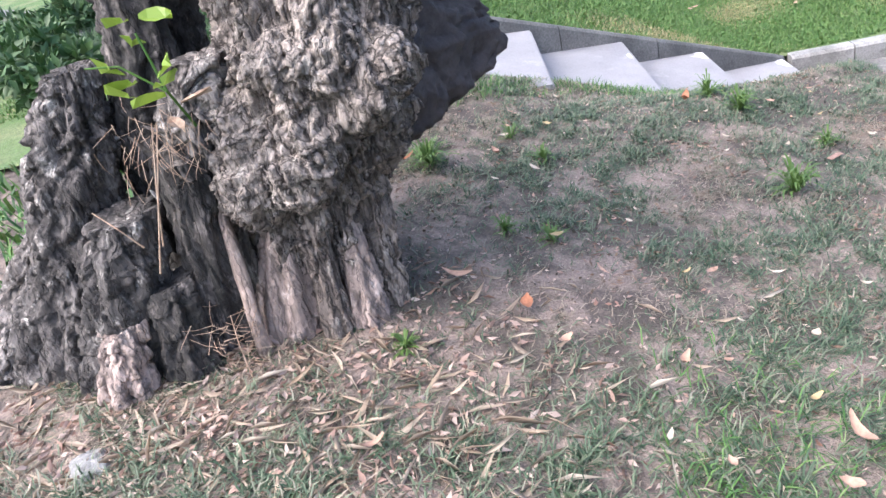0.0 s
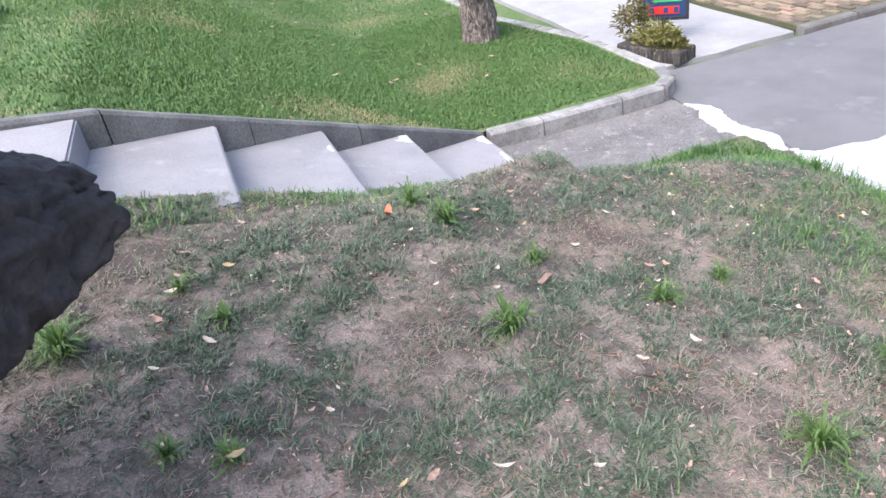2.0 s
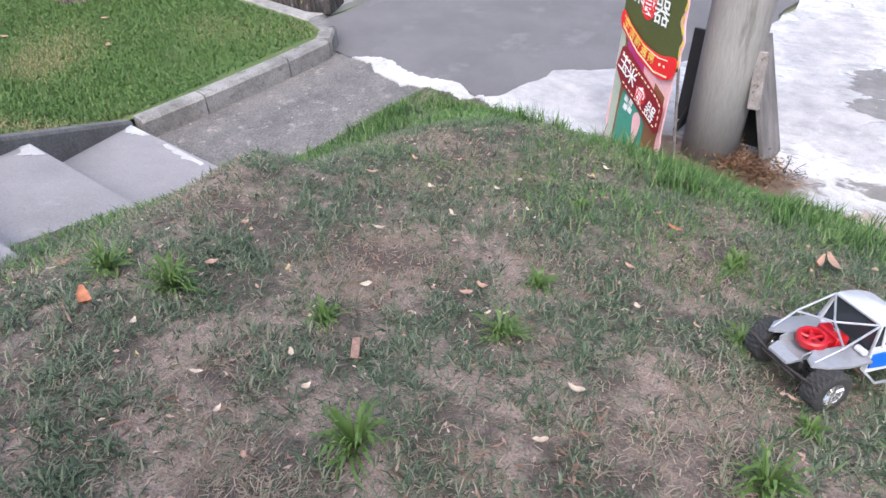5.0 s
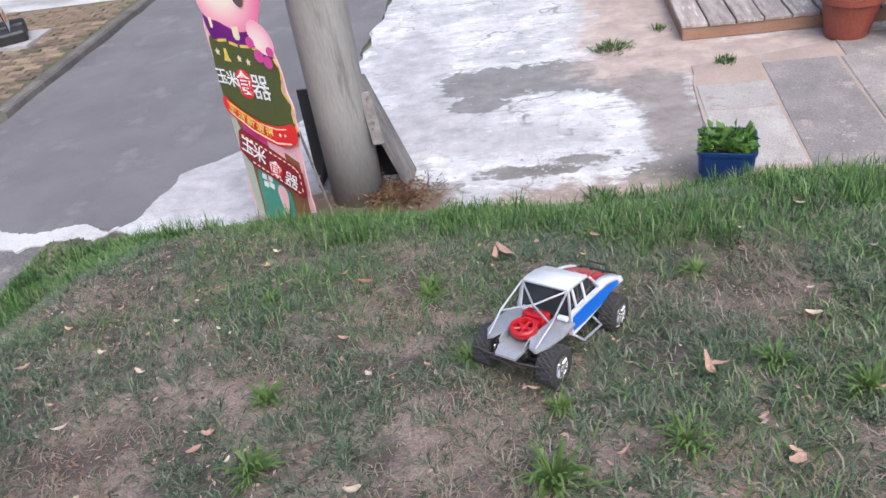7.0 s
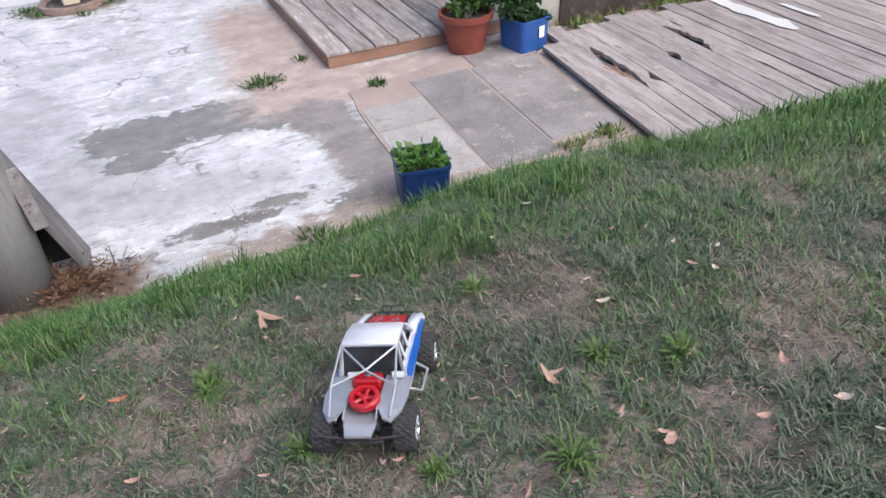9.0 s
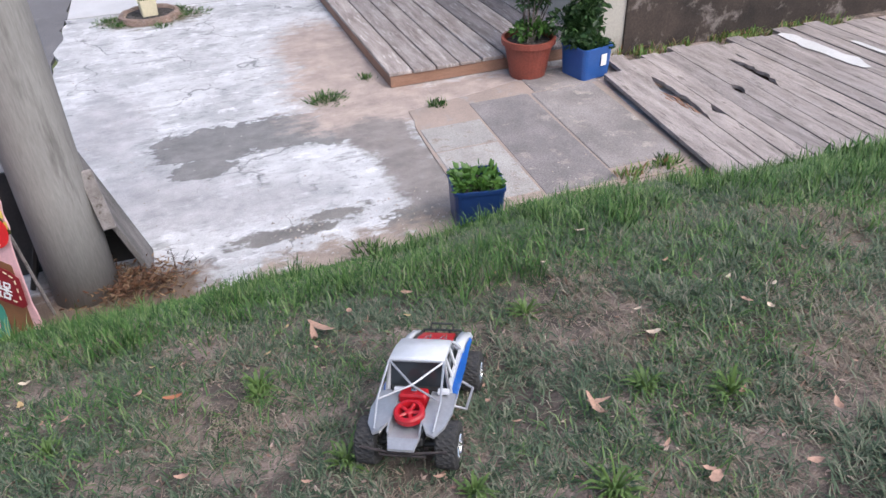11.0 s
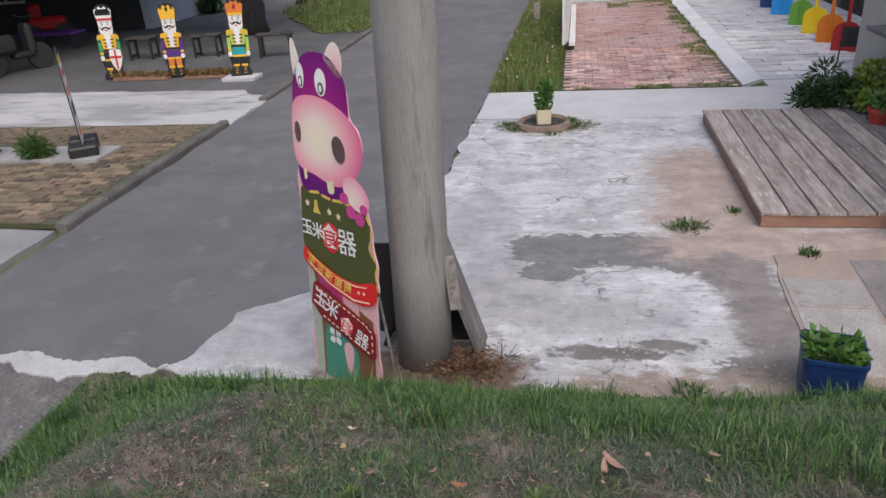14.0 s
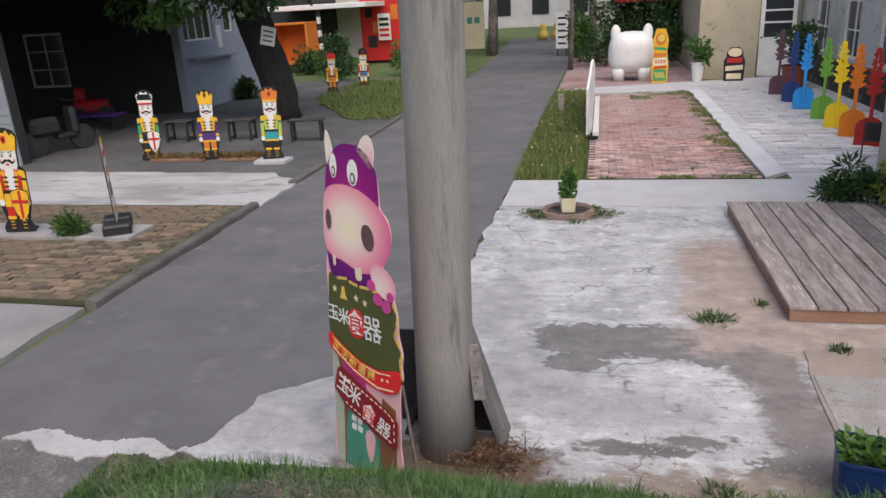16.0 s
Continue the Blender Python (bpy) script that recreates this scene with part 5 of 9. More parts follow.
p = scatter(150000, -2.6, 4.2, 0.8, 3.1, lambda x, y: on_mound(x, y) * rim(x, y))
q = scatter(50000, -2.6, -0.6, -1.6, 2.6, lambda x, y: on_mound(x, y) * rim(x, y) * (x - left_x(y) < 0.7))
p = np.concatenate([p, q])
q = scatter(5200, -2.5, 3.6, 1.2, 3.02, lambda x, y: on_mound(x, y) * rim(x, y) * smooth((speckle(x, y, 3.0, 21.0) - 0.35) * 4))
q = np.repeat(q, G.integers(3, 11, len(q)), axis=0)
q = q + G.normal(0, 0.014, q.shape)
q = q[on_mound(q[:, 0], q[:, 1])]
turf("tall_grass", q, land(q[:, 0], q[:, 1]), lot(q, 0.07, 0.16) * dwindle(q), lot(q, 0.003, 0.0055), lot(q, 0.15, 0.8), LUSH, G, "uneven tufts of tall green grass along the foot of the mound")
turf("long_grass", p, land(p[:, 0], p[:, 1]), lot(p, 0.045, 0.11) * dwindle(p) * (0.5 + 0.55 * speckle(p[:, 0], p[:, 1], 2.0, 2.0)), lot(p, 0.0035, 0.0065), lot(p, 0.3, 0.97), LUSH, G, "dense long green grass along the foot of the mound", lot(p, 0.5, 1.0))
def tussocks(n, blades_each, spread, x0, x1, y0, y1, keep):
    """Points in little tufts: clump centres, each with blades round it."""
    c = scatter(n, x0, x1, y0, y1, keep)
    c = np.repeat(c, G.integers(blades_each // 3, blades_each * 2, len(c)), axis=0)
    c = c + G.normal(0, spread, c.shape) * G.uniform(0.3, 1.0, (len(c), 1))
    return c[on_mound(c[:, 0], c[:, 1])]


def worn_keep(x, y):
    return on_mound(x, y) * (1 - 0.95 * bare(x, y)) * (0.1 + 0.9 * smooth((speckle(x, y, 6.0, 5.0) - 0.32) * 4.5)) * (0.15 + 0.85 * smooth((speckle(x, y, 17.0, 8.0) - 0.36) * 5))


# a tangled mat of trodden blades lying every way, tufts in it, and dry blades between
p = np.concatenate([scatter(760000, -2.5, 2.4, -2.0, 2.6, lambda x, y: (0.1 * on_mound(x, y) + 0.9 * worn_keep(x, y)) * 0.9), scatter(60000, 2.4, 3.6, -2.2, 2.6, lambda x, y: worn_keep(x, y))])
size, lift = lot(p, 0.025, 0.062), lot(p, 0.18, 0.75)
q = tussocks(19000, 11, 0.016, -2.5, 2.8, -2.2, 2.6, lambda x, y: worn_keep(x, y) * 0.9 + 0.04)
p, size, lift = np.concatenate([p, q]), np.concatenate([size, lot(q, 0.025, 0.075)]), np.concatenate([lift, lot(q, 0.5, 1.0)])
size = size * (1 + 0.35 * smooth((p[:, 0] - 0.3) / 1.2))
dry = speckle(p[:, 0], p[:, 1], 2.2, 9.0) + G.normal(0, 0.24, len(p)) > 0.66
turf("short_grass", p[~dry], land(p[:, 0], p[:, 1])[~dry], size[~dry], lot(p, 0.0024, 0.0054)[~dry], lot(p, 0.4, 0.99)[~dry], GREYGREEN, G, "tangled grey-green grass trodden flat on bare soil", lift[~dry])
turf("dry_grass", p[dry], land(p[:, 0], p[:, 1])[dry], size[dry], lot(p, 0.0018, 0.0038)[dry], lot(p, 0.7, 0.995)[dry], STRAWY, G, "dry straw-coloured grass lying on the soil", lift[dry] * 0.7)
p = scatter(85000, -1.6, 3.8, -0.6, 2.4, lambda x, y: on_mound(x, y) * np.maximum(smooth((x - 0.4) / 1.0), 0.8 * smooth((y - 1.1) / 0.6)) * smooth((speckle(x, y, 1.9, 12.0) - 0.33) * 4) * 0.85)
turf("green_grass", p, land(p[:, 0], p[:, 1]), lot(p, 0.035, 0.1), lot(p, 0.0028, 0.005), lot(p, 0.25, 0.95), LUSH, G, "clumps of longer green grass", lot(p, 0.3, 0.9))
p = scatter(150000, -1, 13.5, -11.8, 2.8, lambda x, y: on_mound(x, y) * np.where((x > 3.3) | (y < -2.2), 1.0, 0.0) * (0.5 + 0.5 * speckle(x, y, 1.2, 3.0)))
turf("rough_grass", p, land(p[:, 0], p[:, 1]), lot(p, 0.06, 0.16), lot(p, 0.01, 0.02), lot(p, 0.2, 0.9), LUSH, G, "rough grass behind the mound")
p = scatter(260000, -12, -1.9, -4, 3.1, lambda x, y: (x < lawn_edge_x(y) - 0.06) & (y < lawn_top_y(x) - 0.05) & (G.uniform(size=len(x)) < (0.6 + 0.4 * smooth((speckle(x, y, 0.7, 7.0) - 0.25) * 3)) * (1 - 0.9 * np.exp(-((((x + 4.0) / 0.4) ** 2 + ((y - 2.2) / 0.6) ** 2) ** 2))) * (1 - 0.9 * np.exp(-((((x + 5.35) / 0.3) ** 2 + ((y - 1.95) / 0.3) ** 2) ** 2)))))
q = scatter(170000, -7.5, -2.4, -1.3, 3.1, lambda x, y: (x < lawn_edge_x(y) - 0.06) & (y < lawn_top_y(x) - 0.05) & (G.uniform(size=len(x)) < 0.55 + 0.45 * speckle(x, y, 2.0, 3.0)))
p = np.concatenate([p, q])
dry = speckle(p[:, 0], p[:, 1], 0.9, 7.0) + G.normal(0, 0.14, len(p)) + 0.35 * np.exp(-(((p[:, 0] + 4.1) / 0.5) ** 2 + ((p[:, 1] - 2.2) / 0.7) ** 2)) > 0.84
turf("lawn_grass", p[~dry], lawn_z(p[:, 0], p[:, 1])[~dry], lot(p, 0.02, 0.05)[~dry], lot(p, 0.005, 0.01)[~dry], lot(p, 0.3, 0.95)[~dry], LAWN_BLADE, G, "mown green lawn grass")
turf("dry_lawn_grass", p[dry], lawn_z(p[:, 0], p[:, 1])[dry], lot(p, 0.015, 0.04)[dry], lot(p, 0.005, 0.01)[dry], lot(p, 0.5, 0.98)[dry], LAWN_DRY, G, "yellowed patches of lawn grass")


# the rough corner behind the old tree
p = scatter(120000, -6.5, -1.0, -7.5, -1.75, lambda x, y: smooth((-1.6 - y + (x + 2) * 0.1) / 0.5) * (0.4 + 0.6 * speckle(x, y, 1.5, 4.0)) * (y > 1.05 * x - 0.6))
turf("wild_grass", p, lawn_z(p[:, 0], p[:, 1]), lot(p, 0.08, 0.24), lot(p, 0.008, 0.016), lot(p, 0.2, 0.95), WILD, G, "dark tangled grass behind the old tree")
for x, y, r, h, sd in ((-2.9, -4.0, 0.42, 0.2, 501), (-3.7, -4.5, 0.5, 0.24, 502), (-2.2, -3.5, 0.3, 0.16, 503), (-4.3, -4.3, 0.45, 0.2, 504)):
    bush("shrub", "low dark leafy ground shrub behind the old tree", (x, y, float(lawn_z(x, y)) - 0.02), (r, r * 0.9, h), 900, 0.1, WILD, 0.22, sd, stems=False)
kerb_run("log_edging", [(-10, -9.4), (-7.5, -7.0), (-4.9, -4.6), (-3.6, -4.1)], "dark mossy edging beside a garden path", width=0.22, top=lambda x, y: 1.46, low=1.2, length=0.8, material=MOSSY)
slab("path", [(-11, -9.4), (-4.9, -3.9), (-6.0, -3.2), (-12, -8.0)], 1.345, WALK, None, "pale garden path behind the edging", kind="structure")
rr = random.Random(12)
for k in range(9):
    x = -3.2 - 0.35 * k + rr.uniform(-0.2, 0.2)
    y = x * 0.92 - 0.75 + rr.uniform(-0.15, 0.3)
    rock = thing("stone", "rough grey stone lying in dark grass", "stone", pose(x, y, float(lawn_z(x, y)), 0, 0, rr.uniform(0, 360)), "edging stones")
    bm = bmesh.new()
    bmesh.ops.create_icosphere(bm, subdivisions=3, radius=0.11)
    for v in bm.verts:
        v.co = Vector((v.co.x * 1.4, v.co.y, v.co.z * 0.8)) * (1 + 0.4 * noise.noise(v.co * 9 + Vector((k, 0, 0))))
    part("stone_body", bm, KERB, rock)


def pebbles(name, n, x0, x1, y0, y1, z, size, material, label):
    """Loose chips of stone, each a small uneven wedge."""
    xy = np.stack([G.uniform(x0, x1, n), G.uniform(y0, y1, n)], 1)
    xy = xy[G.uniform(size=n) < speckle(xy[:, 0], xy[:, 1], 4.0, 6.0) ** 2]
    n = len(xy)
    base = np.c_[xy, np.full(n, z)]
    s = size * G.uniform(0.4, 1.3, n)[:, None, None]
    shape = np.array([[-1, -0.7, 0], [1, -0.6, 0], [0.1, 1, 0], [0.1, 0, 0.8]]) + G.normal(0, 0.25, (n, 4, 3)) * np.array([1, 1, 0.3])
    co = (base[:, None] + shape * s).reshape(-1, 3)
    k = np.arange(n)[:, None] * 4
    loops = np.concatenate([k + 0, k + 1, k + 3, k + 1, k + 2, k + 3, k + 2, k + 0, k + 3], 1).ravel()
    return tagged(put(name, fast_mesh(name, co, loops, np.arange(3 * n) * 3, material)), label, "gravel", "", "stuff")


GRIT = blades("stone_chips", [(0.48, 0.45, 0.43), (0.36, 0.33, 0.3), (0.25, 0.22, 0.2), (0.5, 0.4, 0.34)], 0.9)
pebbles("gravel_chips", 1400, 0.3, 3.1, 2.85, 3.5, 0.018, 0.009, GRIT, "loose stone chips along the edge of the grass")
pebbles("gravel_chips", 1600, -1.0, 3.2, 3.3, 7.0, 0.014, 0.006, GRIT, "scattered grit on the concrete yard")
pebbles("gravel_chips", 600, -3.6, -1.7, 1.4, 3.0, 0.0, 0.005, GRIT, "loose grit where path and lane meet")


WEED = blades("weed_leaf", [(0.045, 0.1, 0.024), (0.075, 0.15, 0.034), (0.12, 0.19, 0.05)], 0.5)


# weeds with broad leaves
def weed(x, y, r, n, seed, material=None, label="tuft of broad-leaved weed grass in thin turf"):
    rng = np.random.default_rng(seed)
    base = thing("weed_tuft", label, "weed", pose(x, y, land_at(x, y) - 0.004), "weed tufts")
    bm = bmesh.new()
    root = bm.verts.new((0, 0, 0))
    for k in range(n):
        a, ln, w = rng.uniform(0, 6.28), r * rng.uniform(0.4, 1.25), rng.uniform(0.0016, 0.0036) * (1 + r * 3)
        rise, twist = rng.uniform(0.35, 1.35), rng.uniform(-0.7, 0.7)
        row = []
        for t, h, ww in ((0.3, 0.42, 0.9), (0.62, 0.66, 1.0), (0.85, 0.66, 0.6), (1.0, 0.56, 0.04)):
            d = Vector((math.cos(a + twist * t), math.sin(a + twist * t), 0))
            s = Vector((-d.y, d.x, rng.uniform(-0.2, 0.2)))
            c = d * ln * t * (1.25 - 0.6 * rise) + Vector((0, 0, ln * h * rise))
            row.append((bm.verts.new(c - s * w * ww), bm.verts.new(c + s * w * ww)))
        bm.faces.new((root, row[0][0], row[0][1]))
        for u, v in zip(row, row[1:]):
            bm.faces.new((u[0], v[0], v[1], u[1]))
    part("tuft", bm, material or WEED, base, kind="stuff")


for k, (x, y, r, n) in enumerate(((-0.67, 0.39, 0.09, 60), (-0.26, 0.12, 0.16, 60), (-1.31, 0.12, 0.14, 55), (-1.08, 0.19, 0.15, 60), (-0.27, 0.67, 0.12, 45), (0.47, 0.63, 0.15, 50), (-0.33, 0.95, 0.1, 40), (0.23, 1.13, 0.09, 36), (0.49, 0.89, 0.08, 36), (0.05, 1.54, 0.08, 36), (-0.53, 1.53, 0.08, 30), (-0.45, -1.13, 0.15, 90), (-0.75, -0.82, 0.1, 40), (-0.55, -0.71, 0.1, 40), (0.02, -0.88, 0.09, 36), (0.07, -0.74, 0.09, 36), (0.62, -1.15, 0.07, 40), (0.96, 1.58, 0.1, 40), (1.05, 1.03, 0.09, 40), (1.23, 0.91, 0.1, 40), (0.06, 1.59, 0.1, 40), (0.78, 0.75, 0.11, 40))):
    weed(x, y, r * 0.8, round(n * 1.4), 40 + k)
for k, (x, y, r, n) in enumerate(((0.98, 5.06, 0.1, 70), (1.72, 4.62, 0.05, 30), (1.38, 5.35, 0.04, 20), (-0.62, 7.86, 0.1, 34), (-0.5, 7.66, 0.07, 22), (0.2, 7.8, 0.12, 40), (0.1, 8.02, 0.07, 22), (-0.1, 7.48, 0.06, 16), (2.75, 3.2, 0.08, 30), (0.75, 2.98, 0.08, 30))):
    rngw = np.random.default_rng(90 + k)
    base = thing("weed_tuft", "small tuft of grass growing in the yard", "weed", pose(x, y, 0.012), "yard tufts")
    xy = rngw.normal(size=(n * 4, 2)) * r * 0.6
    me = leaf_mesh("tuft", np.c_[xy, 0 * xy[:, 0]], np.c_[xy * 3 + rngw.normal(size=xy.shape) * 0.1, 0.25 + 0 * xy[:, 0]], rngw.uniform(0.025, 0.06, len(xy)), 0.07, LUSH, rngw)
    put("tuft", me, base, "", "stuff")


# fallen leaves
def fallen(x, y, size, turn, material, label, name="fallen_leaf", shape=0.32, curl=0.25, z=None):
    bm = bmesh.new()
    rows = []
    for t in (0, 0.2, 0.45, 0.7, 0.9, 1.0):
        w = shape * size * math.sin(math.pi * min(1, t * 0.92 + 0.06)) ** 0.8
        h = curl * size * (t - 0.5) ** 2 * 2
        w, w2 = w * (0.75 + 0.5 * noise.noise(Vector((x * 9, y * 9, t * 4)))), w * (0.75 + 0.5 * noise.noise(Vector((x * 9, y * 9, t * 4 + 9))))
        rows.append([bm.verts.new((-w, (t - 0.5) * size, h + curl * w * 0.9)), bm.verts.new((0, (t - 0.5) * size, h)), bm.verts.new((w2, (t - 0.5) * size, h + curl * w2 * 1.1))])
    for a, b in zip(rows, rows[1:]):
        bm.faces.new((a[0], a[1], b[1], b[0]))
        bm.faces.new((a[1], a[2], b[2], b[1]))
    ob = part(name, bm, material, None, smooth=True)
    ob.matrix_basis = tilted(x, y, turn, 0.034) if z is None else pose(x, y, z, 0, 0, turn)
    return tagged(ob, label, "leaf", "fallen leaves")


LEAF_PALE = mat("pale_dead_leaf", (0.5, 0.42, 0.33), (0.42, 0.32, 0.24), scale=20, rough=0.7, bump=0.2, depth=0.001)
LEAF_RUST = mat("rust_dead_leaf", (0.42, 0.16, 0.08), (0.3, 0.12, 0.06), scale=20, rough=0.7, bump=0.2, depth=0.001)
LEAF_TAN = mat("tan_dead_leaf", (0.42, 0.26, 0.19), (0.32, 0.19, 0.135), scale=20, rough=0.7, bump=0.2, depth=0.001)
LEAF_YELLOW = mat("yellow_dead_leaf", (0.42, 0.3, 0.14), (0.36, 0.26, 0.14), scale=20, rough=0.7, bump=0.2, depth=0.001)
KINDS = {"p": (LEAF_PALE, "pale buff dead leaf on thin grass"), "r": (LEAF_RUST, "rust-brown curled dead leaf on bare soil"), "t": (LEAF_TAN, "tan dried leaf lying on thin grass"), "y": (LEAF_YELLOW, "yellowed fallen leaf in the grass")}
rl = random.Random(8)
LEAVES = "0.3 -0.15 .07 p; 0.48 -0.84 .09 r; 0.35 -1.02 .1 t; 0.29 -0.62 .08 t; 0.93 -0.21 .13 t; -0.42 -1.21 .09 r; 0.99 -1.18 .08 t; -0.76 1.06 .06 p; 0.31 1.84 .16 t; 0.27 1.78 .1 t; -0.19 1.62 .07 r; 0.63 0.7 .06 t; -1.13 -0.03 .13 r; -1.47 0.05 .06 r; 0.88 0.99 .12 t; 0.9 1.02 .08 t; 0.96 0.81 .05 t; 1.67 1.25 .04 p; 0.7 -0.5 .07 t"
for row in LEAVES.split(";"):
    x, y, s, kd = row.split()
    fallen(float(x), float(y), float(s) * rl.uniform(0.7, 0.95), rl.uniform(0, 360), *KINDS[kd], shape=rl.uniform(0.13, 0.3), curl=rl.uniform(0.2, 0.7))
for k in range(120):
    x, y = rl.uniform(-1.5, 1.6), rl.uniform(-1.0, 2.0)
    if x > float(left_x(y)) + 0.3:
        fallen(x, y, rl.uniform(0.018, 0.05), rl.uniform(0, 360), *KINDS[rl.choice("pppttty")], shape=rl.uniform(0.2, 0.42), curl=rl.uniform(0.2, 0.7))
for k in range(14):
    x, y = rl.uniform(-9, -4.2), rl.uniform(0.2, 2.5)
    fallen(x, y, rl.uniform(0.05, 0.08), rl.uniform(0, 360), LEAF_TAN, "pale fallen leaf on the lawn", z=float(lawn_z(x, y)) + 0.03)
bark_chip = boxed("wood_chip", (-0.011, 0.011, -0.045, 0.045, 0.0, 0.004), mat("bark_chip", (0.33, 0.2, 0.155), (0.24, 0.14, 0.105), scale=30, rough=0.85, bump=0.3, depth=0.001), None, bevel=0.002)
bark_chip.matrix_basis = tilted(-0.5, 0.35, 42, 0.02)
tagged(bark_chip, "flat reddish chip of bark on the turf", "wood chip")

# leaf litter and crumbs: too many to count
def litter(name, n, sampler, size, material, label, flatness=0.25, wide=0.2):
    xy = sampler(n)
    z = land(xy[:, 0], xy[:, 1]) + 0.006
    d = np.c_[G.normal(size=(len(xy), 2)), G.normal(size=len(xy)) * flatness]
    me = leaf_mesh(name, np.c_[xy, z], d, size * G.uniform(0.5, 1.4, len(xy)), wide, material, G)
    return tagged(put(name, me), label, "leaf litter", "", "stuff")


litter("leaf_litter", 2600, lambda n: np.c_[G.normal(0.9, 0.3, n), G.normal(-1.5, 0.42, n)], 0.026, DEAD, "drift of dry pinkish leaves at the foot of the old tree")
litter("leaf_crumbs", 7500, lambda n: scatter(n, -2.0, 3, -1.2, 2.4, lambda x, y: on_mound(x, y) * 1.0), 0.017, DEAD, "scattered crumbs of dead leaf and petals")
litter("leaf_debris", 10500, lambda n: scatter(n, -2.0, 2.6, -2.0, 2.4, lambda x, y: on_mound(x, y) * smooth((speckle(x, y, 3.1, 15.0) - 0.5) * 5)), 0.034, blades("brown_debris", [(0.22, 0.13, 0.095), (0.3, 0.2, 0.15), (0.14, 0.08, 0.06), (0.38, 0.29, 0.23)], 0.85), "brown leaf shreds and stalks in the thin grass", 0.2, 0.09)
litter("soil_crumbs", 9000, lambda n: scatter(n, -2.0, 2.6, -2.0, 2.4, lambda x, y: on_mound(x, y) * (0.3 + 0.7 * bare(x, y))), 0.011, blades("dark_crumbs", [(0.06, 0.045, 0.035), (0.11, 0.075, 0.055), (0.2, 0.14, 0.1), (0.035, 0.03, 0.025)], 0.9), "dark crumbs of bark and soil on the bare ground", 0.35, 0.3)
litter("dry_straw", 1300, lambda n: np.c_[G.normal(0.95, 0.3, n), G.normal(-1.5, 0.45, n)], 0.08, blades("dry_straw", [(0.46, 0.36, 0.28), (0.36, 0.27, 0.2), (0.55, 0.46, 0.37)]), "thin dry straws among the leaves", 0.1, 0.015)
# ---- the old tree ----
def loft(bm, rings, caps=True):
    rows = [[bm.verts.new(p) for p in r] for r in rings]
    n = len(rows[0])
    for a, b in zip(rows, rows[1:]):
        for k in range(n):
            bm.faces.new((a[k], a[(k + 1) % n], b[(k + 1) % n], b[k]))
    if caps:
        bm.faces.new(rows[0][::-1])
        bm.faces.new(rows[-1])
    bmesh.ops.recalc_face_normals(bm, faces=bm.faces[:])


def ring_at(y, half, z0, z1, inset=0.0):
    return [(-half, y, z0), (half, y, z0), (half - inset, y, z1), (-half + inset, y, z1)]


def plates(p):
    """0 in the cracks between bark plates, 1 on them."""
    e = min(1.0, abs(noise.noise(p)) / 0.14)
    return e * (2 - e)


def bark_step(w, off):
    """Stepped flakes of bark."""
    u = w + Vector((noise.noise(w * 13 - off), noise.noise(w * 13 + off * 2), noise.noise(w * 7 + off))) * 0.03
    return noise.cell(Vector((u.x * 24, u.y * 24, u.z * 9)) + off) + 0.6 * noise.cell(Vector((u.x * 55, u.y * 55, u.z * 24)) - off) - 0.8


def scales(p):
    """0 in the seams between rounded scales of bark, 1 on them."""
    d = noise.voronoi(p)[0]
    return min(1.0, (d[1] - d[0]) / 0.35) ** 0.6


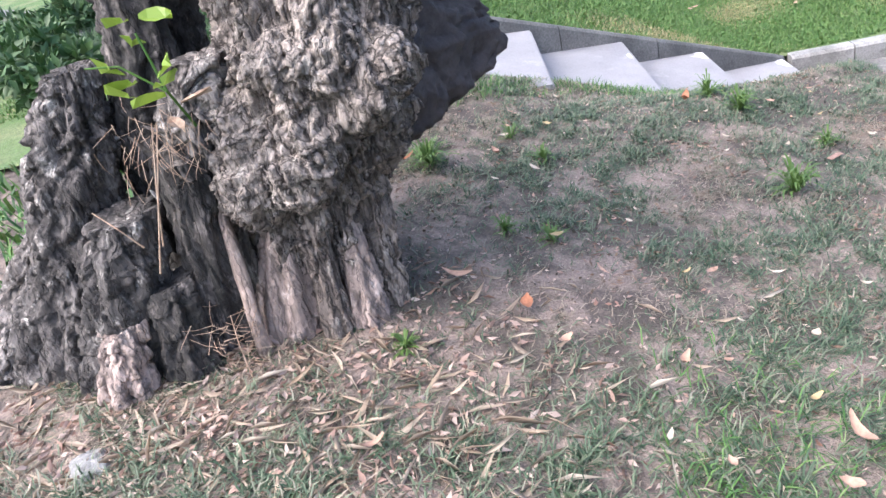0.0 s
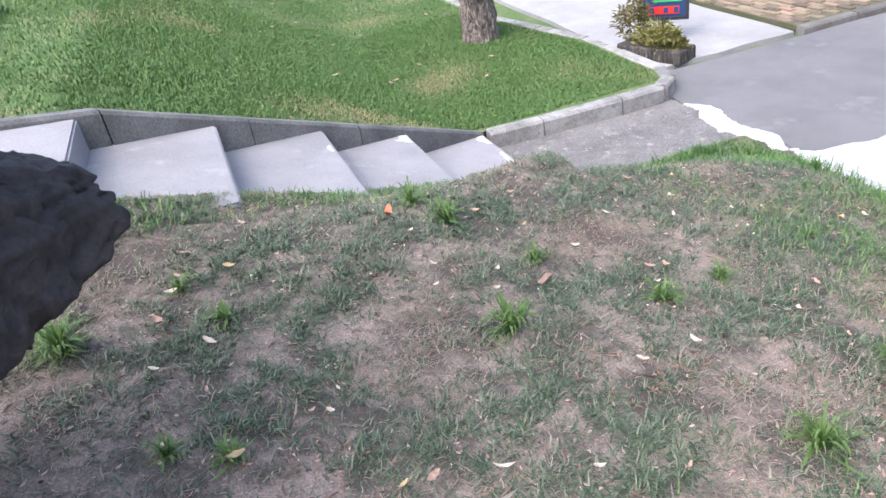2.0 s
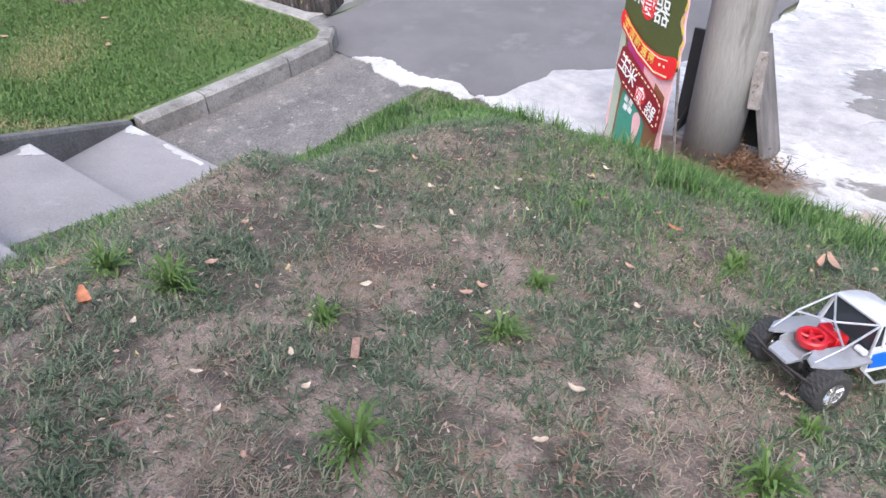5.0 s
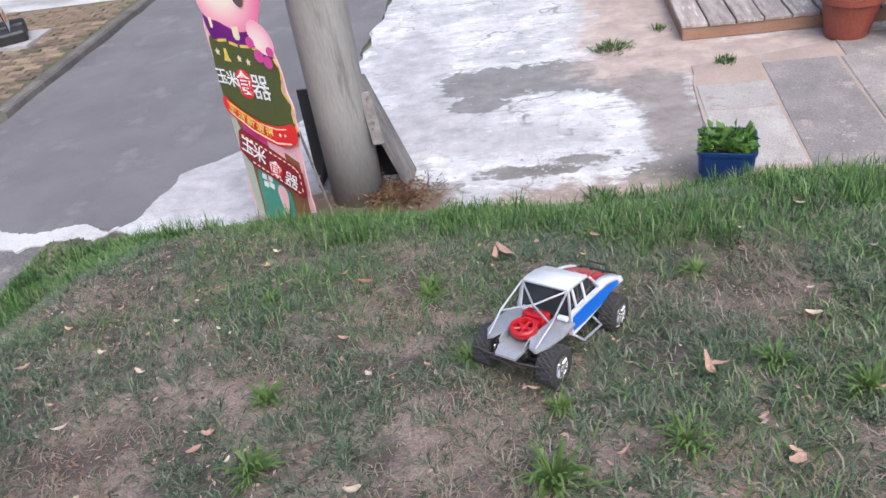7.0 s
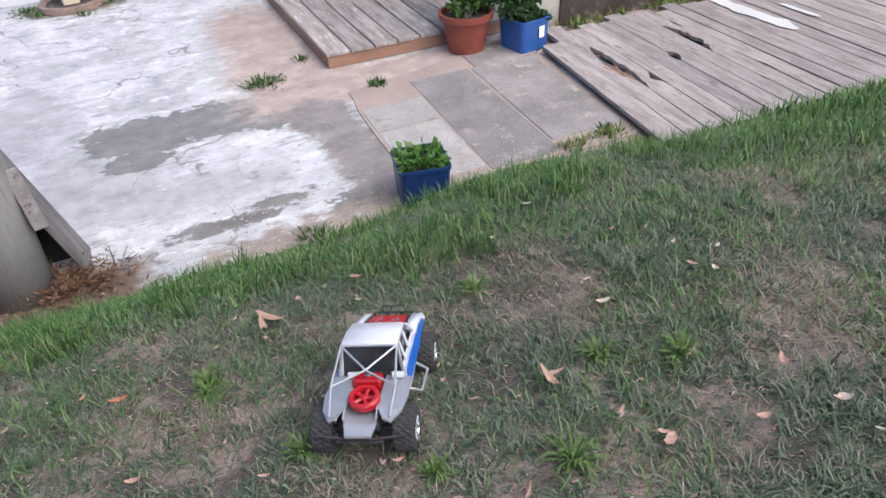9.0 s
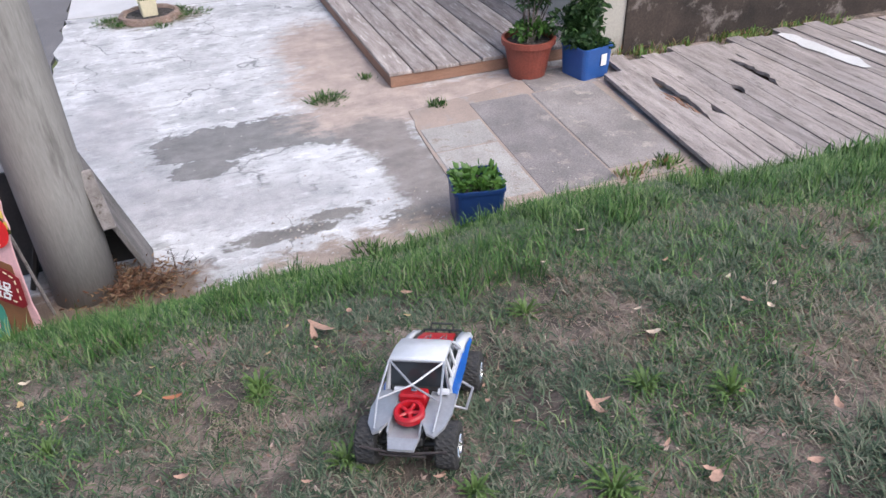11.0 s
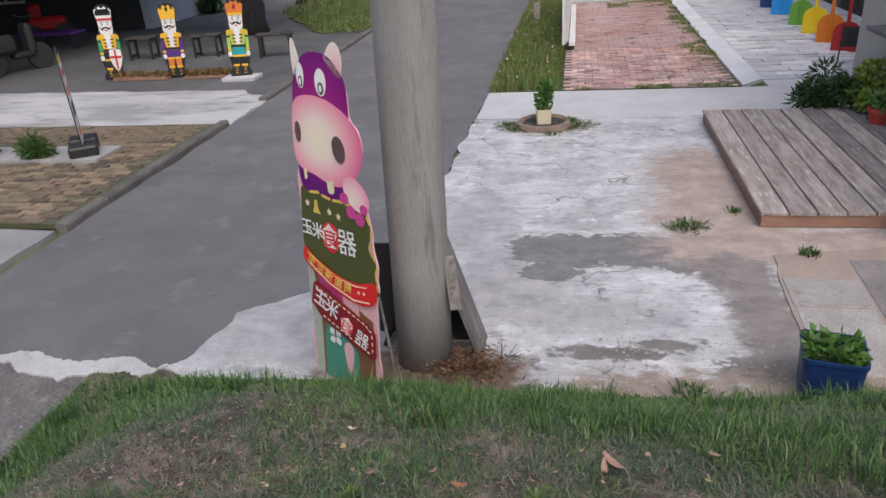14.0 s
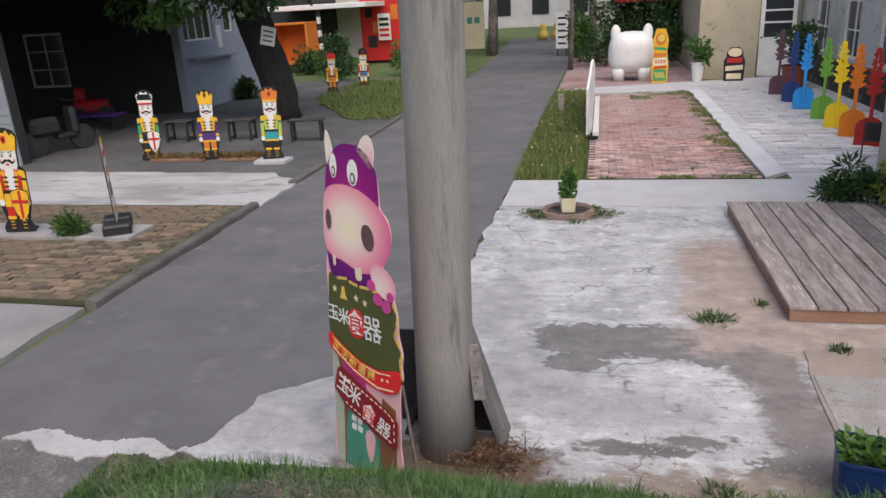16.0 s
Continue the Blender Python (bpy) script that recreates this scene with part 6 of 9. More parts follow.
def stem(path, radii, seed, ridges=5, ridge=0.14, lump=0.12, fine=0.02, seg=120, rows=110, knobs=0.0, burls=(), top=True):
    """A gnarled stem along a path: flutes, lumps and plates of bark; knobs swell in a band. burls: (angle, z, width, size)."""
    path = [Vector(p) for p in path]
    k = len(path) - 1
    verts, faces = [], []
    off = Vector((seed * 7.3, seed * 3.1, seed * 1.7))
    for i in range(rows + 1):
        t = i / rows * k
        a = min(int(t), k - 1)
        f = min(t - a, 1.0)
        p = path[a].lerp(path[a + 1], f * f * (3 - 2 * f) * 0.5 + f * 0.5)
        r = radii[a] + (radii[a + 1] - radii[a]) * f
        for j in range(seg):
            th = 2 * math.pi * j / seg
            d = Vector((math.cos(th), math.sin(th), 0))
            q = p + d * r
            low = noise.noise(q * 2.3 + off)
            band = math.exp(-(((q.z - 1.72) / 0.2) ** 2)) if knobs else 0.0
            w = q + Vector((noise.noise(q * 9 + off), noise.noise(q * 9 - off), 0)) * 0.035
            flute = math.cos((th + 0.4 * noise.noise(q * 1.3 + off * 2)) * ridges + 2.5 * low) ** 2
            fib = plates(Vector((w.x * 12, w.y * 12, w.z * 1.6)) + off)
            fib = 0.65 * fib + 0.35 * plates(Vector((w.x * 30, w.y * 30, w.z * 5)) + off)
            grain = noise.noise(Vector((q.x * 70, q.y * 70, q.z * 14)) + off)
            rr = r * (1 + lump * low * 1.5 - ridge * flute * (1 - 0.8 * band))
            if band > 0.03:
                blk = 0.55 * plates(Vector((w.x * 14, w.y * 14, w.z * 3.2)) + off) + 0.45 * scales(Vector((w.x * 34, w.y * 34, w.z * 13)) + off)
                fib += (0.25 + 0.6 * blk - fib) * min(1, band * 1.4)
            rr += fine * ((fib - 0.7) * 1.6 + 0.3 * grain + 0.35 * noise.noise(q * 38 + off) + 0.45 * bark_step(w, off))
            swell = 0.0
            for ba, bz, bw, bs in burls:
                da = math.atan2(math.sin(th - ba), math.cos(th - ba)) * r
                e = 1 - (da * da + ((w.z + 0.02 * low - bz) * 0.85) ** 2) / (bw * bw)
                if e > 0:
                    swell = max(swell, bs * e ** 0.55)
            rr += swell
            verts.append(p + d * rr)
    for i in range(rows):
        for j in range(seg):
            a, b = i * seg + j, i * seg + (j + 1) % seg
            faces.append((a, b, b + seg, a + seg))
    if top:
        verts.append(path[-1] + Vector((0, 0, -0.02)))
        c = len(verts) - 1
        faces += [(rows * seg + j, rows * seg + (j + 1) % seg, c) for j in range(seg)]
    return verts, faces


rb = random.Random(17)
BURLS = [(-0.4, 1.65, 0.12, 0.085), (0.1, 1.66, 0.11, 0.095), (0.7, 1.79, 0.095, 0.115), (1.0, 1.8, 0.075, 0.07), (-0.8, 1.74, 0.1, 0.07), (0.35, 1.87, 0.08, 0.06)]
BURLS += [(rb.uniform(-1.5, 1.5), rb.uniform(1.56, 1.9), rb.uniform(0.05, 0.085), rb.uniform(0.025, 0.05)) for _ in range(8)]
old_tree = thing("old_tree", "gnarled old tree trunk with burls, rot and cut limbs", "tree", pose(0, 0, 0))
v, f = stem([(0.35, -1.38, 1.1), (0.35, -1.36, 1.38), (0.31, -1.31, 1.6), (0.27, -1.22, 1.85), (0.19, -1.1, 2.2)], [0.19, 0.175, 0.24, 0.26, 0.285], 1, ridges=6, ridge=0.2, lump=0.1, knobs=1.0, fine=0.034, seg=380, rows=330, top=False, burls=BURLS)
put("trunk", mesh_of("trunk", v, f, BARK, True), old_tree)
v, f = stem([(0.2, -1.12, 2.05), (0.14, -1.06, 2.5), (0.1, -1.03, 2.9)], [0.22, 0.3, 0.27], 1, ridges=6, ridge=0.16, fine=0.02, seg=120, rows=80)
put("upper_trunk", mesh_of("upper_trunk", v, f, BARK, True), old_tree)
for path, radii, sd, material, label, fine in (
    ([(0.1, -1.76, 1.1), (0.1, -1.72, 1.6), (0.08, -1.68, 2.0), (0.04, -1.62, 2.6)], [0.19, 0.16, 0.14, 0.1], 2, ROT, "dark decayed second stem", 0.02),
    ([(0.52, -2.02, 1.1), (0.48, -1.95, 1.45), (0.4, -1.84, 1.78), (0.36, -1.79, 1.95)], [0.2, 0.16, 0.12, 0.07], 3, CHARRED, "split dark grey root lobe", 0.022),
    ([(0.53, -1.64, 1.1), (0.53, -1.59, 1.4), (0.53, -1.545, 1.68), (0.53, -1.54, 1.735)], [0.09, 0.075, 0.068, 0.066], 4, ROT, "dark sawn root stump", 0.008),
    ([(0.66, -1.86, 1.15), (0.62, -1.8, 1.38), (0.58, -1.75, 1.56), (0.55, -1.72, 1.64)], [0.125, 0.105, 0.095, 0.088], 5, CHARRED, "low root lobe with a cut top", 0.014),
    ([(0.68, -1.68, 1.15), (0.65, -1.67, 1.28), (0.62, -1.66, 1.42), (0.6, -1.66, 1.47)], [0.085, 0.08, 0.075, 0.066], 6, ROT, "low dark root lobe", 0.012),
    ([(0.76, -1.81, 1.15), (0.73, -1.8, 1.27), (0.7, -1.78, 1.38), (0.68, -1.77, 1.42)], [0.07, 0.062, 0.055, 0.05], 13, ROOT, "pale splintered root", 0.012),
    ([(0.5, -1.46, 1.1), (0.49, -1.44, 1.25), (0.46, -1.41, 1.46), (0.43, -1.39, 1.62)], [0.112, 0.098, 0.07, 0.03], 7, ROOT, "smooth pinkish fluted root", 0.006),
    ([(0.55, -1.33, 1.1), (0.53, -1.325, 1.24), (0.49, -1.32, 1.42), (0.46, -1.32, 1.6)], [0.042, 0.034, 0.026, 0.016], 8, BARK, "narrow fluted root", 0.005),
    ([(0.5, -1.255, 1.1), (0.48, -1.25, 1.24), (0.44, -1.245, 1.42), (0.4, -1.25, 1.6)], [0.065, 0.05, 0.035, 0.02], 14, ROOT, "smooth fluted root", 0.007),
    ([(0.4, -1.2, 1.1), (0.39, -1.19, 1.3), (0.36, -1.18, 1.5), (0.33, -1.18, 1.66)], [0.05, 0.045, 0.05, 0.04], 15, BARK, "fluted root", 0.012),
    ([(0.58, -2.33, 1.1), (0.54, -2.2, 1.25), (0.5, -2.07, 1.46), (0.45, -1.99, 1.6)], [0.15, 0.14, 0.11, 0.06], 9, GREY_ROT, "outer root lobe", 0.018),
    ([(0.22, -1.73, 1.4), (0.27, -1.69, 1.7), (0.27, -1.66, 1.92), (0.22, -1.62, 2.25)], [0.12, 0.11, 0.09, 0.06], 10, ROT, "dark hollow stem", 0.015),
    ([(0.42, -1.56, 1.3), (0.45, -1.53, 1.6), (0.44, -1.5, 1.8), (0.4, -1.46, 1.92)], [0.1, 0.1, 0.09, 0.05], 11, GREY_ROT, "knotted lobe under the sprout", 0.02),
):
    v, f = stem(path, radii, sd, ridges=4, ridge=0.16, lump=0.3, fine=fine * 1.25, seg=130, rows=110)
    put("root_lobe", mesh_of("root_lobe", v, f, material, True), old_tree, label)
bm = bmesh.new()
tube(bm, [(0.5, -1.49, 1.66), (0.54, -1.5, 1.56), (0.575, -1.5, 1.43), (0.6, -1.5, 1.33), (0.63, -1.49, 1.2)], 0.011, 8, 0.02)
for v in bm.verts:
    v.co += Vector((noise.noise(v.co * 40), noise.noise(v.co * 40 + Vector((4, 0, 0))), 0)) * 0.012
part("bark_lip", bm, ROOT, old_tree, "pale raised lip of healed bark", smooth=True)
bm = bmesh.new()
STUB = [[(0.22, -1.12, 1.52), (0.34, -1.05, 1.6), (0.36, -1.05, 1.8), (0.26, -1.08, 2.0), (0.08, -1.2, 2.0), (0.05, -1.2, 1.6)], [(0.1, -0.99, 1.55), (0.2, -0.955, 1.6), (0.19, -0.95, 1.78), (0.12, -0.98, 1.94), (-0.05, -1.07, 1.92), (-0.06, -1.05, 1.62)], [(-0.09, -0.81, 1.64), (-0.05, -0.79, 1.655), (-0.07, -0.785, 1.7), (-0.1, -0.81, 1.77), (-0.2, -0.92, 1.8), (-0.19, -0.92, 1.67)]]
loft(bm, STUB)
bmesh.ops.subdivide_edges(bm, edges=bm.edges[:], cuts=15, use_grid_fill=True)
bm.normal_update()
for v in bm.verts:
    c = v.co.copy()
    v.co += Vector((noise.noise(c * 13), noise.noise(c * 13 + Vector((3, 0, 0))), noise.noise(c * 9) * 0.6)) * 0.03
    v.co += v.normal * 0.02 * (plates(Vector((c.x * 30, c.y * 12, c.z * 9))) - 0.7) + v.normal * 0.012 * noise.noise(c * 45)
part("limb_stub", bm, CHAR, old_tree, "blackened sawn limb stub", smooth=True)
bm = bmesh.new()
rs = random.Random(31)
for _ in range(110):
    if rs.random() < 0.55:
        c = Vector((0.6 + rs.gauss(0, 0.03), -1.53 + rs.gauss(0, 0.05), rs.uniform(1.74, 1.88)))
        d = Vector((rs.gauss(0.2, 0.3), rs.gauss(0, 0.5), rs.gauss(-0.6, 0.4))).normalized() * rs.uniform(0.03, 0.09)
    else:
        c = Vector((0.67 + rs.gauss(0, 0.03), -1.53 + rs.gauss(0, 0.03), rs.uniform(1.24, 1.4)))
        d = Vector((rs.gauss(0, 0.4), rs.gauss(0, 0.6), rs.gauss(0, 0.5))).normalized() * rs.uniform(0.03, 0.1)
    tube(bm, [c, c + d * 0.5 + Vector((0.008, 0, 0)), c + d], 0.0009, 4, 0.0004)
STRAW = mat("straw", (0.42, 0.31, 0.23), (0.25, 0.15, 0.1), scale=30, rough=0.8, bump=0.1)
part("straw_tangle", bm, STRAW, old_tree, "tangle of dry straw caught in the bark", kind="stuff")
for p, r in (([(0.7, -1.61, 1.54), (0.705, -1.54, 1.7), (0.68, -1.48, 1.86)], 0.0022), ([(0.68, -1.63, 1.6), (0.69, -1.66, 1.66), (0.67, -1.71, 1.7)], 0.002), ([(0.69, -1.58, 1.6), (0.69, -1.54, 1.72), (0.66, -1.5, 1.86)], 0.002), ([(0.73, -1.5, 1.22), (0.72, -1.5, 1.33), (0.7, -1.5, 1.4)], 0.002)):
    bm = bmesh.new()
    tube(bm, p, r, 6, r * 0.6)
    part("twig", bm, STRAW, old_tree, "dry pale twig")
for x, y, z, yaw, tilt, s in ((0.62, -1.585, 1.83, 60, -60, 0.07), (0.6, -1.56, 1.84, 10, -30, 0.06), (0.66, -1.57, 1.72, 0, -70, 0.03), (0.58, -1.5, 1.84, -50, -10, 0.08), (0.56, -1.47, 1.86, 20, 10, 0.07)):
    bm = bmesh.new()
    row = []
    for t in (0, 0.3, 0.65, 1):
        w = 0.2 * s * math.sin(math.pi * min(0.97, t * 0.9 + 0.06))
        row.append([bm.verts.new((-w, t * s, 0.004)), bm.verts.new((0, t * s, -0.1 * s * t)), bm.verts.new((w, t * s, 0.004))])
    for a, b in zip(row, row[1:]):
        bm.faces.new((a[0], a[1], b[1], b[0]))
        bm.faces.new((a[1], a[2], b[2], b[1]))
    chip = part("bark_flake", bm, STRAW if x < 0.6 else GREY_ROT, old_tree, "loose flake of bark")
    chip.matrix_basis = pose(x, y, z, tilt, 0, yaw)
sprout = thing("sapling_sprout", "light green sprout growing from the old trunk", "plant", pose(0.6, -1.47, 1.9))
sprout.scale = (1.25, 1.25, 1.25)
bm = bmesh.new()
tube(bm, [(-0.05, 0.0, -0.08), (0.0, 0, 0.0), (0.0, -0.01, 0.1)], 0.003, 6, 0.002)
tube(bm, [(0.0, 0, 0.0), (0.02, -0.05, 0.06), (0.03, -0.1, 0.07)], 0.002, 6, 0.0015)
part("stalk", bm, LEAF, sprout)
rs = random.Random(4)
for x, y, z, yaw, s in ((0.01, 0.01, 0.12, 10, 0.05), (0.0, -0.02, 0.12, 150, 0.05), (0.0, -0.02, 0.09, 110, 0.05), (0.02, 0.02, 0.04, -40, 0.055), (0.02, 0.03, 0.02, -80, 0.06), (0.03, 0.01, 0.0, -150, 0.055), (0.02, -0.04, 0.03, 150, 0.06), (0.03, -0.06, 0.06, 120, 0.07), (0.03, -0.05, 0.01, 160, 0.06)):
    bm = bmesh.new()
    row = []
    for t in (0, 0.25, 0.55, 0.8, 1):
        w = 0.42 * s * math.sin(math.pi * min(0.97, t * 0.9 + 0.06)) ** 0.8
        row.append([bm.verts.new((-w, t * s, 0.006)), bm.verts.new((0, t * s, -0.1 * s * t)), bm.verts.new((w, t * s, 0.006))])
    for a, b in zip(row, row[1:]):
        bm.faces.new((a[0], a[1], b[1], b[0]))
        bm.faces.new((a[1], a[2], b[2], b[1]))
    lf = part("leaf", bm, YELLOW_LEAF, sprout)
    lf.matrix_basis = pose(x, y, z, rs.uniform(-20, 25), 35 + rs.uniform(-15, 15), yaw)
for k in range(3):
    a = k * 2.1 + 0.4
    s = Vector((0.1, -1.08, 2.8))
    e = s + Vector((math.cos(a) * 0.35, math.sin(a) * 0.35, 0.4))
    limbs = bmesh.new()
    tube(limbs, [s - Vector((0, 0, 0.3)), s.lerp(e, 0.5) + Vector((0, 0, 0.1)), e], 0.12, 10, 0.08)
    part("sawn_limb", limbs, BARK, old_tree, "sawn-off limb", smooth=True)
stone = thing("stone", "grey flat stone half buried among leaves at the tree", "stone", tilted(0.98, -1.8, 30, -0.008))
bm = bmesh.new()
bmesh.ops.create_icosphere(bm, subdivisions=4, radius=0.05)
for v in bm.verts:
    v.co = Vector((v.co.x * 1.3, v.co.y, max(-0.02, v.co.z * 0.55))) * (1 + 0.35 * noise.noise(v.co * 18) + 0.12 * noise.noise(v.co * 60))
part("stone_body", bm, KERB, stone, smooth=False)

# ---- the model truck ----
SILVER = mat("silver_plastic", (0.43, 0.435, 0.46), (0.34, 0.345, 0.37), scale=8, rough=0.3, bump=0.05, depth=0.0005, metal=0.4, grain=0.06)
TRUCK_WHITE = paint("truck_white", (0.6, 0.615, 0.65), 0.25, 0.04)
TRUCK_BLUE = paint("truck_blue", (0.012, 0.13, 0.55), 0.3, 0.04)
TRUCK_RED = paint("truck_red", (0.42, 0.009, 0.016), 0.35, 0.06)
CHROME = mat("chrome_rim", (0.7, 0.7, 0.7), (0.6, 0.6, 0.6), rough=0.22, bump=0.05, depth=0.0005, metal=0.9, grain=0.04)
truck = thing("toy_truck", "silver, white and blue radio-controlled toy truck with black tyres", "toy truck", tilted(0.475, 1.21, -31.0, 0.0))
truck.scale = (1.17, 1.1, 1.1)


def truck_loft(name, rings, material, parent, label="", bevel=0.0, smooth=False):
    bm = bmesh.new()
    loft(bm, rings)
    if bevel:
        bmesh.ops.bevel(bm, geom=bm.edges[:], offset=bevel, segments=2, affect="EDGES")
    return part(name, bm, material, parent, label, smooth)


def truck_bars(name, bars, r, material, parent, label=""):
    bm = bmesh.new()
    for b in bars:
        tube(bm, b, r, 7)
    return part(name, bm, material, parent, label)


truck_loft("roof", [ring_at(0.085, 0.06, 0.186, 0.19, 0.003), ring_at(0.07, 0.064, 0.194, 0.201, 0.005), ring_at(0.02, 0.067, 0.199, 0.209, 0.006), ring_at(-0.03, 0.067, 0.198, 0.208, 0.006), ring_at(-0.042, 0.066, 0.196, 0.203, 0.005)], TRUCK_WHITE, truck, "glossy white roof panel", 0.002, True)
truck_loft("window", [ring_at(0.118, 0.066, 0.1, 0.146, 0.004), ring_at(0.078, 0.07, 0.1, 0.19, 0.012), ring_at(-0.03, 0.07, 0.1, 0.196, 0.01), ring_at(-0.038, 0.07, 0.1, 0.194, 0.01)], GLASS, truck, "dark tinted windows")
for side in (-1, 1):
    dr = truck_loft("door", [[(side * 0.082, y, z0), (side * 0.07, y, z0), (side * 0.068, y, z1), (side * 0.076, y, z1)] for y, z0, z1 in ((-0.045, 0.08, 0.14), (0.02, 0.086, 0.148), (0.11, 0.1, 0.152), (0.16, 0.118, 0.15), (0.245, 0.122, 0.134))], TRUCK_WHITE, truck, "white side panel with a blue flash")
    truck_loft("stripe", [[(side * 0.0838, y, z0), (side * 0.081, y, z0), (side * 0.078, y, z1), (side * 0.0805, y, z1)] for y, z0, z1 in ((-0.042, 0.094, 0.13), (0.02, 0.096, 0.138), (0.11, 0.104, 0.143), (0.16, 0.12, 0.143), (0.215, 0.124, 0.134))], TRUCK_BLUE, dr, "blue flash")
    for a, b in (((0.118, 0.15), (0.08, 0.19)), ((0.035, 0.146), (0.03, 0.199)), ((-0.04, 0.085), (-0.038, 0.199)), ((-0.015, 0.146), (-0.02, 0.199))):
        truck_bars("pillar", [[(side * 0.074, a[0], a[1]), (side * 0.063, b[0], b[1])]], 0.0036, TRUCK_WHITE, truck)
    truck_bars("side_step", [[(side * 0.078, -0.04, 0.08), (side * 0.106, -0.034, 0.07), (side * 0.108, 0.055, 0.074), (side * 0.08, 0.065, 0.086)]], 0.0034, SILVER, truck, "bent silver side bar")
    truck_loft("front_wing", [[(side * 0.08, y, z - 0.012), (side * 0.058, y, z - 0.004), (side * 0.056, y, z + 0.006), (side * 0.077, y, z)] for y, z in ((0.112, 0.154), (0.15, 0.156), (0.19, 0.149), (0.235, 0.135), (0.25, 0.124))], TRUCK_WHITE, truck, "", 0.0, True)
    truck_loft("rear_wing", [[(side * xo, y, z - 0.012), (side * xi, y, z - 0.004), (side * xi, y, z + 0.002), (side * xo, y, z - 0.006)] for y, xi, xo, z in ((-0.046, 0.034, 0.088, 0.124), (-0.12, 0.036, 0.092, 0.122), (-0.175, 0.036, 0.084, 0.118), (-0.205, 0.05, 0.066, 0.112))], SILVER, truck, "silver angled rear panel")
    truck_loft("bed_side", [[(side * 0.034, y, 0.094), (side * 0.03, y, 0.094), (side * 0.033, y, z), (side * 0.037, y, z)] for y, z in ((-0.046, 0.124), (-0.175, 0.12), (-0.2, 0.108))], SILVER, truck, "silver bed side")
    truck_bars("roll_cage", [[(side * 0.063, -0.042, 0.2), (side * 0.07, -0.135, 0.152), (side * 0.064, -0.2, 0.113)], [(side * 0.063, -0.042, 0.2), (0, -0.098, 0.168), (side * -0.069, -0.135, 0.15)], [(side * 0.063, -0.042, 0.2), (side * 0.074, -0.046, 0.125)]], 0.0027, SILVER, truck, "thin silver cage tubes")
truck_bars("cage_bar", [[(-0.063, -0.042, 0.2), (0.063, -0.042, 0.2)]], 0.0027, SILVER, truck)
truck_loft("tailgate_tongue", [ring_at(-0.05, 0.034, 0.088, 0.096), ring_at(-0.17, 0.036, 0.09, 0.098), ring_at(-0.205, 0.034, 0.09, 0.097), ring_at(-0.232, 0.028, 0.08, 0.086)], SILVER, truck, "silver bed floor")
hood = truck_loft("bonnet", [ring_at(0.11, 0.06, 0.12, 0.152), ring_at(0.17, 0.058, 0.118, 0.15), ring_at(0.235, 0.054, 0.11, 0.134)], BLACK, truck, "black bonnet with a red panel")
truck_loft("bonnet_panel", [ring_at(0.118, 0.046, 0.148, 0.157), ring_at(0.17, 0.046, 0.146, 0.155), ring_at(0.218, 0.042, 0.134, 0.143)], TRUCK_RED, hood, "red panel", 0.002)
truck_bars("bonnet_clip", [[(x - 0.01, 0.14, 0.158), (x, 0.165, 0.16), (x + 0.01, 0.155, 0.159), (x + 0.005, 0.185, 0.155)] for x in (-0.02, 0.02)], 0.0014, CHROME, hood)
truck_bars("front_bumper", [[(-0.056, 0.238, z - 0.004), (-0.05, 0.256, z), (0.05, 0.256, z), (0.056, 0.238, z - 0.004)] for z in (0.132, 0.116, 0.1)] + [[(x, 0.256, 0.134), (x, 0.256, 0.096)] for x in (-0.05, -0.018, 0.018, 0.05)] + [[(-0.03, 0.25, 0.132), (-0.028, 0.256, 0.152), (0.028, 0.256, 0.152), (0.03, 0.25, 0.132)]], 0.003, BLACK, truck, "black tubular bumper")
for x in (-0.03, 0.0, 0.03):
    bm = bmesh.new()
    lathe(bm, [(0.004, 0), (0.009, 0.004), (0.009, 0.012)], 14, pose(x, 0.236, 0.118, -90, 0, 0))
    part("headlight", bm, CHROME, truck)
truck_loft("rear_window_shelf", [ring_at(-0.036, 0.062, 0.1, 0.13), ring_at(-0.052, 0.06, 0.1, 0.128)], BLACK, truck, "black rear bulkhead")
for x in (-0.05, 0.05):
    bm = bmesh.new()
    lathe(bm, [(0.008, 0), (0.008, 0.024), (0.005, 0.026)], 12, pose(x, -0.062, 0.132, 0, 90, 0))
    part("damper_cap", bm, TRUCK_WHITE, truck, "white cylinder")
bm = bmesh.new()
box(bm, -0.034, 0.03, -0.1, -0.062, 0.096, 0.142, 0.005)
eng = part("engine_cover", bm, TRUCK_RED, truck, "red moulded engine cover")
bm = bmesh.new()
box(bm, -0.016, 0.022, -0.12, -0.097, 0.096, 0.132, 0.006)
part("scoop", bm, TRUCK_RED, eng)
bm = bmesh.new()
lathe(bm, [(0.006, 0), (0.008, 0.005), (0.005, 0.006)], 10, pose(0, -0.08, 0.141))
part("cap", bm, CHROME, eng)
SP = pose(0.004, -0.152, 0.128, 16, 0, 0)
bm = bmesh.new()
lathe(bm, [(0.029, -0.011), (0.034, -0.007), (0.034, 0.007), (0.03, 0.011), (0.024, 0.011), (0.022, 0.002), (0.022, -0.011), (0.029, -0.011)], 32, SP, cap=False)
spare = part("spare_wheel", bm, TRUCK_RED, truck, "red spare wheel")
bm = bmesh.new()
for k in range(5):
    a = 2 * math.pi * k / 5
    tube(bm, [(0.004 * math.cos(a), 0.004 * math.sin(a), 0.002), (0.024 * math.cos(a), 0.024 * math.sin(a), 0.004)], 0.0045, 6)
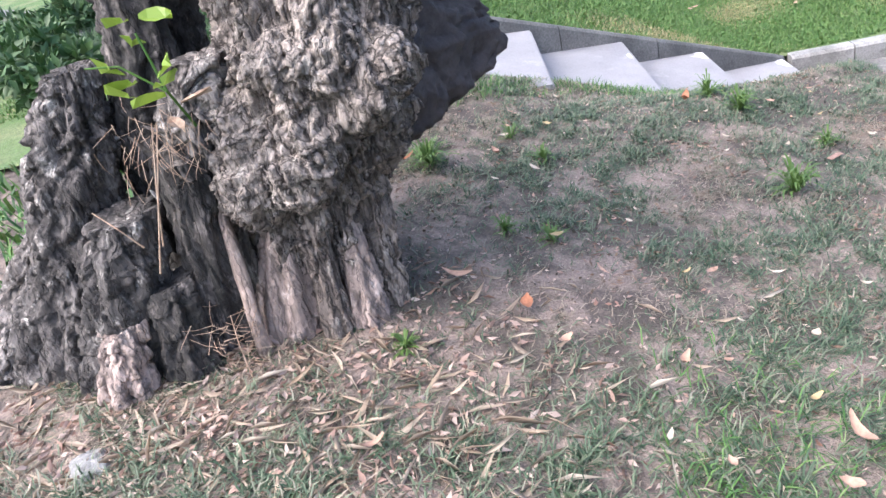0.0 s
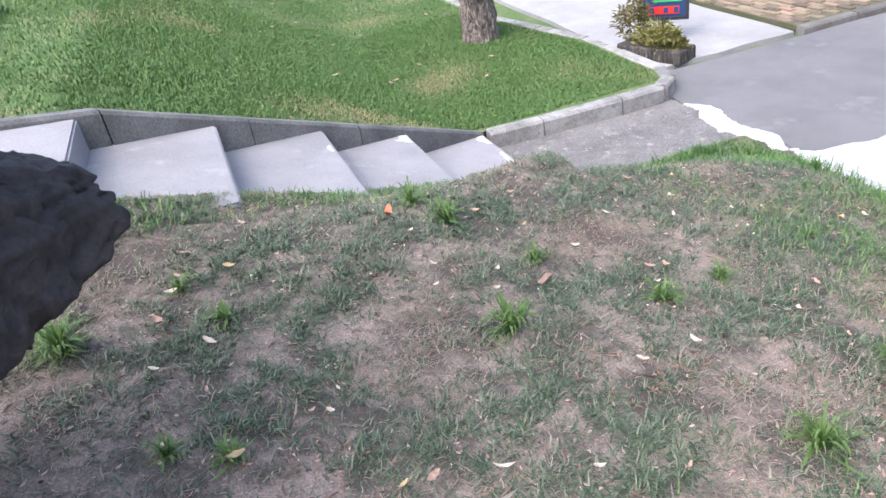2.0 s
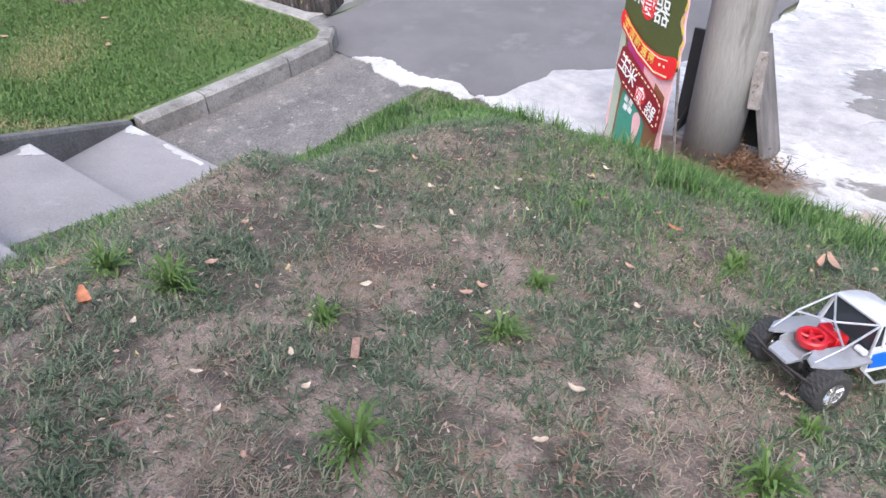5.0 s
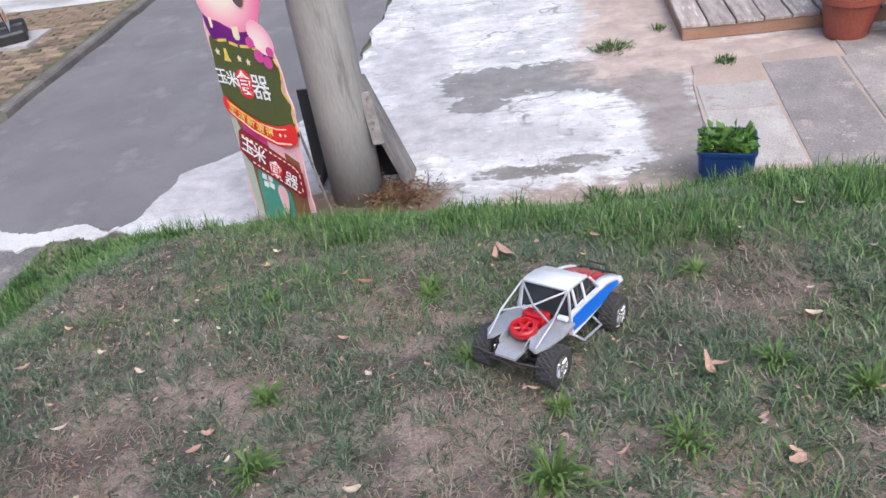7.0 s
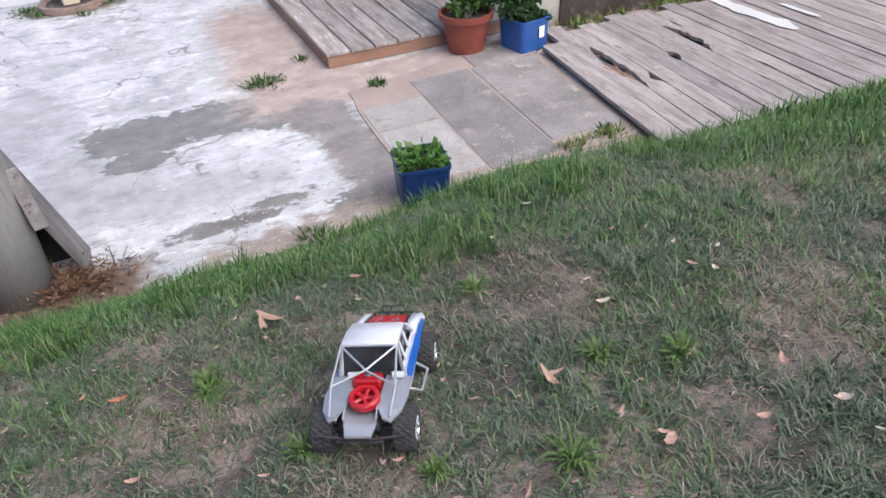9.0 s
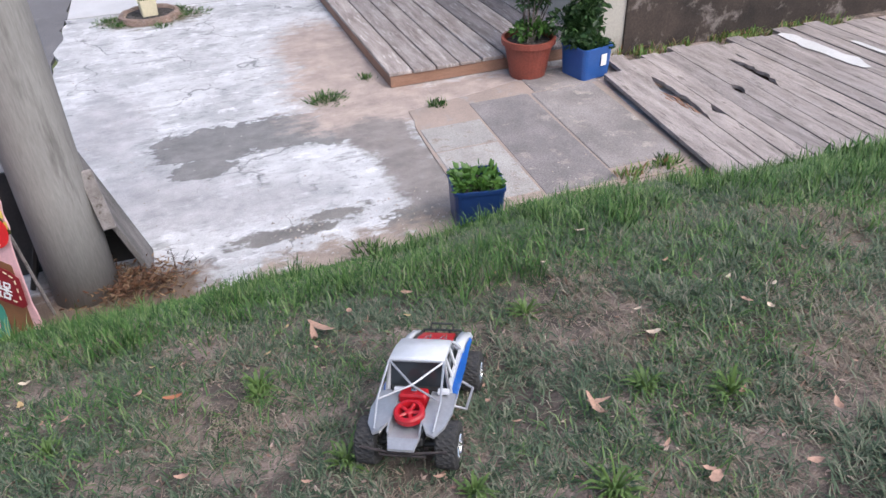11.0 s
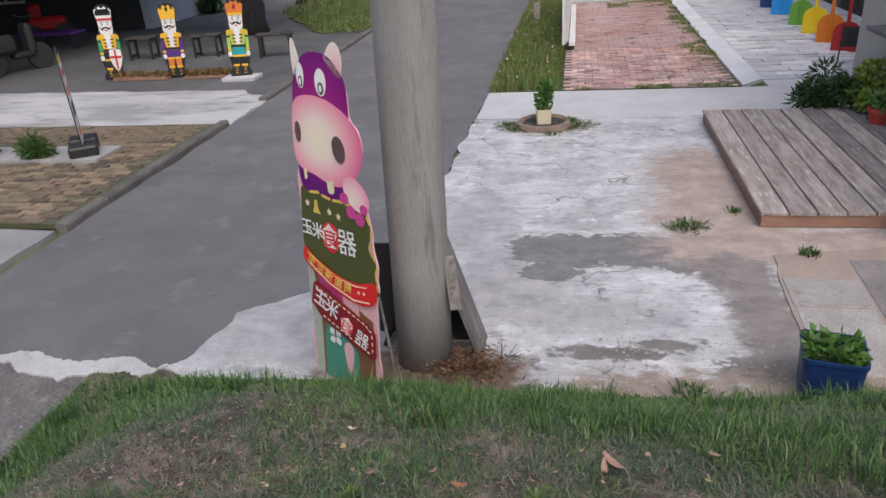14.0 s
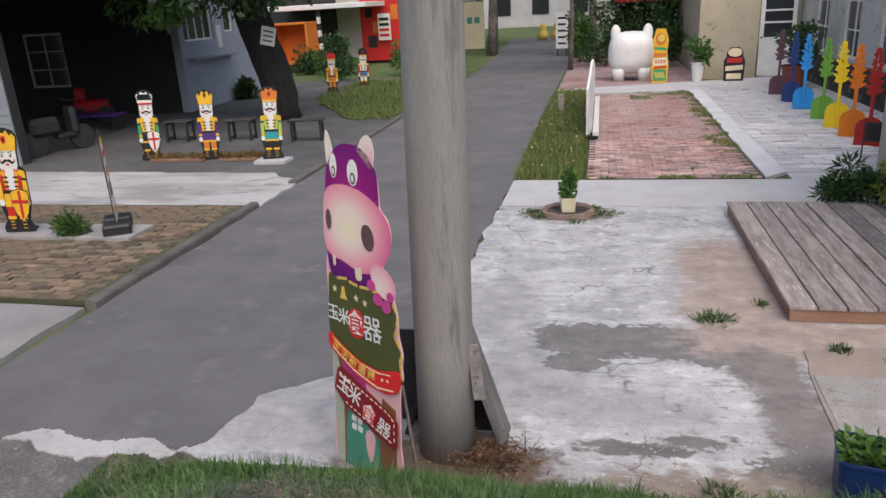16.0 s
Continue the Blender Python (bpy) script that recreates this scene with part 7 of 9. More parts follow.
lathe(bm, [(0.009, -0.008), (0.009, 0.006), (0.005, 0.008)], 12)
bmesh.ops.transform(bm, matrix=SP, verts=bm.verts[:])
part("spokes", bm, TRUCK_RED, spare)
bm = bmesh.new()
lathe(bm, [(0.026, -0.016), (0.026, -0.012), (0.02, -0.01)], 24, SP)
part("spare_tyre", bm, RUBBER, spare, "black backing")
bm = bmesh.new()
box(bm, -0.04, 0.04, -0.2, 0.22, 0.07, 0.095, 0.005)
box(bm, -0.062, 0.062, -0.05, 0.1, 0.078, 0.1, 0.004)
part("chassis", bm, BLACK, truck)
truck_bars("rear_bar", [[(-0.094, -0.216, 0.075), (-0.03, -0.222, 0.071), (0.03, -0.222, 0.071), (0.094, -0.216, 0.075)], [(-0.05, -0.22, 0.062), (0.05, -0.22, 0.062)]], 0.003, CHAR, truck, "thin dark rear bar")
R, Wd = 0.054, 0.027
for y in (-0.158, 0.172):
    bm = bmesh.new()
    tube(bm, [(-0.08, y, R), (0.08, y, R)], 0.008, 8)
    bmesh.ops.create_icosphere(bm, subdivisions=2, radius=0.018, matrix=Matrix.Translation((0.01, y, R)))
    for s in (-1, 1):
        tube(bm, [(s * 0.06, y, R), (s * 0.045, y * 0.82, 0.11)], 0.008, 8)
        tube(bm, [(s * 0.05, y, R), (s * 0.035, y * 0.35, 0.078)], 0.005, 8)
    part("axle", bm, BLACK, truck)
    for s in (-1, 1):
        wm = pose(s * 0.088, y, R, 0, 90, 0) @ Matrix.Scale(0.885, 4)
        hub = new("wheel")
        hub.parent = truck
        bm = bmesh.new()
        prof = [(0.036, -Wd), (0.05, -Wd), (0.056, -Wd * 0.9)] + [(0.0585, Wd * (-0.75 + 1.5 * j / 6)) for j in range(7)] + [(0.056, Wd * 0.9), (0.05, Wd), (0.036, Wd), (0.034, 0), (0.036, -Wd)]
        for i, vt in enumerate(lathe(bm, prof, 66, None, False)):
            row, k = divmod(i, 66)
            if 2 <= row <= 10 and (k // 1 + (row // 2)) % 3:
                vt.co.x *= 1.06
                vt.co.y *= 1.06
        bmesh.ops.transform(bm, matrix=wm, verts=bm.verts[:])
        part("tyre", bm, RUBBER, hub, "knobbly black tyre")
        bm = bmesh.new()
        lathe(bm, [(0.037, -Wd * 0.9), (0.037, Wd * 0.9), (0.031, Wd * 0.95), (0.028, Wd * 0.5), (0.012, Wd * 0.6), (0.008, Wd * 0.8)], 28)
        for k in range(6):
            a = 2 * math.pi * k / 6
            tube(bm, [(0.01 * math.cos(a), 0.01 * math.sin(a), s * Wd * 0.75), (0.031 * math.cos(a), 0.031 * math.sin(a), s * Wd * 0.85)], 0.0045, 6)
        bmesh.ops.transform(bm, matrix=wm, verts=bm.verts[:])
        part("rim", bm, CHROME, hub, "chrome spoked rim")


# ---- pots and plants on the yard ----
def square_pot(m, label, w=0.3, h=0.27, leaf=LEAF, n=160, leafsize=0.09, seed=1, high=0.07, material=None):
    base = thing("plant_pot", label, "plant pot", m)
    bm = bmesh.new()
    a, b, c = w * 0.45, w * 0.49, w * 0.47
    rows = []
    for hw, z in ((a, 0), (b, h - 0.02), (b + 0.006, h - 0.02), (b + 0.006, h), (c, h), (c * 0.95, h - 0.07)):
        r = hw * 0.25
        rows.append([(sx * (hw - r) + r * math.cos(t), sy * (hw - r) + r * math.sin(t), z) for sx, sy, t0 in ((1, 1, 0), (-1, 1, 90), (-1, -1, 180), (1, -1, 270)) for t in (radians(t0 + k * 30) for k in range(4))])
    loft(bm, rows)
    part("pot", bm, material or BLUE_POT, base, smooth=False)
    bm = bmesh.new()
    loft(bm, [[(x * 0.93, y * 0.93, h - 0.075 + dz) for x, y, _ in rows[4]] for dz in (0, 0.03)])
    part("potting_soil", bm, ROT, base)
    rng = np.random.default_rng(seed)
    xy = rng.uniform(-0.42, 0.42, size=(n, 2)) * w
    z = h - 0.03 + rng.uniform(0, high, n)
    put("leaves", leaf_mesh("leaves", np.c_[xy, z], np.c_[xy * 2 + rng.normal(size=xy.shape) * 0.3, rng.uniform(-0.1, 0.5, n)], leafsize * rng.uniform(0.6, 1.2, n), 0.3, leaf, rng), base)
    return base


square_pot(pose(1.4, 3.08, 0.012, 0, 0, -12), "square dark blue plastic pot full of leafy seedlings", 0.285, 0.25, LEAF, 340, 0.05, 2, 0.05, NAVY_POT)


def round_pot(m, label, r=0.2, h=0.3, material=None, foliage=(), category="plant pot"):
    base = thing("plant_pot", label, category, m)
    bm = bmesh.new()
    lathe(bm, [(r * 0.68, 0), (r * 0.72, 0.02), (r * 0.94, h - 0.06), (r * 0.95, h - 0.05), (r * 1.06, h - 0.045), (r * 1.07, h), (r * 0.96, h), (r * 0.92, h - 0.05)], 32)
    part("pot", bm, material or TERRACOTTA, base, smooth=False)
    bm = bmesh.new()
    lathe(bm, [(r * 0.9, h - 0.06), (r * 0.9, h - 0.04)], 24)
    part("potting_soil", bm, ROT, base)
    for k, (centre, radii, n, size, leaf, wide) in enumerate(foliage):
        rng = np.random.default_rng(int(r * 1000) + k + n)
        pts, out = clumps(rng, n, centre, radii)
        put("foliage", leaf_mesh("foliage", pts, out + rng.normal(size=out.shape) * 0.7, size * rng.uniform(0.6, 1.2, n), wide, leaf, rng), base)
        bm = bmesh.new()
        for j in range(4):
            a = j * 1.6 + k
            tube(bm, [(0.03 * math.cos(a), 0.03 * math.sin(a), h - 0.05), (centre[0] * 0.6 + 0.05 * math.cos(a), centre[1] * 0.6 + 0.05 * math.sin(a), h + (centre[2] - h) * 0.6), (centre[0] + radii[0] * 0.4 * math.cos(a), centre[1] + radii[1] * 0.4 * math.sin(a), centre[2] + radii[2] * 0.3)], 0.007, 6, 0.003)
        part("stem", bm, BARK, base)
    return base


round_pot(pose(2.6, 4.9, 0.012), "large round terracotta pot with a loose leggy shrub", 0.2, 0.31, None, (((0, 0, 0.36), (0.17, 0.17, 0.08), 420, 0.06, LEAF, 0.25), ((0.0, 0.05, 0.9), (0.27, 0.27, 0.34), 1500, 0.06, LEAF, 0.24), ((0.24, 0.0, 0.82), (0.3, 0.26, 0.24), 1200, 0.06, YELLOW_LEAF, 0.26), ((0.02, 0.0, 0.62), (0.16, 0.16, 0.14), 350, 0.055, DARK_LEAF, 0.24)))
tub = square_pot(pose(3.02, 4.72, 0.02, 0, 0, 12), "blue plastic box planter with a dark leafy shrub", 0.3, 0.25, DARK_LEAF, 300, 0.06, 9, 0.06)
NP = np.random.default_rng(77)
pts, out = clumps(NP, 1500, (0, 0, 0.47), (0.26, 0.26, 0.24))
put("shrub", leaf_mesh("shrub", pts, out + NP.normal(size=out.shape) * 0.6, 0.06 * NP.uniform(0.6, 1.2, 1500), 0.27, DARK_LEAF, NP), tub)
boxed("paper_label", (0.02, 0.075, -0.154, -0.151, 0.1, 0.19), WHITE, tub, "white paper label")
round_pot(pose(3.02, 7.3, 0.14), "small red plastic flower pot", 0.1, 0.16, paint("red_plastic", (0.45, 0.06, 0.04)), (((0, 0, 0.22), (0.12, 0.12, 0.08), 160, 0.07, LEAF, 0.25),))
bush("shrub", "dark fern-like shrub at the corner of the deck", (2.75, 8.05, 0.03), (0.32, 0.3, 0.26), 1300, 0.12, DARK_LEAF, 0.1, 3)
bush("shrub", "yellow-green leafy shrub beside the deck", (3.1, 7.75, 0.13), (0.28, 0.25, 0.24), 900, 0.085, YELLOW_LEAF, 0.28, 4)
for k, (y, r) in enumerate(((6.35, 0.1), (6.75, 0.12), (7.2, 0.09), (7.6, 0.1))):
    round_pot(pose(3.2, y, 0.93), "small clay pot with a trailing plant on the sill", r, 0.14, TERRACOTTA, (((0, 0, 0.2), (0.13, 0.13, 0.11), 220, 0.06, LEAF if k % 2 else DARK_LEAF, 0.25),))
ringpot = thing("planting_ring", "low ring of rubble round a potted sapling", "planter", pose(-0.2, 7.86, 0.014))
bm = bmesh.new()
lathe(bm, [(0.3, 0), (0.29, 0.05), (0.25, 0.055), (0.23, 0.02)], 30, cap=False)
for v in bm.verts:
    v.co += Vector((noise.noise(v.co * 9), noise.noise(v.co * 9 + Vector((5, 0, 0))), noise.noise(v.co * 12) * 0.4)) * 0.025
part("rim", bm, mat("rubble_ring", (0.3, 0.21, 0.17), (0.17, 0.125, 0.1), scale=9, fine=70, rough=0.95, bump=0.8, depth=0.01, grain=0.3, spot=(0.34, 0.3, 0.27)), ringpot)
bm = bmesh.new()
lathe(bm, [(0.26, 0.0), (0.25, 0.028)], 24)
part("potting_soil", bm, ROT, ringpot)
CREAMP = paint("cream_plastic", (0.72, 0.64, 0.45))
pot = square_pot(pose(-0.2, 7.86, 0.042, 0, 0, 8), "small cream square pot with a leafy young plant", 0.17, 0.16, LEAF, 60, 0.06, 12, 0.1, CREAMP)
pts, out = clumps(NP, 420, (0, 0, 0.32), (0.13, 0.13, 0.16))
put("shrub", leaf_mesh("shrub", pts, out + NP.normal(size=out.shape) * 0.6, 0.06 * NP.uniform(0.6, 1.2, 420), 0.3, LEAF, NP), pot)
twigs = thing("dead_twigs", "dry branching twigs on the concrete", "twigs", pose(-0.22, 3.16, 0.03))
twigs.scale = (0.62, 0.62, 0.55)
bm = bmesh.new()
rs = random.Random(6)
for k in range(9):
    a = rs.uniform(-0.6, 2.2)
    b = Vector((0.05 * math.cos(a), 0.05 * math.sin(a), 0.0))
    e = Vector((0.2 * math.cos(a), 0.2 * math.sin(a), rs.uniform(0.03, 0.16)))
    tube(bm, [b, b.lerp(e, 0.5) + Vector((0, 0, 0.02)), e], 0.003, 5, 0.0015)
    for _ in range(3):
        s = b.lerp(e, rs.uniform(0.4, 0.9))
        tube(bm, [s, s + Vector((rs.uniform(-0.06, 0.06), rs.uniform(-0.06, 0.06), rs.uniform(0.0, 0.06)))], 0.002, 4, 0.001)
part("twig", bm, ROT, twigs)
NP2 = np.random.default_rng(14)
xy = NP2.normal(size=(900, 2)) * np.array([0.12, 0.08]) + np.array([-0.42, 3.12])
tagged(put("leaf_litter", leaf_mesh("leaf_litter", np.c_[xy, 0.025 + NP2.uniform(0, 0.07, 900)], NP2.normal(size=(900, 3)) * np.array([1, 1, 0.5]), NP2.uniform(0.015, 0.06, 900), 0.13, blades("rust_litter", [(0.13, 0.06, 0.035), (0.22, 0.11, 0.06), (0.08, 0.045, 0.03), (0.36, 0.24, 0.14), (0.1, 0.055, 0.035)]), NP2)), "rust-brown leaves piled at the pole", "leaf litter", "", "stuff")
# ---- figures and boards across the lane ----
def painted(name, c):
    return paint(name, c, 0.5, 0.1)


INK = painted("figure_black", (0.015, 0.015, 0.018))
F_RED, F_YEL, F_GRN, F_BLU, F_PUR, F_WHT, F_ORG = (painted("figure_" + n, c) for n, c in (("red", (0.6, 0.025, 0.02)), ("yellow", (0.85, 0.48, 0.03)), ("green", (0.05, 0.34, 0.12)), ("blue", (0.05, 0.16, 0.42)), ("purple", (0.09, 0.03, 0.2)), ("white", (0.8, 0.78, 0.74)), ("orange", (0.7, 0.2, 0.03))))


F_BLUSH = painted("figure_blush", (0.8, 0.4, 0.36))


def cutout_figure(m, label, hat, coat, arms, trousers, shield=None, height=1.15, sash=None, crown=0, group="cut-out figures"):
    """A flat painted plywood figure in one mesh: shapes of colour on a black-edged board."""
    slots = [INK, F_WHT, hat, coat, arms, trousers, F_YEL, shield or F_RED, sash or coat, F_RED, F_BLUSH]
    bm = bmesh.new()

    def shape(outline, layer, slot):
        before = set(bm.faces)
        plate(bm, [(x * height * 0.84, z * height) for x, z in outline], -0.006 - 0.0025 * layer, (0.006 if layer == 0 else -0.006 - 0.0025 * layer + 0.002))
        for fc in set(bm.faces) - before:
            fc.material_index = slot

    def pair(half, layer, slot):
        shape(half + [(-x, z) for x, z in half[::-1]], layer, slot)

    pair([(0.165, 0.0), (0.175, 0.05), (0.13, 0.12), (0.15, 0.2), (0.178, 0.29), (0.172, 0.45), (0.172, 0.61), (0.118, 0.645), (0.118, 0.79), (0.13, 0.84), (0.142, 0.93), (0.1, 0.985), (0.02, 1.01)], 0, 0)
    pair([(0.085, 0.605), (0.105, 0.66), (0.107, 0.81)], 1, 1)
    pair([(0.112, 0.8), (0.12, 0.85), (0.133, 0.925), (0.1, 0.955), (0.075, 0.935), (0.045, 0.985), (0.012, 0.96)], 2, 2)
    pair([(0.113, 0.797), (0.117, 0.826)], 3, 6 if crown != 1 else 9)
    if crown == 1:
        pair([(0.122, 0.865), (0.09, 0.91), (0.06, 0.865), (0.03, 0.91), (0.004, 0.865), (0.004, 0.905), (0.03, 0.945), (0.06, 0.905), (0.09, 0.945), (0.128, 0.9)], 3, 0)
    elif crown == 2:
        pair([(0.002, 0.89), (0.03, 0.93), (0.002, 0.965)], 3, 0)
        for q in (-1, 1):
            shape([(q * 0.06, 0.93), (q * 0.11, 0.925), (q * 0.08, 0.975)][::q], 3, 0)
    else:
        shape(oval(0, 0.9, 0.028, 0.038, 14), 3, 9)
        shape(oval(0, 0.9, 0.014, 0.02, 12), 4, 0)
    # coat with skirt, white shirt front and braid
    pair([(0.105, 0.27), (0.1, 0.4), (0.125, 0.6), (0.07, 0.62)], 1, 3)
    pair([(0.04, 0.42), (0.05, 0.61), (0.015, 0.63)], 2, 1)
    pair([(0.102, 0.385), (0.104, 0.415)], 3, 0)
    pair([(0.112, 0.262), (0.102, 0.382)], 2, 8)
    pair([(0.114, 0.255), (0.112, 0.28)], 3, 6)
    for q in (-1, 1):
        shape([(q * 0.112, 0.31), (q * 0.168, 0.31), (q * 0.168, 0.56), (q * 0.122, 0.58)][::q], 2, 4)
        shape([(q * 0.09, 0.565), (q * 0.168, 0.545), (q * 0.164, 0.6), (q * 0.1, 0.618)][::q], 3, 6)
        shape([(q * 0.118, 0.515), (q * 0.169, 0.51), (q * 0.169, 0.53), (q * 0.12, 0.54)][::q], 3, 0)
        shape([(q * 0.113, 0.345), (q * 0.168, 0.345), (q * 0.168, 0.375), (q * 0.113, 0.375)][::q], 3, 6)
        shape([(q * 0.045, 0.425), (q * 0.066, 0.425), (q * 0.09, 0.6), (q * 0.058, 0.6)][::q], 3, 6)
        shape([(q * 0.02, 0.14), (q * 0.1, 0.14), (q * 0.105, 0.256), (q * 0.012, 0.256)][::q], 1, 5)
        shape([(q * 0.018, 0.13), (q * 0.108, 0.13), (q * 0.112, 0.16), (q * 0.016, 0.16)][::q], 2, 6)
        for z in (0.04, 0.075, 0.105):
            shape([(q * 0.045, z), (q * 0.09, z), (q * 0.09, z + 0.007), (q * 0.045, z + 0.007)][::q], 3, 6)
        shape(oval(q * 0.142, 0.295, 0.032, 0.034, 14), 4, 1)
        shape(oval(q * 0.045, 0.75, 0.014, 0.017, 12), 2, 0)
        shape(oval(q * 0.042, 0.754, 0.006, 0.008, 8), 3, 1)
        shape([(q * 0.02, 0.782), (q * 0.07, 0.792), (q * 0.07, 0.784), (q * 0.02, 0.774)][::q], 2, 0)
        shape(oval(q * 0.082, 0.705, 0.016, 0.016, 12), 2, 10)
        shape([(0.0, 0.712), (q * 0.03, 0.715), (q * 0.06, 0.69), (q * 0.082, 0.71), (q * 0.075, 0.68), (q * 0.052, 0.668), (q * 0.025, 0.685), (0.0, 0.695)][::q], 3, 0)
        for k in range(3):
            z = 0.445 + 0.045 * k
            shape([(q * 0.028, z), (q * 0.072 + q * 0.006 * k, z), (q * 0.074 + q * 0.006 * k, z + 0.016), (q * 0.03, z + 0.016)][::q], 4, 0)
    shape(oval(0, 0.664, 0.022, 0.01, 12), 3, 9)
    if shield:
        edge = [(-0.025, 0.4), (-0.03, 0.28), (0.0, 0.19), (0.065, 0.11), (0.13, 0.19), (0.16, 0.28), (0.155, 0.4), (0.065, 0.425)]
        shape([(0.065 + (x - 0.065) * 1.07, 0.27 + (z - 0.27) * 1.06) for x, z in edge], 5, 0)
        shape(edge, 6, 1 if crown == 1 else 6)
        shape([(0.05, 0.14), (0.08, 0.14), (0.08, 0.41), (0.05, 0.41)], 7, 7)
        shape([(-0.024, 0.29), (0.153, 0.29), (0.153, 0.322), (-0.024, 0.322)], 8, 7)
    box(bm, -0.1 * height, 0.1 * height, 0.006, 0.16, 0, 0.03)
    bmesh.ops.recalc_face_normals(bm, faces=bm.faces[:])
    me = bpy.data.meshes.new("painted_figure")
    bm.to_mesh(me)
    bm.free()
    for mt in slots:
        me.materials.append(mt)
    ob = new("painted_figure", me)
    ob.matrix_basis = m
    return tagged(ob, label, "cut-out figure", group)


F_LIME = painted("figure_lime", (0.42, 0.62, 0.12))
F_TEAL = painted("figure_teal", (0.03, 0.34, 0.36))
cutout_figure(pose(-6.42, 6.7, 0.09, 0, 3, 14), "painted plywood soldier figure in red with a yellow crown", F_YEL, F_RED, F_YEL, F_RED, F_RED, 1.2, F_YEL, 0)
cutout_figure(pose(-7.52, 11.05, 0.012, 0, 2, 22), "painted plywood soldier figure with a red cross shield", F_WHT, F_YEL, F_GRN, INK, F_RED, 1.2, INK, 1)
cutout_figure(pose(-6.4, 11.08, 0.012, 0, 2, 22), "painted plywood soldier figure in a purple tunic", F_YEL, F_YEL, F_PUR, F_ORG, None, 1.17, F_PUR, 2)
cutout_figure(pose(-5.12, 10.8, 0.06, 0, 3, 22), "painted plywood soldier figure in lime green and teal", F_ORG, F_LIME, F_LIME, INK, None, 1.17, F_TEAL, 3)
cutout_figure(pose(-7.58, 20.4, 0.03, 0, 2, 15), "painted plywood soldier figure in orange", F_RED, F_ORG, F_YEL, F_ORG, None, 1.15, F_ORG)
cutout_figure(pose(-7.0, 21.6, 0.03, 0, 2, 15), "painted plywood soldier figure in white and grey", INK, F_WHT, F_RED, F_WHT, None, 1.15, F_BLU)
plinth = boxed("plinth", (-5.4, -4.85, 10.62, 10.98, 0.0, 0.058), SMOOTH, None, bevel=0.004)
tagged(plinth, "flat pale cement plinth under a figure", "plinth")
plinth = boxed("plinth", (-7.4, -4.92, 6.55, 7.05, 0.0, 0.086), GREY, None, bevel=0.006)
tagged(plinth, "long low concrete plinth with figures on it", "plinth")
side = thing("painted_board", "tall narrow painted board on black feet", "sign board", pose(-5.22, 6.82, 0.09, 0, -5, 122))
bm = bmesh.new()
plate(bm, [(-0.17, 0), (0.17, 0), (0.17, 0.75), (0.1, 1.12), (0, 1.17), (-0.1, 1.12), (-0.17, 0.75)], -0.005, 0.005)
part("board", bm, INK, side, "dark board back")
flat("face", [(-0.16, 0.02), (0.16, 0.02), (0.16, 0.72), (0.1, 1.08), (-0.1, 1.08), (-0.16, 0.72)], 1, F_WHT, side, "white painted face")
for z0, z1, mt, nm in ((1.0, 1.08, F_YEL, "yellow"), (0.86, 0.94, F_RED, "red"), (0.66, 0.76, F_ORG, "orange"), (0.42, 0.58, INK, "black"), (0.2, 0.3, F_ORG, "orange")):
    flat("patch", [(-0.1, z0), (0.1, z0), (0.1, z1), (-0.1, z1)], 2, mt, side, nm + " patch")
for x in (-0.16, 0.1):
    boxed("foot", (x - 0.07, x + 0.13, -0.15, 0.15, 0.0, 0.13), BLACK, side, "black weight block", bevel=0.02)


def bench(m):
    base = thing("bench", "low dark wooden bench on square frame legs", "bench", m, "benches")
    for y in (-0.16, -0.05, 0.06):
        boxed("slat", (-0.42, 0.42, y, y + 0.1, 0.38, 0.41), ROT, base, bevel=0.004)
    for x in (-0.36, 0.32):
        for y in (-0.16, 0.12):
            boxed("leg", (x, x + 0.055, y, y + 0.05, 0, 0.33), BLACK, base)
        boxed("stretcher", (x, x + 0.04, -0.11, 0.12, 0.04, 0.09), BLACK, base)
        boxed("apron", (x, x + 0.055, -0.16, 0.17, 0.33, 0.38), BLACK, base)
    return base


one = bench(pose(-5.3, 12.75, 0.0, 0, 0, 12) @ Matrix.Diagonal((0.8, 1, 1, 1)))
for x, y, a in ((-6.75, 12.95, 6), (-8.1, 12.95, 4)):
    copy_thing(one, pose(x, y, 0.0, 0, 0, a) @ Matrix.Diagonal((0.8, 1, 1, 1)))
for k, (x, w) in enumerate(((-7.0, 0.5), (-5.8, 0.4))):
    box_pl = thing("planter_box", "low trough of dry reddish plants", "planter", pose(x, 11.0, 0.0))
    boxed("trough", (-w, w, -0.09, 0.09, 0.0, 0.05), FASCIA, box_pl, bevel=0.008)
    rb = np.random.default_rng(60 + k)
    n = 260
    xy = np.c_[rb.uniform(-w, w, n), rb.uniform(-0.09, 0.09, n)]
    put("foliage", leaf_mesh("foliage", np.c_[xy, 0.04 + rb.uniform(0, 0.07, n)], rb.normal(size=(n, 3)) + np.array([0, 0, 0.8]), rb.uniform(0.05, 0.1, n), 0.2, blades("reddish_leaf", [(0.2, 0.07, 0.03), (0.25, 0.16, 0.05), (0.1, 0.12, 0.03)]), rb), box_pl)

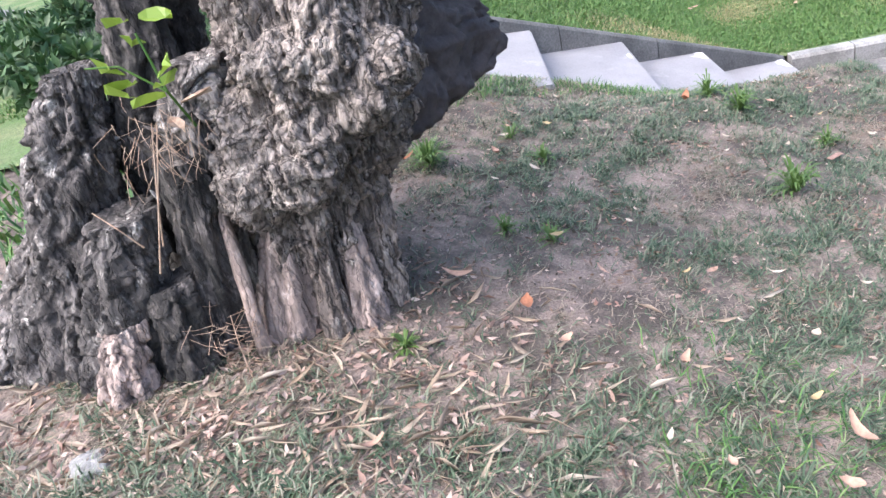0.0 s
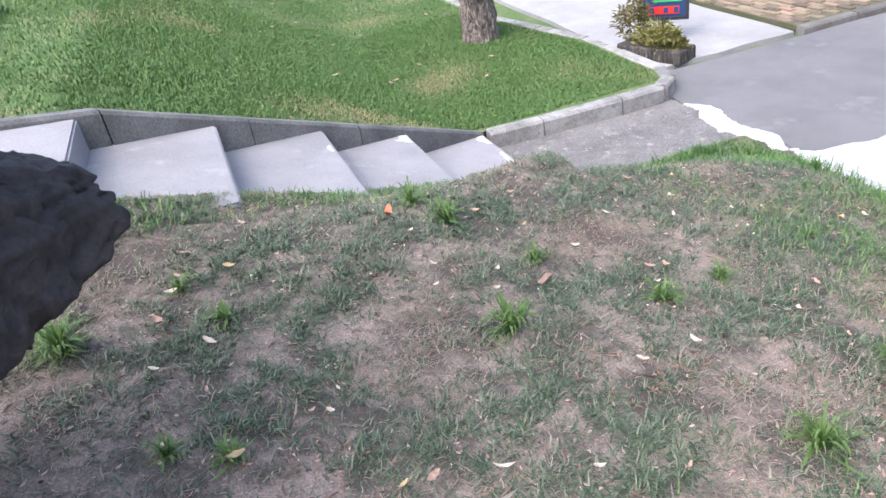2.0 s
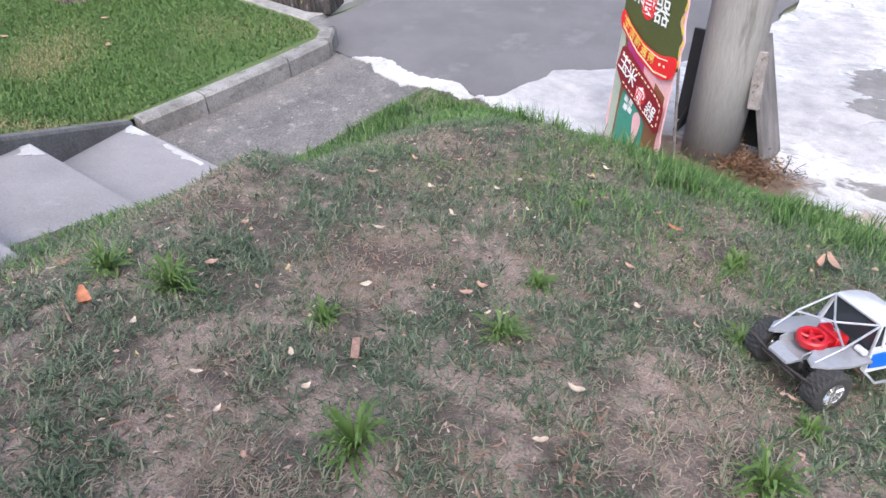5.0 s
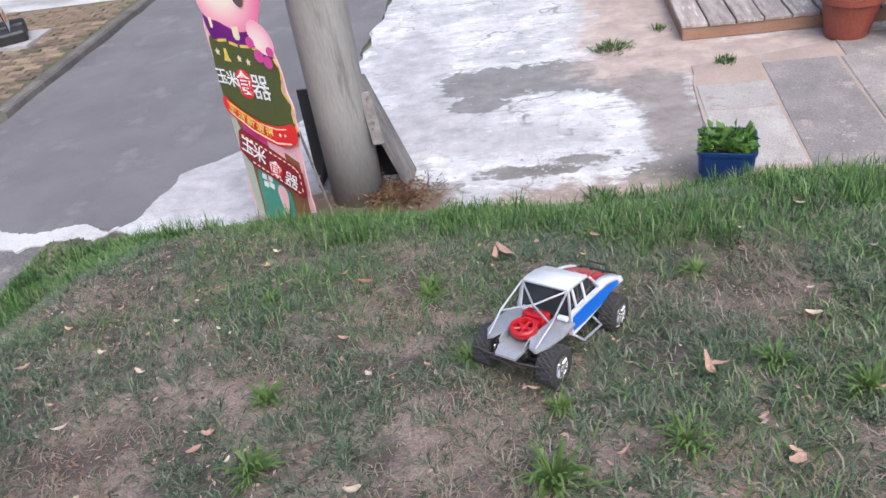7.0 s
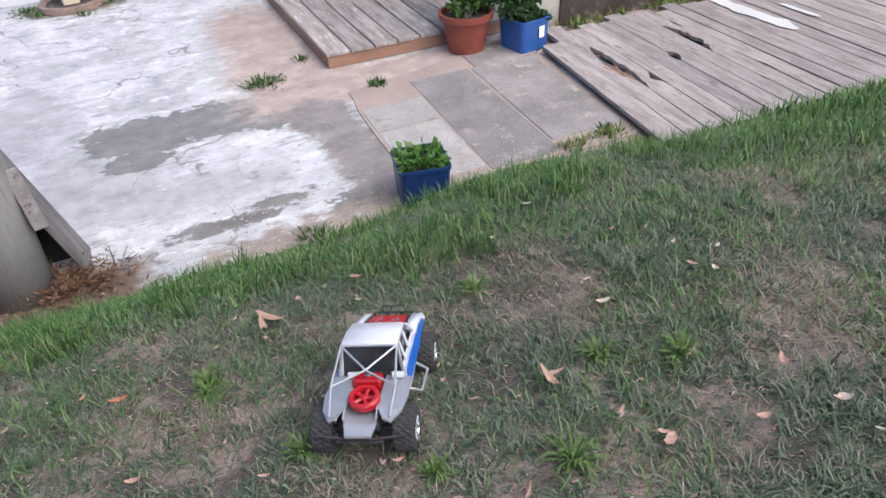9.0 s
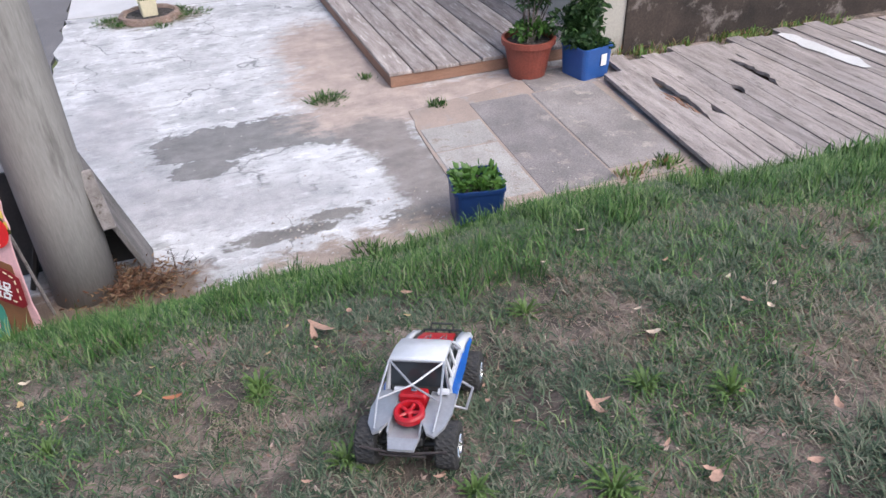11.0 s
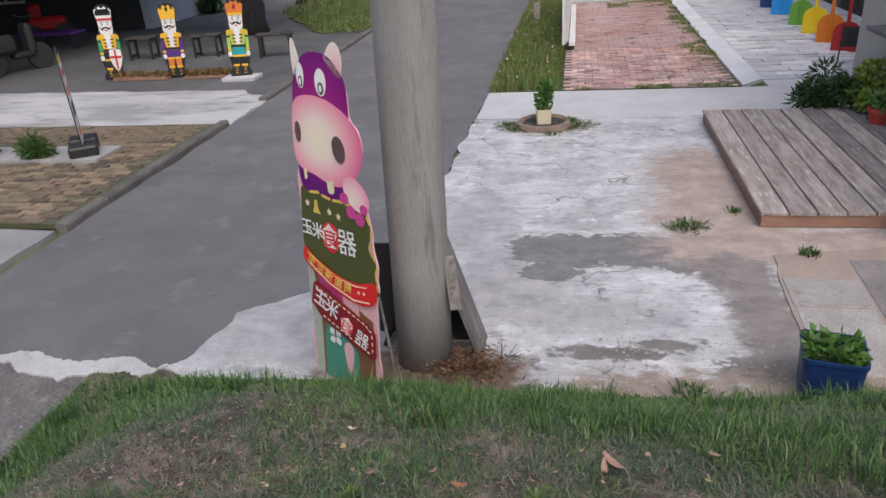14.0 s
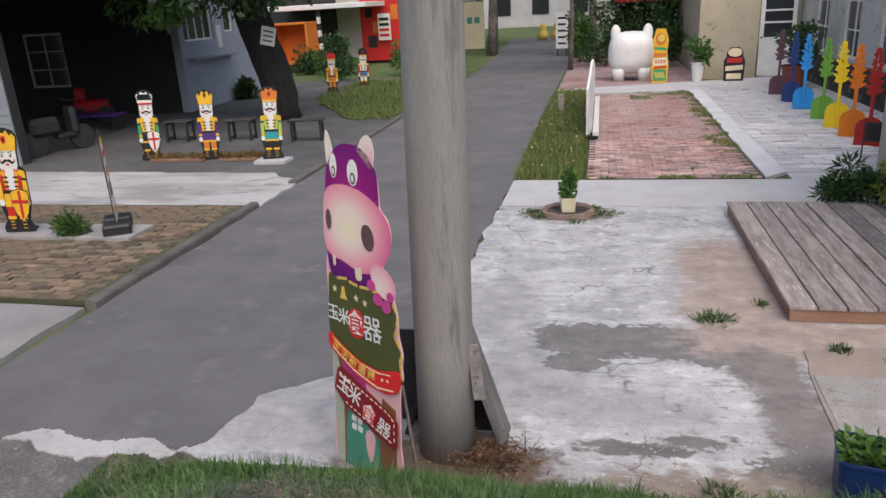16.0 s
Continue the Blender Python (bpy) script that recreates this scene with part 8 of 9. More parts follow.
# ---- houses across the lane ----
SIDING = mat("grey_siding", (0.272, 0.289, 0.319), (0.221, 0.238, 0.264), scale=2, fine=60, rough=0.7, bump=0.2, depth=0.003, grain=0.08, random=0.05)
BLUE_WALL = mat("pale_blue_plaster", (0.36, 0.39, 0.45), (0.3, 0.325, 0.38), scale=1.4, fine=50, rough=0.85, bump=0.2, depth=0.003, grain=0.08)
# Near-black stands in for the shade inside the porch and the shops.
SHADE = mat("shade_toned_plaster", (0.032, 0.032, 0.034), (0.022, 0.022, 0.024), scale=1.4, fine=50, rough=0.9, bump=0.2, depth=0.003, grain=0.1)
siding = thing("house_siding", "house end clad in grey-blue boards", "house", pose(0, 0, 0), kind="structure")
for k in range(22):
    bm = bmesh.new()
    box(bm, -15, -9.95, 10.75, 10.775, 0.15 * k, 0.15 * k + 0.146)
    for v in bm.verts:
        if v.co.z < 0.15 * k + 0.01 and v.co.y < 10.76:
            v.co.y -= 0.012
    part("siding_board", bm, SIDING, siding)
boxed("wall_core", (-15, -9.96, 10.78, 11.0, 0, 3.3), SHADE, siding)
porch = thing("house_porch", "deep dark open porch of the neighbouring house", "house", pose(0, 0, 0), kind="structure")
# Eave drawn forward and down beyond what is seen, to darken the porch.
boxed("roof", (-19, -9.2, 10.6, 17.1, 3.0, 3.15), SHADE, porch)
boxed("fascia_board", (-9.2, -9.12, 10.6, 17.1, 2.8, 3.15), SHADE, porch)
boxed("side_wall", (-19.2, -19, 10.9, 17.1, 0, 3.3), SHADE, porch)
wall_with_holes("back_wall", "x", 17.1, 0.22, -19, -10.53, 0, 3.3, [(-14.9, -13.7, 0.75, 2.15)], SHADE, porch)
window(pose(-14.9, 17.15, 0.75), 1.2, 1.4, 1, 2, "old grey-framed window in the dark porch wall", 0.06, SMOOTH)
blue = thing("house_blue", "pale blue plastered house side", "house", pose(0, 0, 0), kind="structure")
wall_with_holes("wall_panel", "y", -10.52, 0.22, 17.1, 21.2, 0, 3.6, [(17.35, 18.9, 1.75, 2.65), (19.5, 20.1, 1.9, 2.6)], BLUE_WALL, blue)
boxed("ledge", (-10.3, -10.05, 17.3, 19.6, 1.28, 1.33), SIDING, blue)
boxed("notice", (-10.3, -10.28, 19.0, 19.25, 1.5, 2.1), WHITE, blue, "white notice panel")
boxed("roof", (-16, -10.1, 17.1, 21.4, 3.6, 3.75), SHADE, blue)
boxed("end_wall", (-16, -10.3, 21.2, 21.4, 0, 3.6), BLUE_WALL, blue)
window(pose(-10.4, 18.9, 1.75, 0, 0, -90) @ pose(0, 0, 0, 0, 0, 180) @ pose(-1.55, 0, 0), 1.55, 0.9, 3, 0, "row of narrow panes in a white frame", 0.05)
window(pose(-10.4, 20.1, 1.9, 0, 0, -90) @ pose(0, 0, 0, 0, 0, 180) @ pose(-0.6, 0, 0), 0.6, 0.7, 0, 0, "small dark window in the blue wall", 0.05)
shed = thing("white_cabinet", "white steel cabinet against the blue house", "cabinet", pose(-10.2, 21.9, 0))
shed.scale = (0.55, 0.7, 0.75)
boxed("body", (-0.4, 0.5, -0.3, 0.4, 0.0, 1.5), WHITE, shed, bevel=0.01)
for k in range(6):
    boxed("rib", (0.5, 0.515, -0.28 + 0.12 * k, -0.2 + 0.12 * k, 0.1, 1.4), WHITE, shed)
trike = thing("toy_cart", "red and black ride-on cart parked in the dark porch", "toy cart", pose(-12.2, 15.8, 0, 0, 0, 30))
bm = bmesh.new()
box(bm, -0.4, 0.4, -0.2, 0.2, 0.25, 0.55, 0.06)
box(bm, -0.35, -0.1, -0.15, 0.15, 0.55, 0.85, 0.05)
part("body", bm, TRUCK_RED, trike)
for x in (-0.3, 0.3):
    for y in (-0.22, 0.22):
        bm = bmesh.new()
        lathe(bm, [(0.1, -0.04), (0.2, -0.04), (0.2, 0.04), (0.1, 0.04)], 20, pose(x, y, 0.2, 90, 0, 0))
        part("wheel", bm, RUBBER, trike)
mat_ob = thing("low_table", "low violet-covered table in the porch", "table", pose(-11.2, 14.6, 0))
boxed("top", (-0.8, 0.6, -0.25, 0.3, 0.3, 0.36), F_PUR, mat_ob, bevel=0.02)
for x in (-0.7, 0.5):
    boxed("leg", (x, x + 0.06, -0.2, 0.2, 0, 0.3), BLACK, mat_ob)
scooter = thing("scooter", "dark scooter parked by the siding wall", "scooter", pose(-10.1, 11.9, 0, 0, 0, 70))
bm = bmesh.new()
box(bm, -0.5, 0.1, -0.14, 0.14, 0.35, 0.7, 0.08)
box(bm, 0.3, 0.45, -0.16, 0.16, 0.3, 0.85, 0.06)
box(bm, 0.0, 0.4, -0.12, 0.12, 0.26, 0.36, 0.03)
tube(bm, [(0.4, -0.3, 0.98), (0.36, 0, 0.95), (0.4, 0.3, 0.98)], 0.018, 8)
part("body", bm, BLACK, scooter)
for x in (-0.42, 0.52):
    bm = bmesh.new()
    lathe(bm, [(0.12, -0.05), (0.24, -0.04), (0.24, 0.04), (0.12, 0.05)], 24, pose(x, 0, 0.24, 90, 0, 0))
    part("wheel", bm, RUBBER, scooter)

# shop row down the lane
shop = thing("shop_row", "dim shop fronts with a white awning down the lane", "shop", pose(0, 0, 0), kind="structure")
# The dimness under the shop roof is put into the wall colour.
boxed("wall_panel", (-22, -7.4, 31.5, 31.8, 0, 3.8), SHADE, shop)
boxed("awning", (-13.4, -9.0, 28.7, 31.5, 2.36, 2.56), WHITE, shop, "white sheet awning", bevel=0.02)
boxed("wall_face", (-11.2, -10.15, 31.42, 31.5, 0.0, 2.7), WALL, shop, "dim beige shop wall")
boxed("poster", (-10.14, -8.3, 31.42, 31.5, 0.1, 2.7), F_RED, shop, "red painted shop wall")
boxed("poster", (-8.29, -7.95, 31.42, 31.5, 0.1, 2.7), F_BLUSH, shop, "pale pink painted pillar")
for x, z, w, h in ((-9.9, 2.1, 0.3, 0.4), (-9.6, 1.5, 0.25, 0.5), (-8.75, 2.1, 0.3, 0.6), (-9.85, 0.9, 0.4, 0.5)):
    boxed("mural_patch", (x, x + w, 31.405, 31.419, z - h / 2, z + h / 2), SHADE if x < -9.7 else F_ORG, shop, "painted patch")
placard = boxed("placard", (-9.3, -8.75, 31.2, 31.24, 0.95, 2.05), F_WHT, shop, "white placard with red bars")
for k in range(4):
    boxed("bar", (-9.24, -8.81, 31.19, 31.199, 1.1 + 0.22 * k, 1.22 + 0.22 * k), F_RED if k < 2 else INK, placard)
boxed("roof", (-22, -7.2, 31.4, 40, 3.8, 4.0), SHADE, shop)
boxed("return_wall", (-7.6, -7.4, 31.8, 46, 0, 3.8), WALL, shop)
for k in range(9):
    boxed("striped_post", (-11.18, -11.05, 28.9, 29.03, 0.26 * k, 0.26 * k + 0.26), WHITE if k % 2 else BLACK, shop)
kiosk = thing("orange_kiosk", "orange painted booth with an open front", "kiosk", pose(-12.0, 28.3, 0))
kiosk.scale = (1.0, 1.0, 0.8)
for dims in ((-0.8, 0.8, 0.5, 0.6, 0.5, 2.3), (-0.8, -0.7, -0.5, 0.5, 0.5, 2.3), (0.7, 0.8, -0.5, 0.5, 0.5, 2.3), (-0.8, 0.8, -0.5, 0.6, 2.3, 2.4), (-0.8, 0.8, -0.5, 0.6, 0.4, 0.5)):
    boxed("panel", dims, F_ORG, kiosk, bevel=0.01)
for x in (-0.75, 0.7):
    boxed("leg", (x, x + 0.06, -0.4, 0.5, 0, 0.4), BLACK, kiosk)
banner = thing("banner_stand", "pale banner with green marks beside the lane", "banner", pose(-6.4, 36.5, 0, 0, 0, 0))
boxed("board", (-0.9, 0.9, 0, 0.03, 0.1, 2.3), CREAM, banner)
for k in range(4):
    flat("mark", quad(-0.55 + 0.37 * k, 1.45, 0.26, 0.3), 1, TEAL, banner, "green bar")
for x in (-0.88, 0.82):
    boxed("leg", (x, x + 0.06, -0.15, 0.2, 0, 0.1), BLACK, banner)
end = thing("far_building", "white building at the far end of the lane", "building", pose(0, 0, 0), kind="structure")
boxed("wall_panel", (-14, 8, 64, 64.5, 0, 6), SMOOTH, end)
for k in range(6):
    boxed("window_opening", (-12 + 3.2 * k, -10.6 + 3.2 * k, 63.95, 64.02, 1.0, 2.4), GLASS, end)
    boxed("window_opening", (-12 + 3.2 * k, -10.6 + 3.2 * k, 63.95, 64.02, 3.8, 5.2), GLASS, end)
boxed("roof", (-14.3, 8.3, 63.5, 70, 6, 6.3), GREY, end)
for x in (-3.2, -2.4):
    duck = thing("statue", "small rounded yellow statue by the lane", "statue", pose(x, 44.0, 0.0), "yellow statues")
    bm = bmesh.new()
    lathe(bm, [(0.15, 0), (0.32, 0.1), (0.34, 0.3), (0.2, 0.48), (0.2, 0.55), (0.24, 0.68), (0.18, 0.84), (0.05, 0.9)], 20)
    part("figure", bm, YELLOW, duck, smooth=True)

# ---- beyond the yard ----
statue = thing("statue", "smooth white rounded animal statue with short legs", "statue", pose(0.95, 21.2, 0.014))
bm = bmesh.new()
bmesh.ops.create_uvsphere(bm, u_segments=48, v_segments=32, radius=1.0)
for v in bm.verts:
    x, y, z = v.co
    s = (abs(x) ** 3.0 + abs(y) ** 3.0 + abs(z) ** 3.0) ** (-1 / 3.0)
    v.co = Vector((x * s * (0.62 - 0.02 * z), y * s * 0.48, z * s * 0.57 + 0.74))
    if v.co.z < 0.38:
        k = 0.94 if v.co.z > 0.33 else 0.97
        v.co.x, v.co.y = v.co.x * k, v.co.y * k
for sx in (-1, 1):
    got = bmesh.ops.create_uvsphere(bm, u_segments=24, v_segments=16, radius=0.16, matrix=pose(sx * 0.43, 0, 1.25, 0, sx * 18, 0))
    bmesh.ops.scale(bm, vec=(0.85, 0.6, 1.55), space=Matrix.Translation((-sx * 0.43, 0, -1.25)), verts=got["verts"])
    for sy in (-1, 1):
        bmesh.ops.create_cone(bm, cap_ends=True, segments=20, radius1=0.14, radius2=0.18, depth=0.34, matrix=pose(sx * 0.33, sy * 0.24, 0.17))
part("figure", bm, WHITE, statue, smooth=True)
totem = thing("painted_board", "tall painted board in yellow, orange and green", "sign board", pose(1.66, 20.25, 0.014, 0, 0, -6))
totem.scale = (0.78, 1, 1)
bm = bmesh.new()
plate(bm, [(-0.25, 0), (0.25, 0), (0.28, 0.5), (0.22, 0.8), (0.26, 1.1), (0.15, 1.38), (-0.15, 1.38), (-0.25, 1.1), (-0.22, 0.8), (-0.28, 0.5)], -0.006, 0.02)
part("board", bm, F_YEL, totem, "yellow board")
flat("patch", quad(0, 0.2, 0.42, 0.3), 1, F_GRN, totem, "green patch")
flat("patch", quad(0, 0.55, 0.44, 0.18, 3), 1, F_WHT, totem, "white lettered band")
flat("patch", quad(0, 0.72, 0.4, 0.1), 1, F_ORG, totem, "orange band")
flat("patch", oval(0, 1.12, 0.17, 0.16), 1, F_ORG, totem, "orange oval")
flat("patch", oval(0.02, 1.15, 0.11, 0.1), 2, YELLOW, totem, "yellow oval")
flat("patch", quad(0, 0.88, 0.4, 0.07, -5), 1, F_GRN, totem, "green band")
flat("patch", quad(0, 0.4, 0.4, 0.06, 4), 1, F_RED, totem, "red band")
for k in range(4):
    flat("mark", quad(-0.13 + 0.09 * k, 0.55, 0.06, 0.1), 2, F_ORG, totem, "orange bar")
    flat("mark", quad(-0.12 + 0.08 * k, 0.2, 0.04, 0.16, 20), 2, YELLOW, totem, "yellow bar")
boxed("foot", (-0.2, 0.2, 0.02, 0.25, 0, 0.04), BLACK, totem)
mini = thing("painted_board", "small cream and red painted board by the wall", "sign board", pose(3.5, 20.15, 0.014, 0, 0, -6))
bm = bmesh.new()
plate(bm, [(-0.24, 0), (0.24, 0), (0.26, 0.5), (0.2, 0.62), (0.2, 0.72), (0.1, 0.85), (-0.1, 0.85), (-0.2, 0.72), (-0.2, 0.62), (-0.26, 0.5)], -0.006, 0.02)
part("board", bm, INK, mini, "black board")
flat("patch", oval(0, 0.72, 0.17, 0.11), 1, CREAM, mini, "cream oval")
flat("patch", quad(0, 0.52, 0.36, 0.12), 1, F_RED, mini, "red band")
flat("patch", quad(0, 0.33, 0.42, 0.12, 4), 1, CREAM, mini, "cream band")
flat("patch", quad(0, 0.12, 0.36, 0.14), 1, CREAM, mini, "cream band")
boxed("foot", (-0.2, 0.2, 0.02, 0.25, 0, 0.04), BLACK, mini)
round_pot(pose(2.62, 20.3, 0.014), "tall white pot with a leafy plant", 0.17, 0.5, WHITE, (((0, 0, 0.8), (0.3, 0.25, 0.4), 500, 0.13, LEAF, 0.25),))
round_pot(pose(4.55, 18.4, 0.03), "large terracotta pot with a rounded dark shrub", 0.3, 0.5, TERRACOTTA, (((0, 0, 0.95), (0.5, 0.5, 0.5), 900, 0.11, DARK_LEAF, 0.28),))


def shovel(m, material, label):
    """A giant painted wooden shovel: blade on the ground, carved top."""
    base = thing("painted_shovel", label, "shovel", m, "row of painted shovels")
    bm = bmesh.new()
    plate(bm, [(-0.2, 0), (0.2, 0), (0.2, 0.33), (0.17, 0.4), (0.11, 0.45), (0.04, 0.475), (-0.04, 0.475), (-0.11, 0.45), (-0.17, 0.4), (-0.2, 0.33)], -0.02, 0.02)
    bmesh.ops.recalc_face_normals(bm, faces=bm.faces[:])
    part("blade", bm, material, base)
    boxed("rib", (-0.03, 0.03, -0.05, -0.021, 0.02, 0.46), material, base, bevel=0.01)
    boxed("handle", (-0.028, 0.028, -0.047, -0.003, 0.465, 1.2), material, base, bevel=0.008)
    for k in range(26):
        z, sd = 0.87 + 0.0255 * k, (-1, 1)[k % 2]
        wide = 0.125 * (1 - 0.55 * (k / 25) ** 2) * (0.75 + 0.25 * math.sin(k * 1.9))
        bm = bmesh.new()
        plate(bm, oval(sd * wide * 0.55, z, wide * 0.62, 0.03, 9, sd * (24 + 14 * math.sin(k * 2.3))), -0.046 + 0.004 * (k % 5), -0.02 + 0.004 * (k % 5))
        bmesh.ops.recalc_face_normals(bm, faces=bm.faces[:])
        part("carved_leaf", bm, material, base)
    bm = bmesh.new()
    plate(bm, oval(0, 1.54, 0.045, 0.06, 12), -0.04, -0.012)
    bmesh.ops.recalc_face_normals(bm, faces=bm.faces[:])
    part("carved_tip", bm, material, base)
    return base


for y, c, word in ((17.2, (0.1, 0.04, 0.06), "dull purple"), (16.0, (0.012, 0.04, 0.18), "dark blue"), (15.05, (0.02, 0.28, 0.7), "bright blue"), (13.75, (0.14, 0.36, 0.04), "green"), (12.9, (0.85, 0.6, 0.01), "yellow"), (12.1, (0.72, 0.2, 0.01), "orange"), (11.35, (0.4, 0.02, 0.015), "dark red")):
    shovel(pose(3.95, y, 0.03, -3, 0, -16), paint("shovel_" + word.replace(" ", "_"), c, 0.5), f"giant {word} painted wooden shovel standing on its blade").scale = (0.9, 1, 0.87)
easel = thing("folding_easel", "black folding easel frame beside the shrub", "easel", pose(3.75, 10.5, 0.014, 0, 0, -20))
easel.scale = (0.6, 0.8, 0.85)
for x in (-0.22, 0.22):
    for y0 in (-0.15, 0.2):
        bm = bmesh.new()
        tube(bm, [(x, y0, 0), (x, 0.02, 0.62)], 0.012, 6)
        part("leg", bm, BLACK, easel)
boxed("tray", (-0.2, 0.2, -0.09, -0.05, 0.3, 0.34), BLACK, easel)
boxed("panel", (-0.19, 0.19, -0.06, -0.045, 0.34, 0.6), DARK, easel)

fence = thing("picket_fence", "short white picket fence on a pale base with black feet", "fence", pose(-0.04, 12.3, 0.0, 0, 0, 90))
for k in range(9):
    bm = bmesh.new()
    plate(bm, [(-0.2, 0.1), (0.2, 0.1), (0.2, 0.86), (0.1, 0.95), (0.0, 1.0), (-0.1, 0.95), (-0.2, 0.86)], -0.02, 0.02)
    bmesh.ops.transform(bm, matrix=pose(0.5 * k + 0.15, 0, 0, 0, 0, -9), verts=bm.verts[:])
    bmesh.ops.recalc_face_normals(bm, faces=bm.faces[:])
    part("picket", bm, WHITE, fence)
boxed("base_rail", (-0.15, 4.5, -0.16, -0.06, 0.1, 0.16), WHITE, fence, "pale base rail", bevel=0.006)
for k in range(18):
    boxed("foot", (0.25 * k - 0.1, 0.25 * k - 0.04, -0.15, -0.02, 0.0, 0.1), BLACK, fence, "black foot")
boxed("rail", (-0.1, 4.5, 0.05, 0.09, 0.3, 0.4), ROT, fence)
stake = boxed("wooden_stake", (-0.72, -0.6, 15.2, 15.26, 0.0, 0.42), RAW, None, bevel=0.006)
tagged(stake, "short pale wooden stake standing in the bed", "stake")
# flower bed
bed = slab("flower_bed", [(-1.0, 9.46), (-0.08, 9.46), (-0.08, 18.5), (-0.95, 18.5)], 0.02, LAWN, None, "strip bed of grass and small flowers", kind="structure")
BED_GRASS = blades("bed_grass_blade", [(0.06, 0.15, 0.022), (0.1, 0.22, 0.036), (0.2, 0.27, 0.07), (0.13, 0.24, 0.045), (0.27, 0.2, 0.1), (0.24, 0.12, 0.06)])
p = scatter(38000, -0.98, -0.08, 9.45, 18.6, lambda x, y: 0.35 + 0.65 * speckle(x, y, 1.5, 2.0))
turf("bed_grass", p, 0.02 + 0 * p[:, 0], lot(p, 0.05, 0.2), lot(p, 0.006, 0.013), lot(p, 0.1, 0.8), BED_GRASS, G, "unmown grass in the flower bed")
p = np.r_[scatter(1500, 3.3, 8.0, 4.8, 4.98, lambda x, y: speckle(x, y, 2.5, 4.0) > 0.5), scatter(900, 2.3, 3.05, 2.75, 3.2, lambda x, y: speckle(x, y, 4.0, 9.0) > 0.6)]
turf("weeds", p, 0.01 + 0 * p[:, 0], lot(p, 0.04, 0.14), lot(p, 0.006, 0.014), lot(p, 0.2, 0.9), BED_GRASS, G, "straggling weeds in the dirt round the boardwalk")
p = np.r_[scatter(9000, 1.75, 2.22, 11.0, 18.3, lambda x, y: (speckle(x, y, 2.5, 3.0) > 0.45) * smooth((x - 1.72 - 0.25 * speckle(x, y, 1.3, 1.0)) / 0.2)), scatter(3000, 0.8, 2.2, 16.9, 18.2, lambda x, y: speckle(x, y, 2.0, 6.0) > 0.5), scatter(1500, -0.02, 2.2, 9.42, 9.52, lambda x, y: speckle(x, y, 3.0, 6.0) > 0.45)]
turf("joint_weeds", p, 0.03 + 0 * p[:, 0], lot(p, 0.02, 0.07), lot(p, 0.006, 0.012), lot(p, 0.3, 0.95), BED_GRASS, G, "thin weeds between the red pavers")
p = scatter(170, -0.95, -0.12, 9.5, 18.5, lambda x, y: 0 * x + 1.0)
tagged(put("bed_flowers", leaf_mesh("bed_flowers", np.c_[p, lot(p, 0.12, 0.22)], G.normal(size=(len(p), 3)), lot(p, 0.02, 0.045), 0.4, blades("petals", [(0.75, 0.72, 0.62), (0.5, 0.2, 0.12), (0.75, 0.7, 0.6), (0.7, 0.5, 0.1)]), G)), "small pink and white flowers in the bed", "flowers", "", "stuff")
slab("weed_bed", [(-7.0, 17.9), (-5.3, 15.1), (-4.3, 15.5), (-4.3, 22), (-7.6, 23)], 0.03, LAWN, None, "raised bed of grass and weeds", kind="structure", rough=0.03, cut=6)
p = scatter(16000, -7.6, -4.3, 15.0, 23, lambda x, y: (y > 17.9 - (x + 7) * 1.65) * (0.3 + 0.7 * speckle(x, y, 1.0, 4.0)))
turf("bed_grass", p, 0.03 + 0 * p[:, 0], lot(p, 0.05, 0.17), lot(p, 0.012, 0.022), lot(p, 0.1, 0.9), BED_GRASS, G, "rough grass and weeds in the bed")
for k, (x, y, r, h, mt) in enumerate(((-5.2, 24.5, 0.9, 0.7, DARK_LEAF), (-6.4, 25.5, 0.8, 0.6, LEAF), (-9.6, 26.5, 0.9, 0.5, LEAF), (-11.0, 27.0, 0.8, 0.6, DARK_LEAF), (-4.6, 22.6, 0.35, 0.4, DARK_LEAF), (-8.6, 24.0, 0.8, 0.8, DARK_LEAF), (0.3, 25.5, 0.7, 0.8, DARK_LEAF), (2.0, 24.6, 0.7, 0.9, DARK_LEAF), (1.2, 27, 1.2, 1.3, DARK_LEAF), (-0.6, 27.5, 0.6, 0.9, LEAF), (2.3, 26.5, 0.8, 1.2, DARK_LEAF), (-9.9, 19.6, 0.4, 0.3, DARK_LEAF), (-0.9, 33, 0.8, 0.9, DARK_LEAF), (0.4, 31, 1.2, 1.5, DARK_LEAF))):
    bush("shrub", "dense dark green garden shrub", (x, y, 0.0), (r, r * 0.8, h), 900, 0.16, mt, 0.28, 100 + k)
# The trunk's backlit shade is put into its near-black bark colour.
leaner = tree("leaning tree in front of the houses, bark near-black as if backlit", (-7.0, 15.7, 0.0), 5.2, 0.38, (3.6, 3.0, 1.7), 15000, 0.2, DARK_LEAF, (-0.8, -0.3), 21, 0.8, mat("backlit_black_bark", (0.012, 0.01, 0.01), (0.03, 0.026, 0.025), scale=7, fine=50, rough=0.9, bump=0.9, depth=0.02, grain=0.4, stretch=(2, 2, 0.5)), 0.95)
RB = np.random.default_rng(91)
pts, out = clumps(RB, 1500, (-2.2, -1.2, 2.95), (1.3, 0.9, 0.75), 12)
put("hanging_spray", leaf_mesh("hanging_spray", pts, out * np.array([1, 1, 0.3]) + RB.normal(size=out.shape) * 0.5 - np.array([0, 0, 0.8]), 0.2 * RB.uniform(0.6, 1.3, 1500), 0.2, LEAF, RB), leaner, "drooping leafy spray", "stuff")
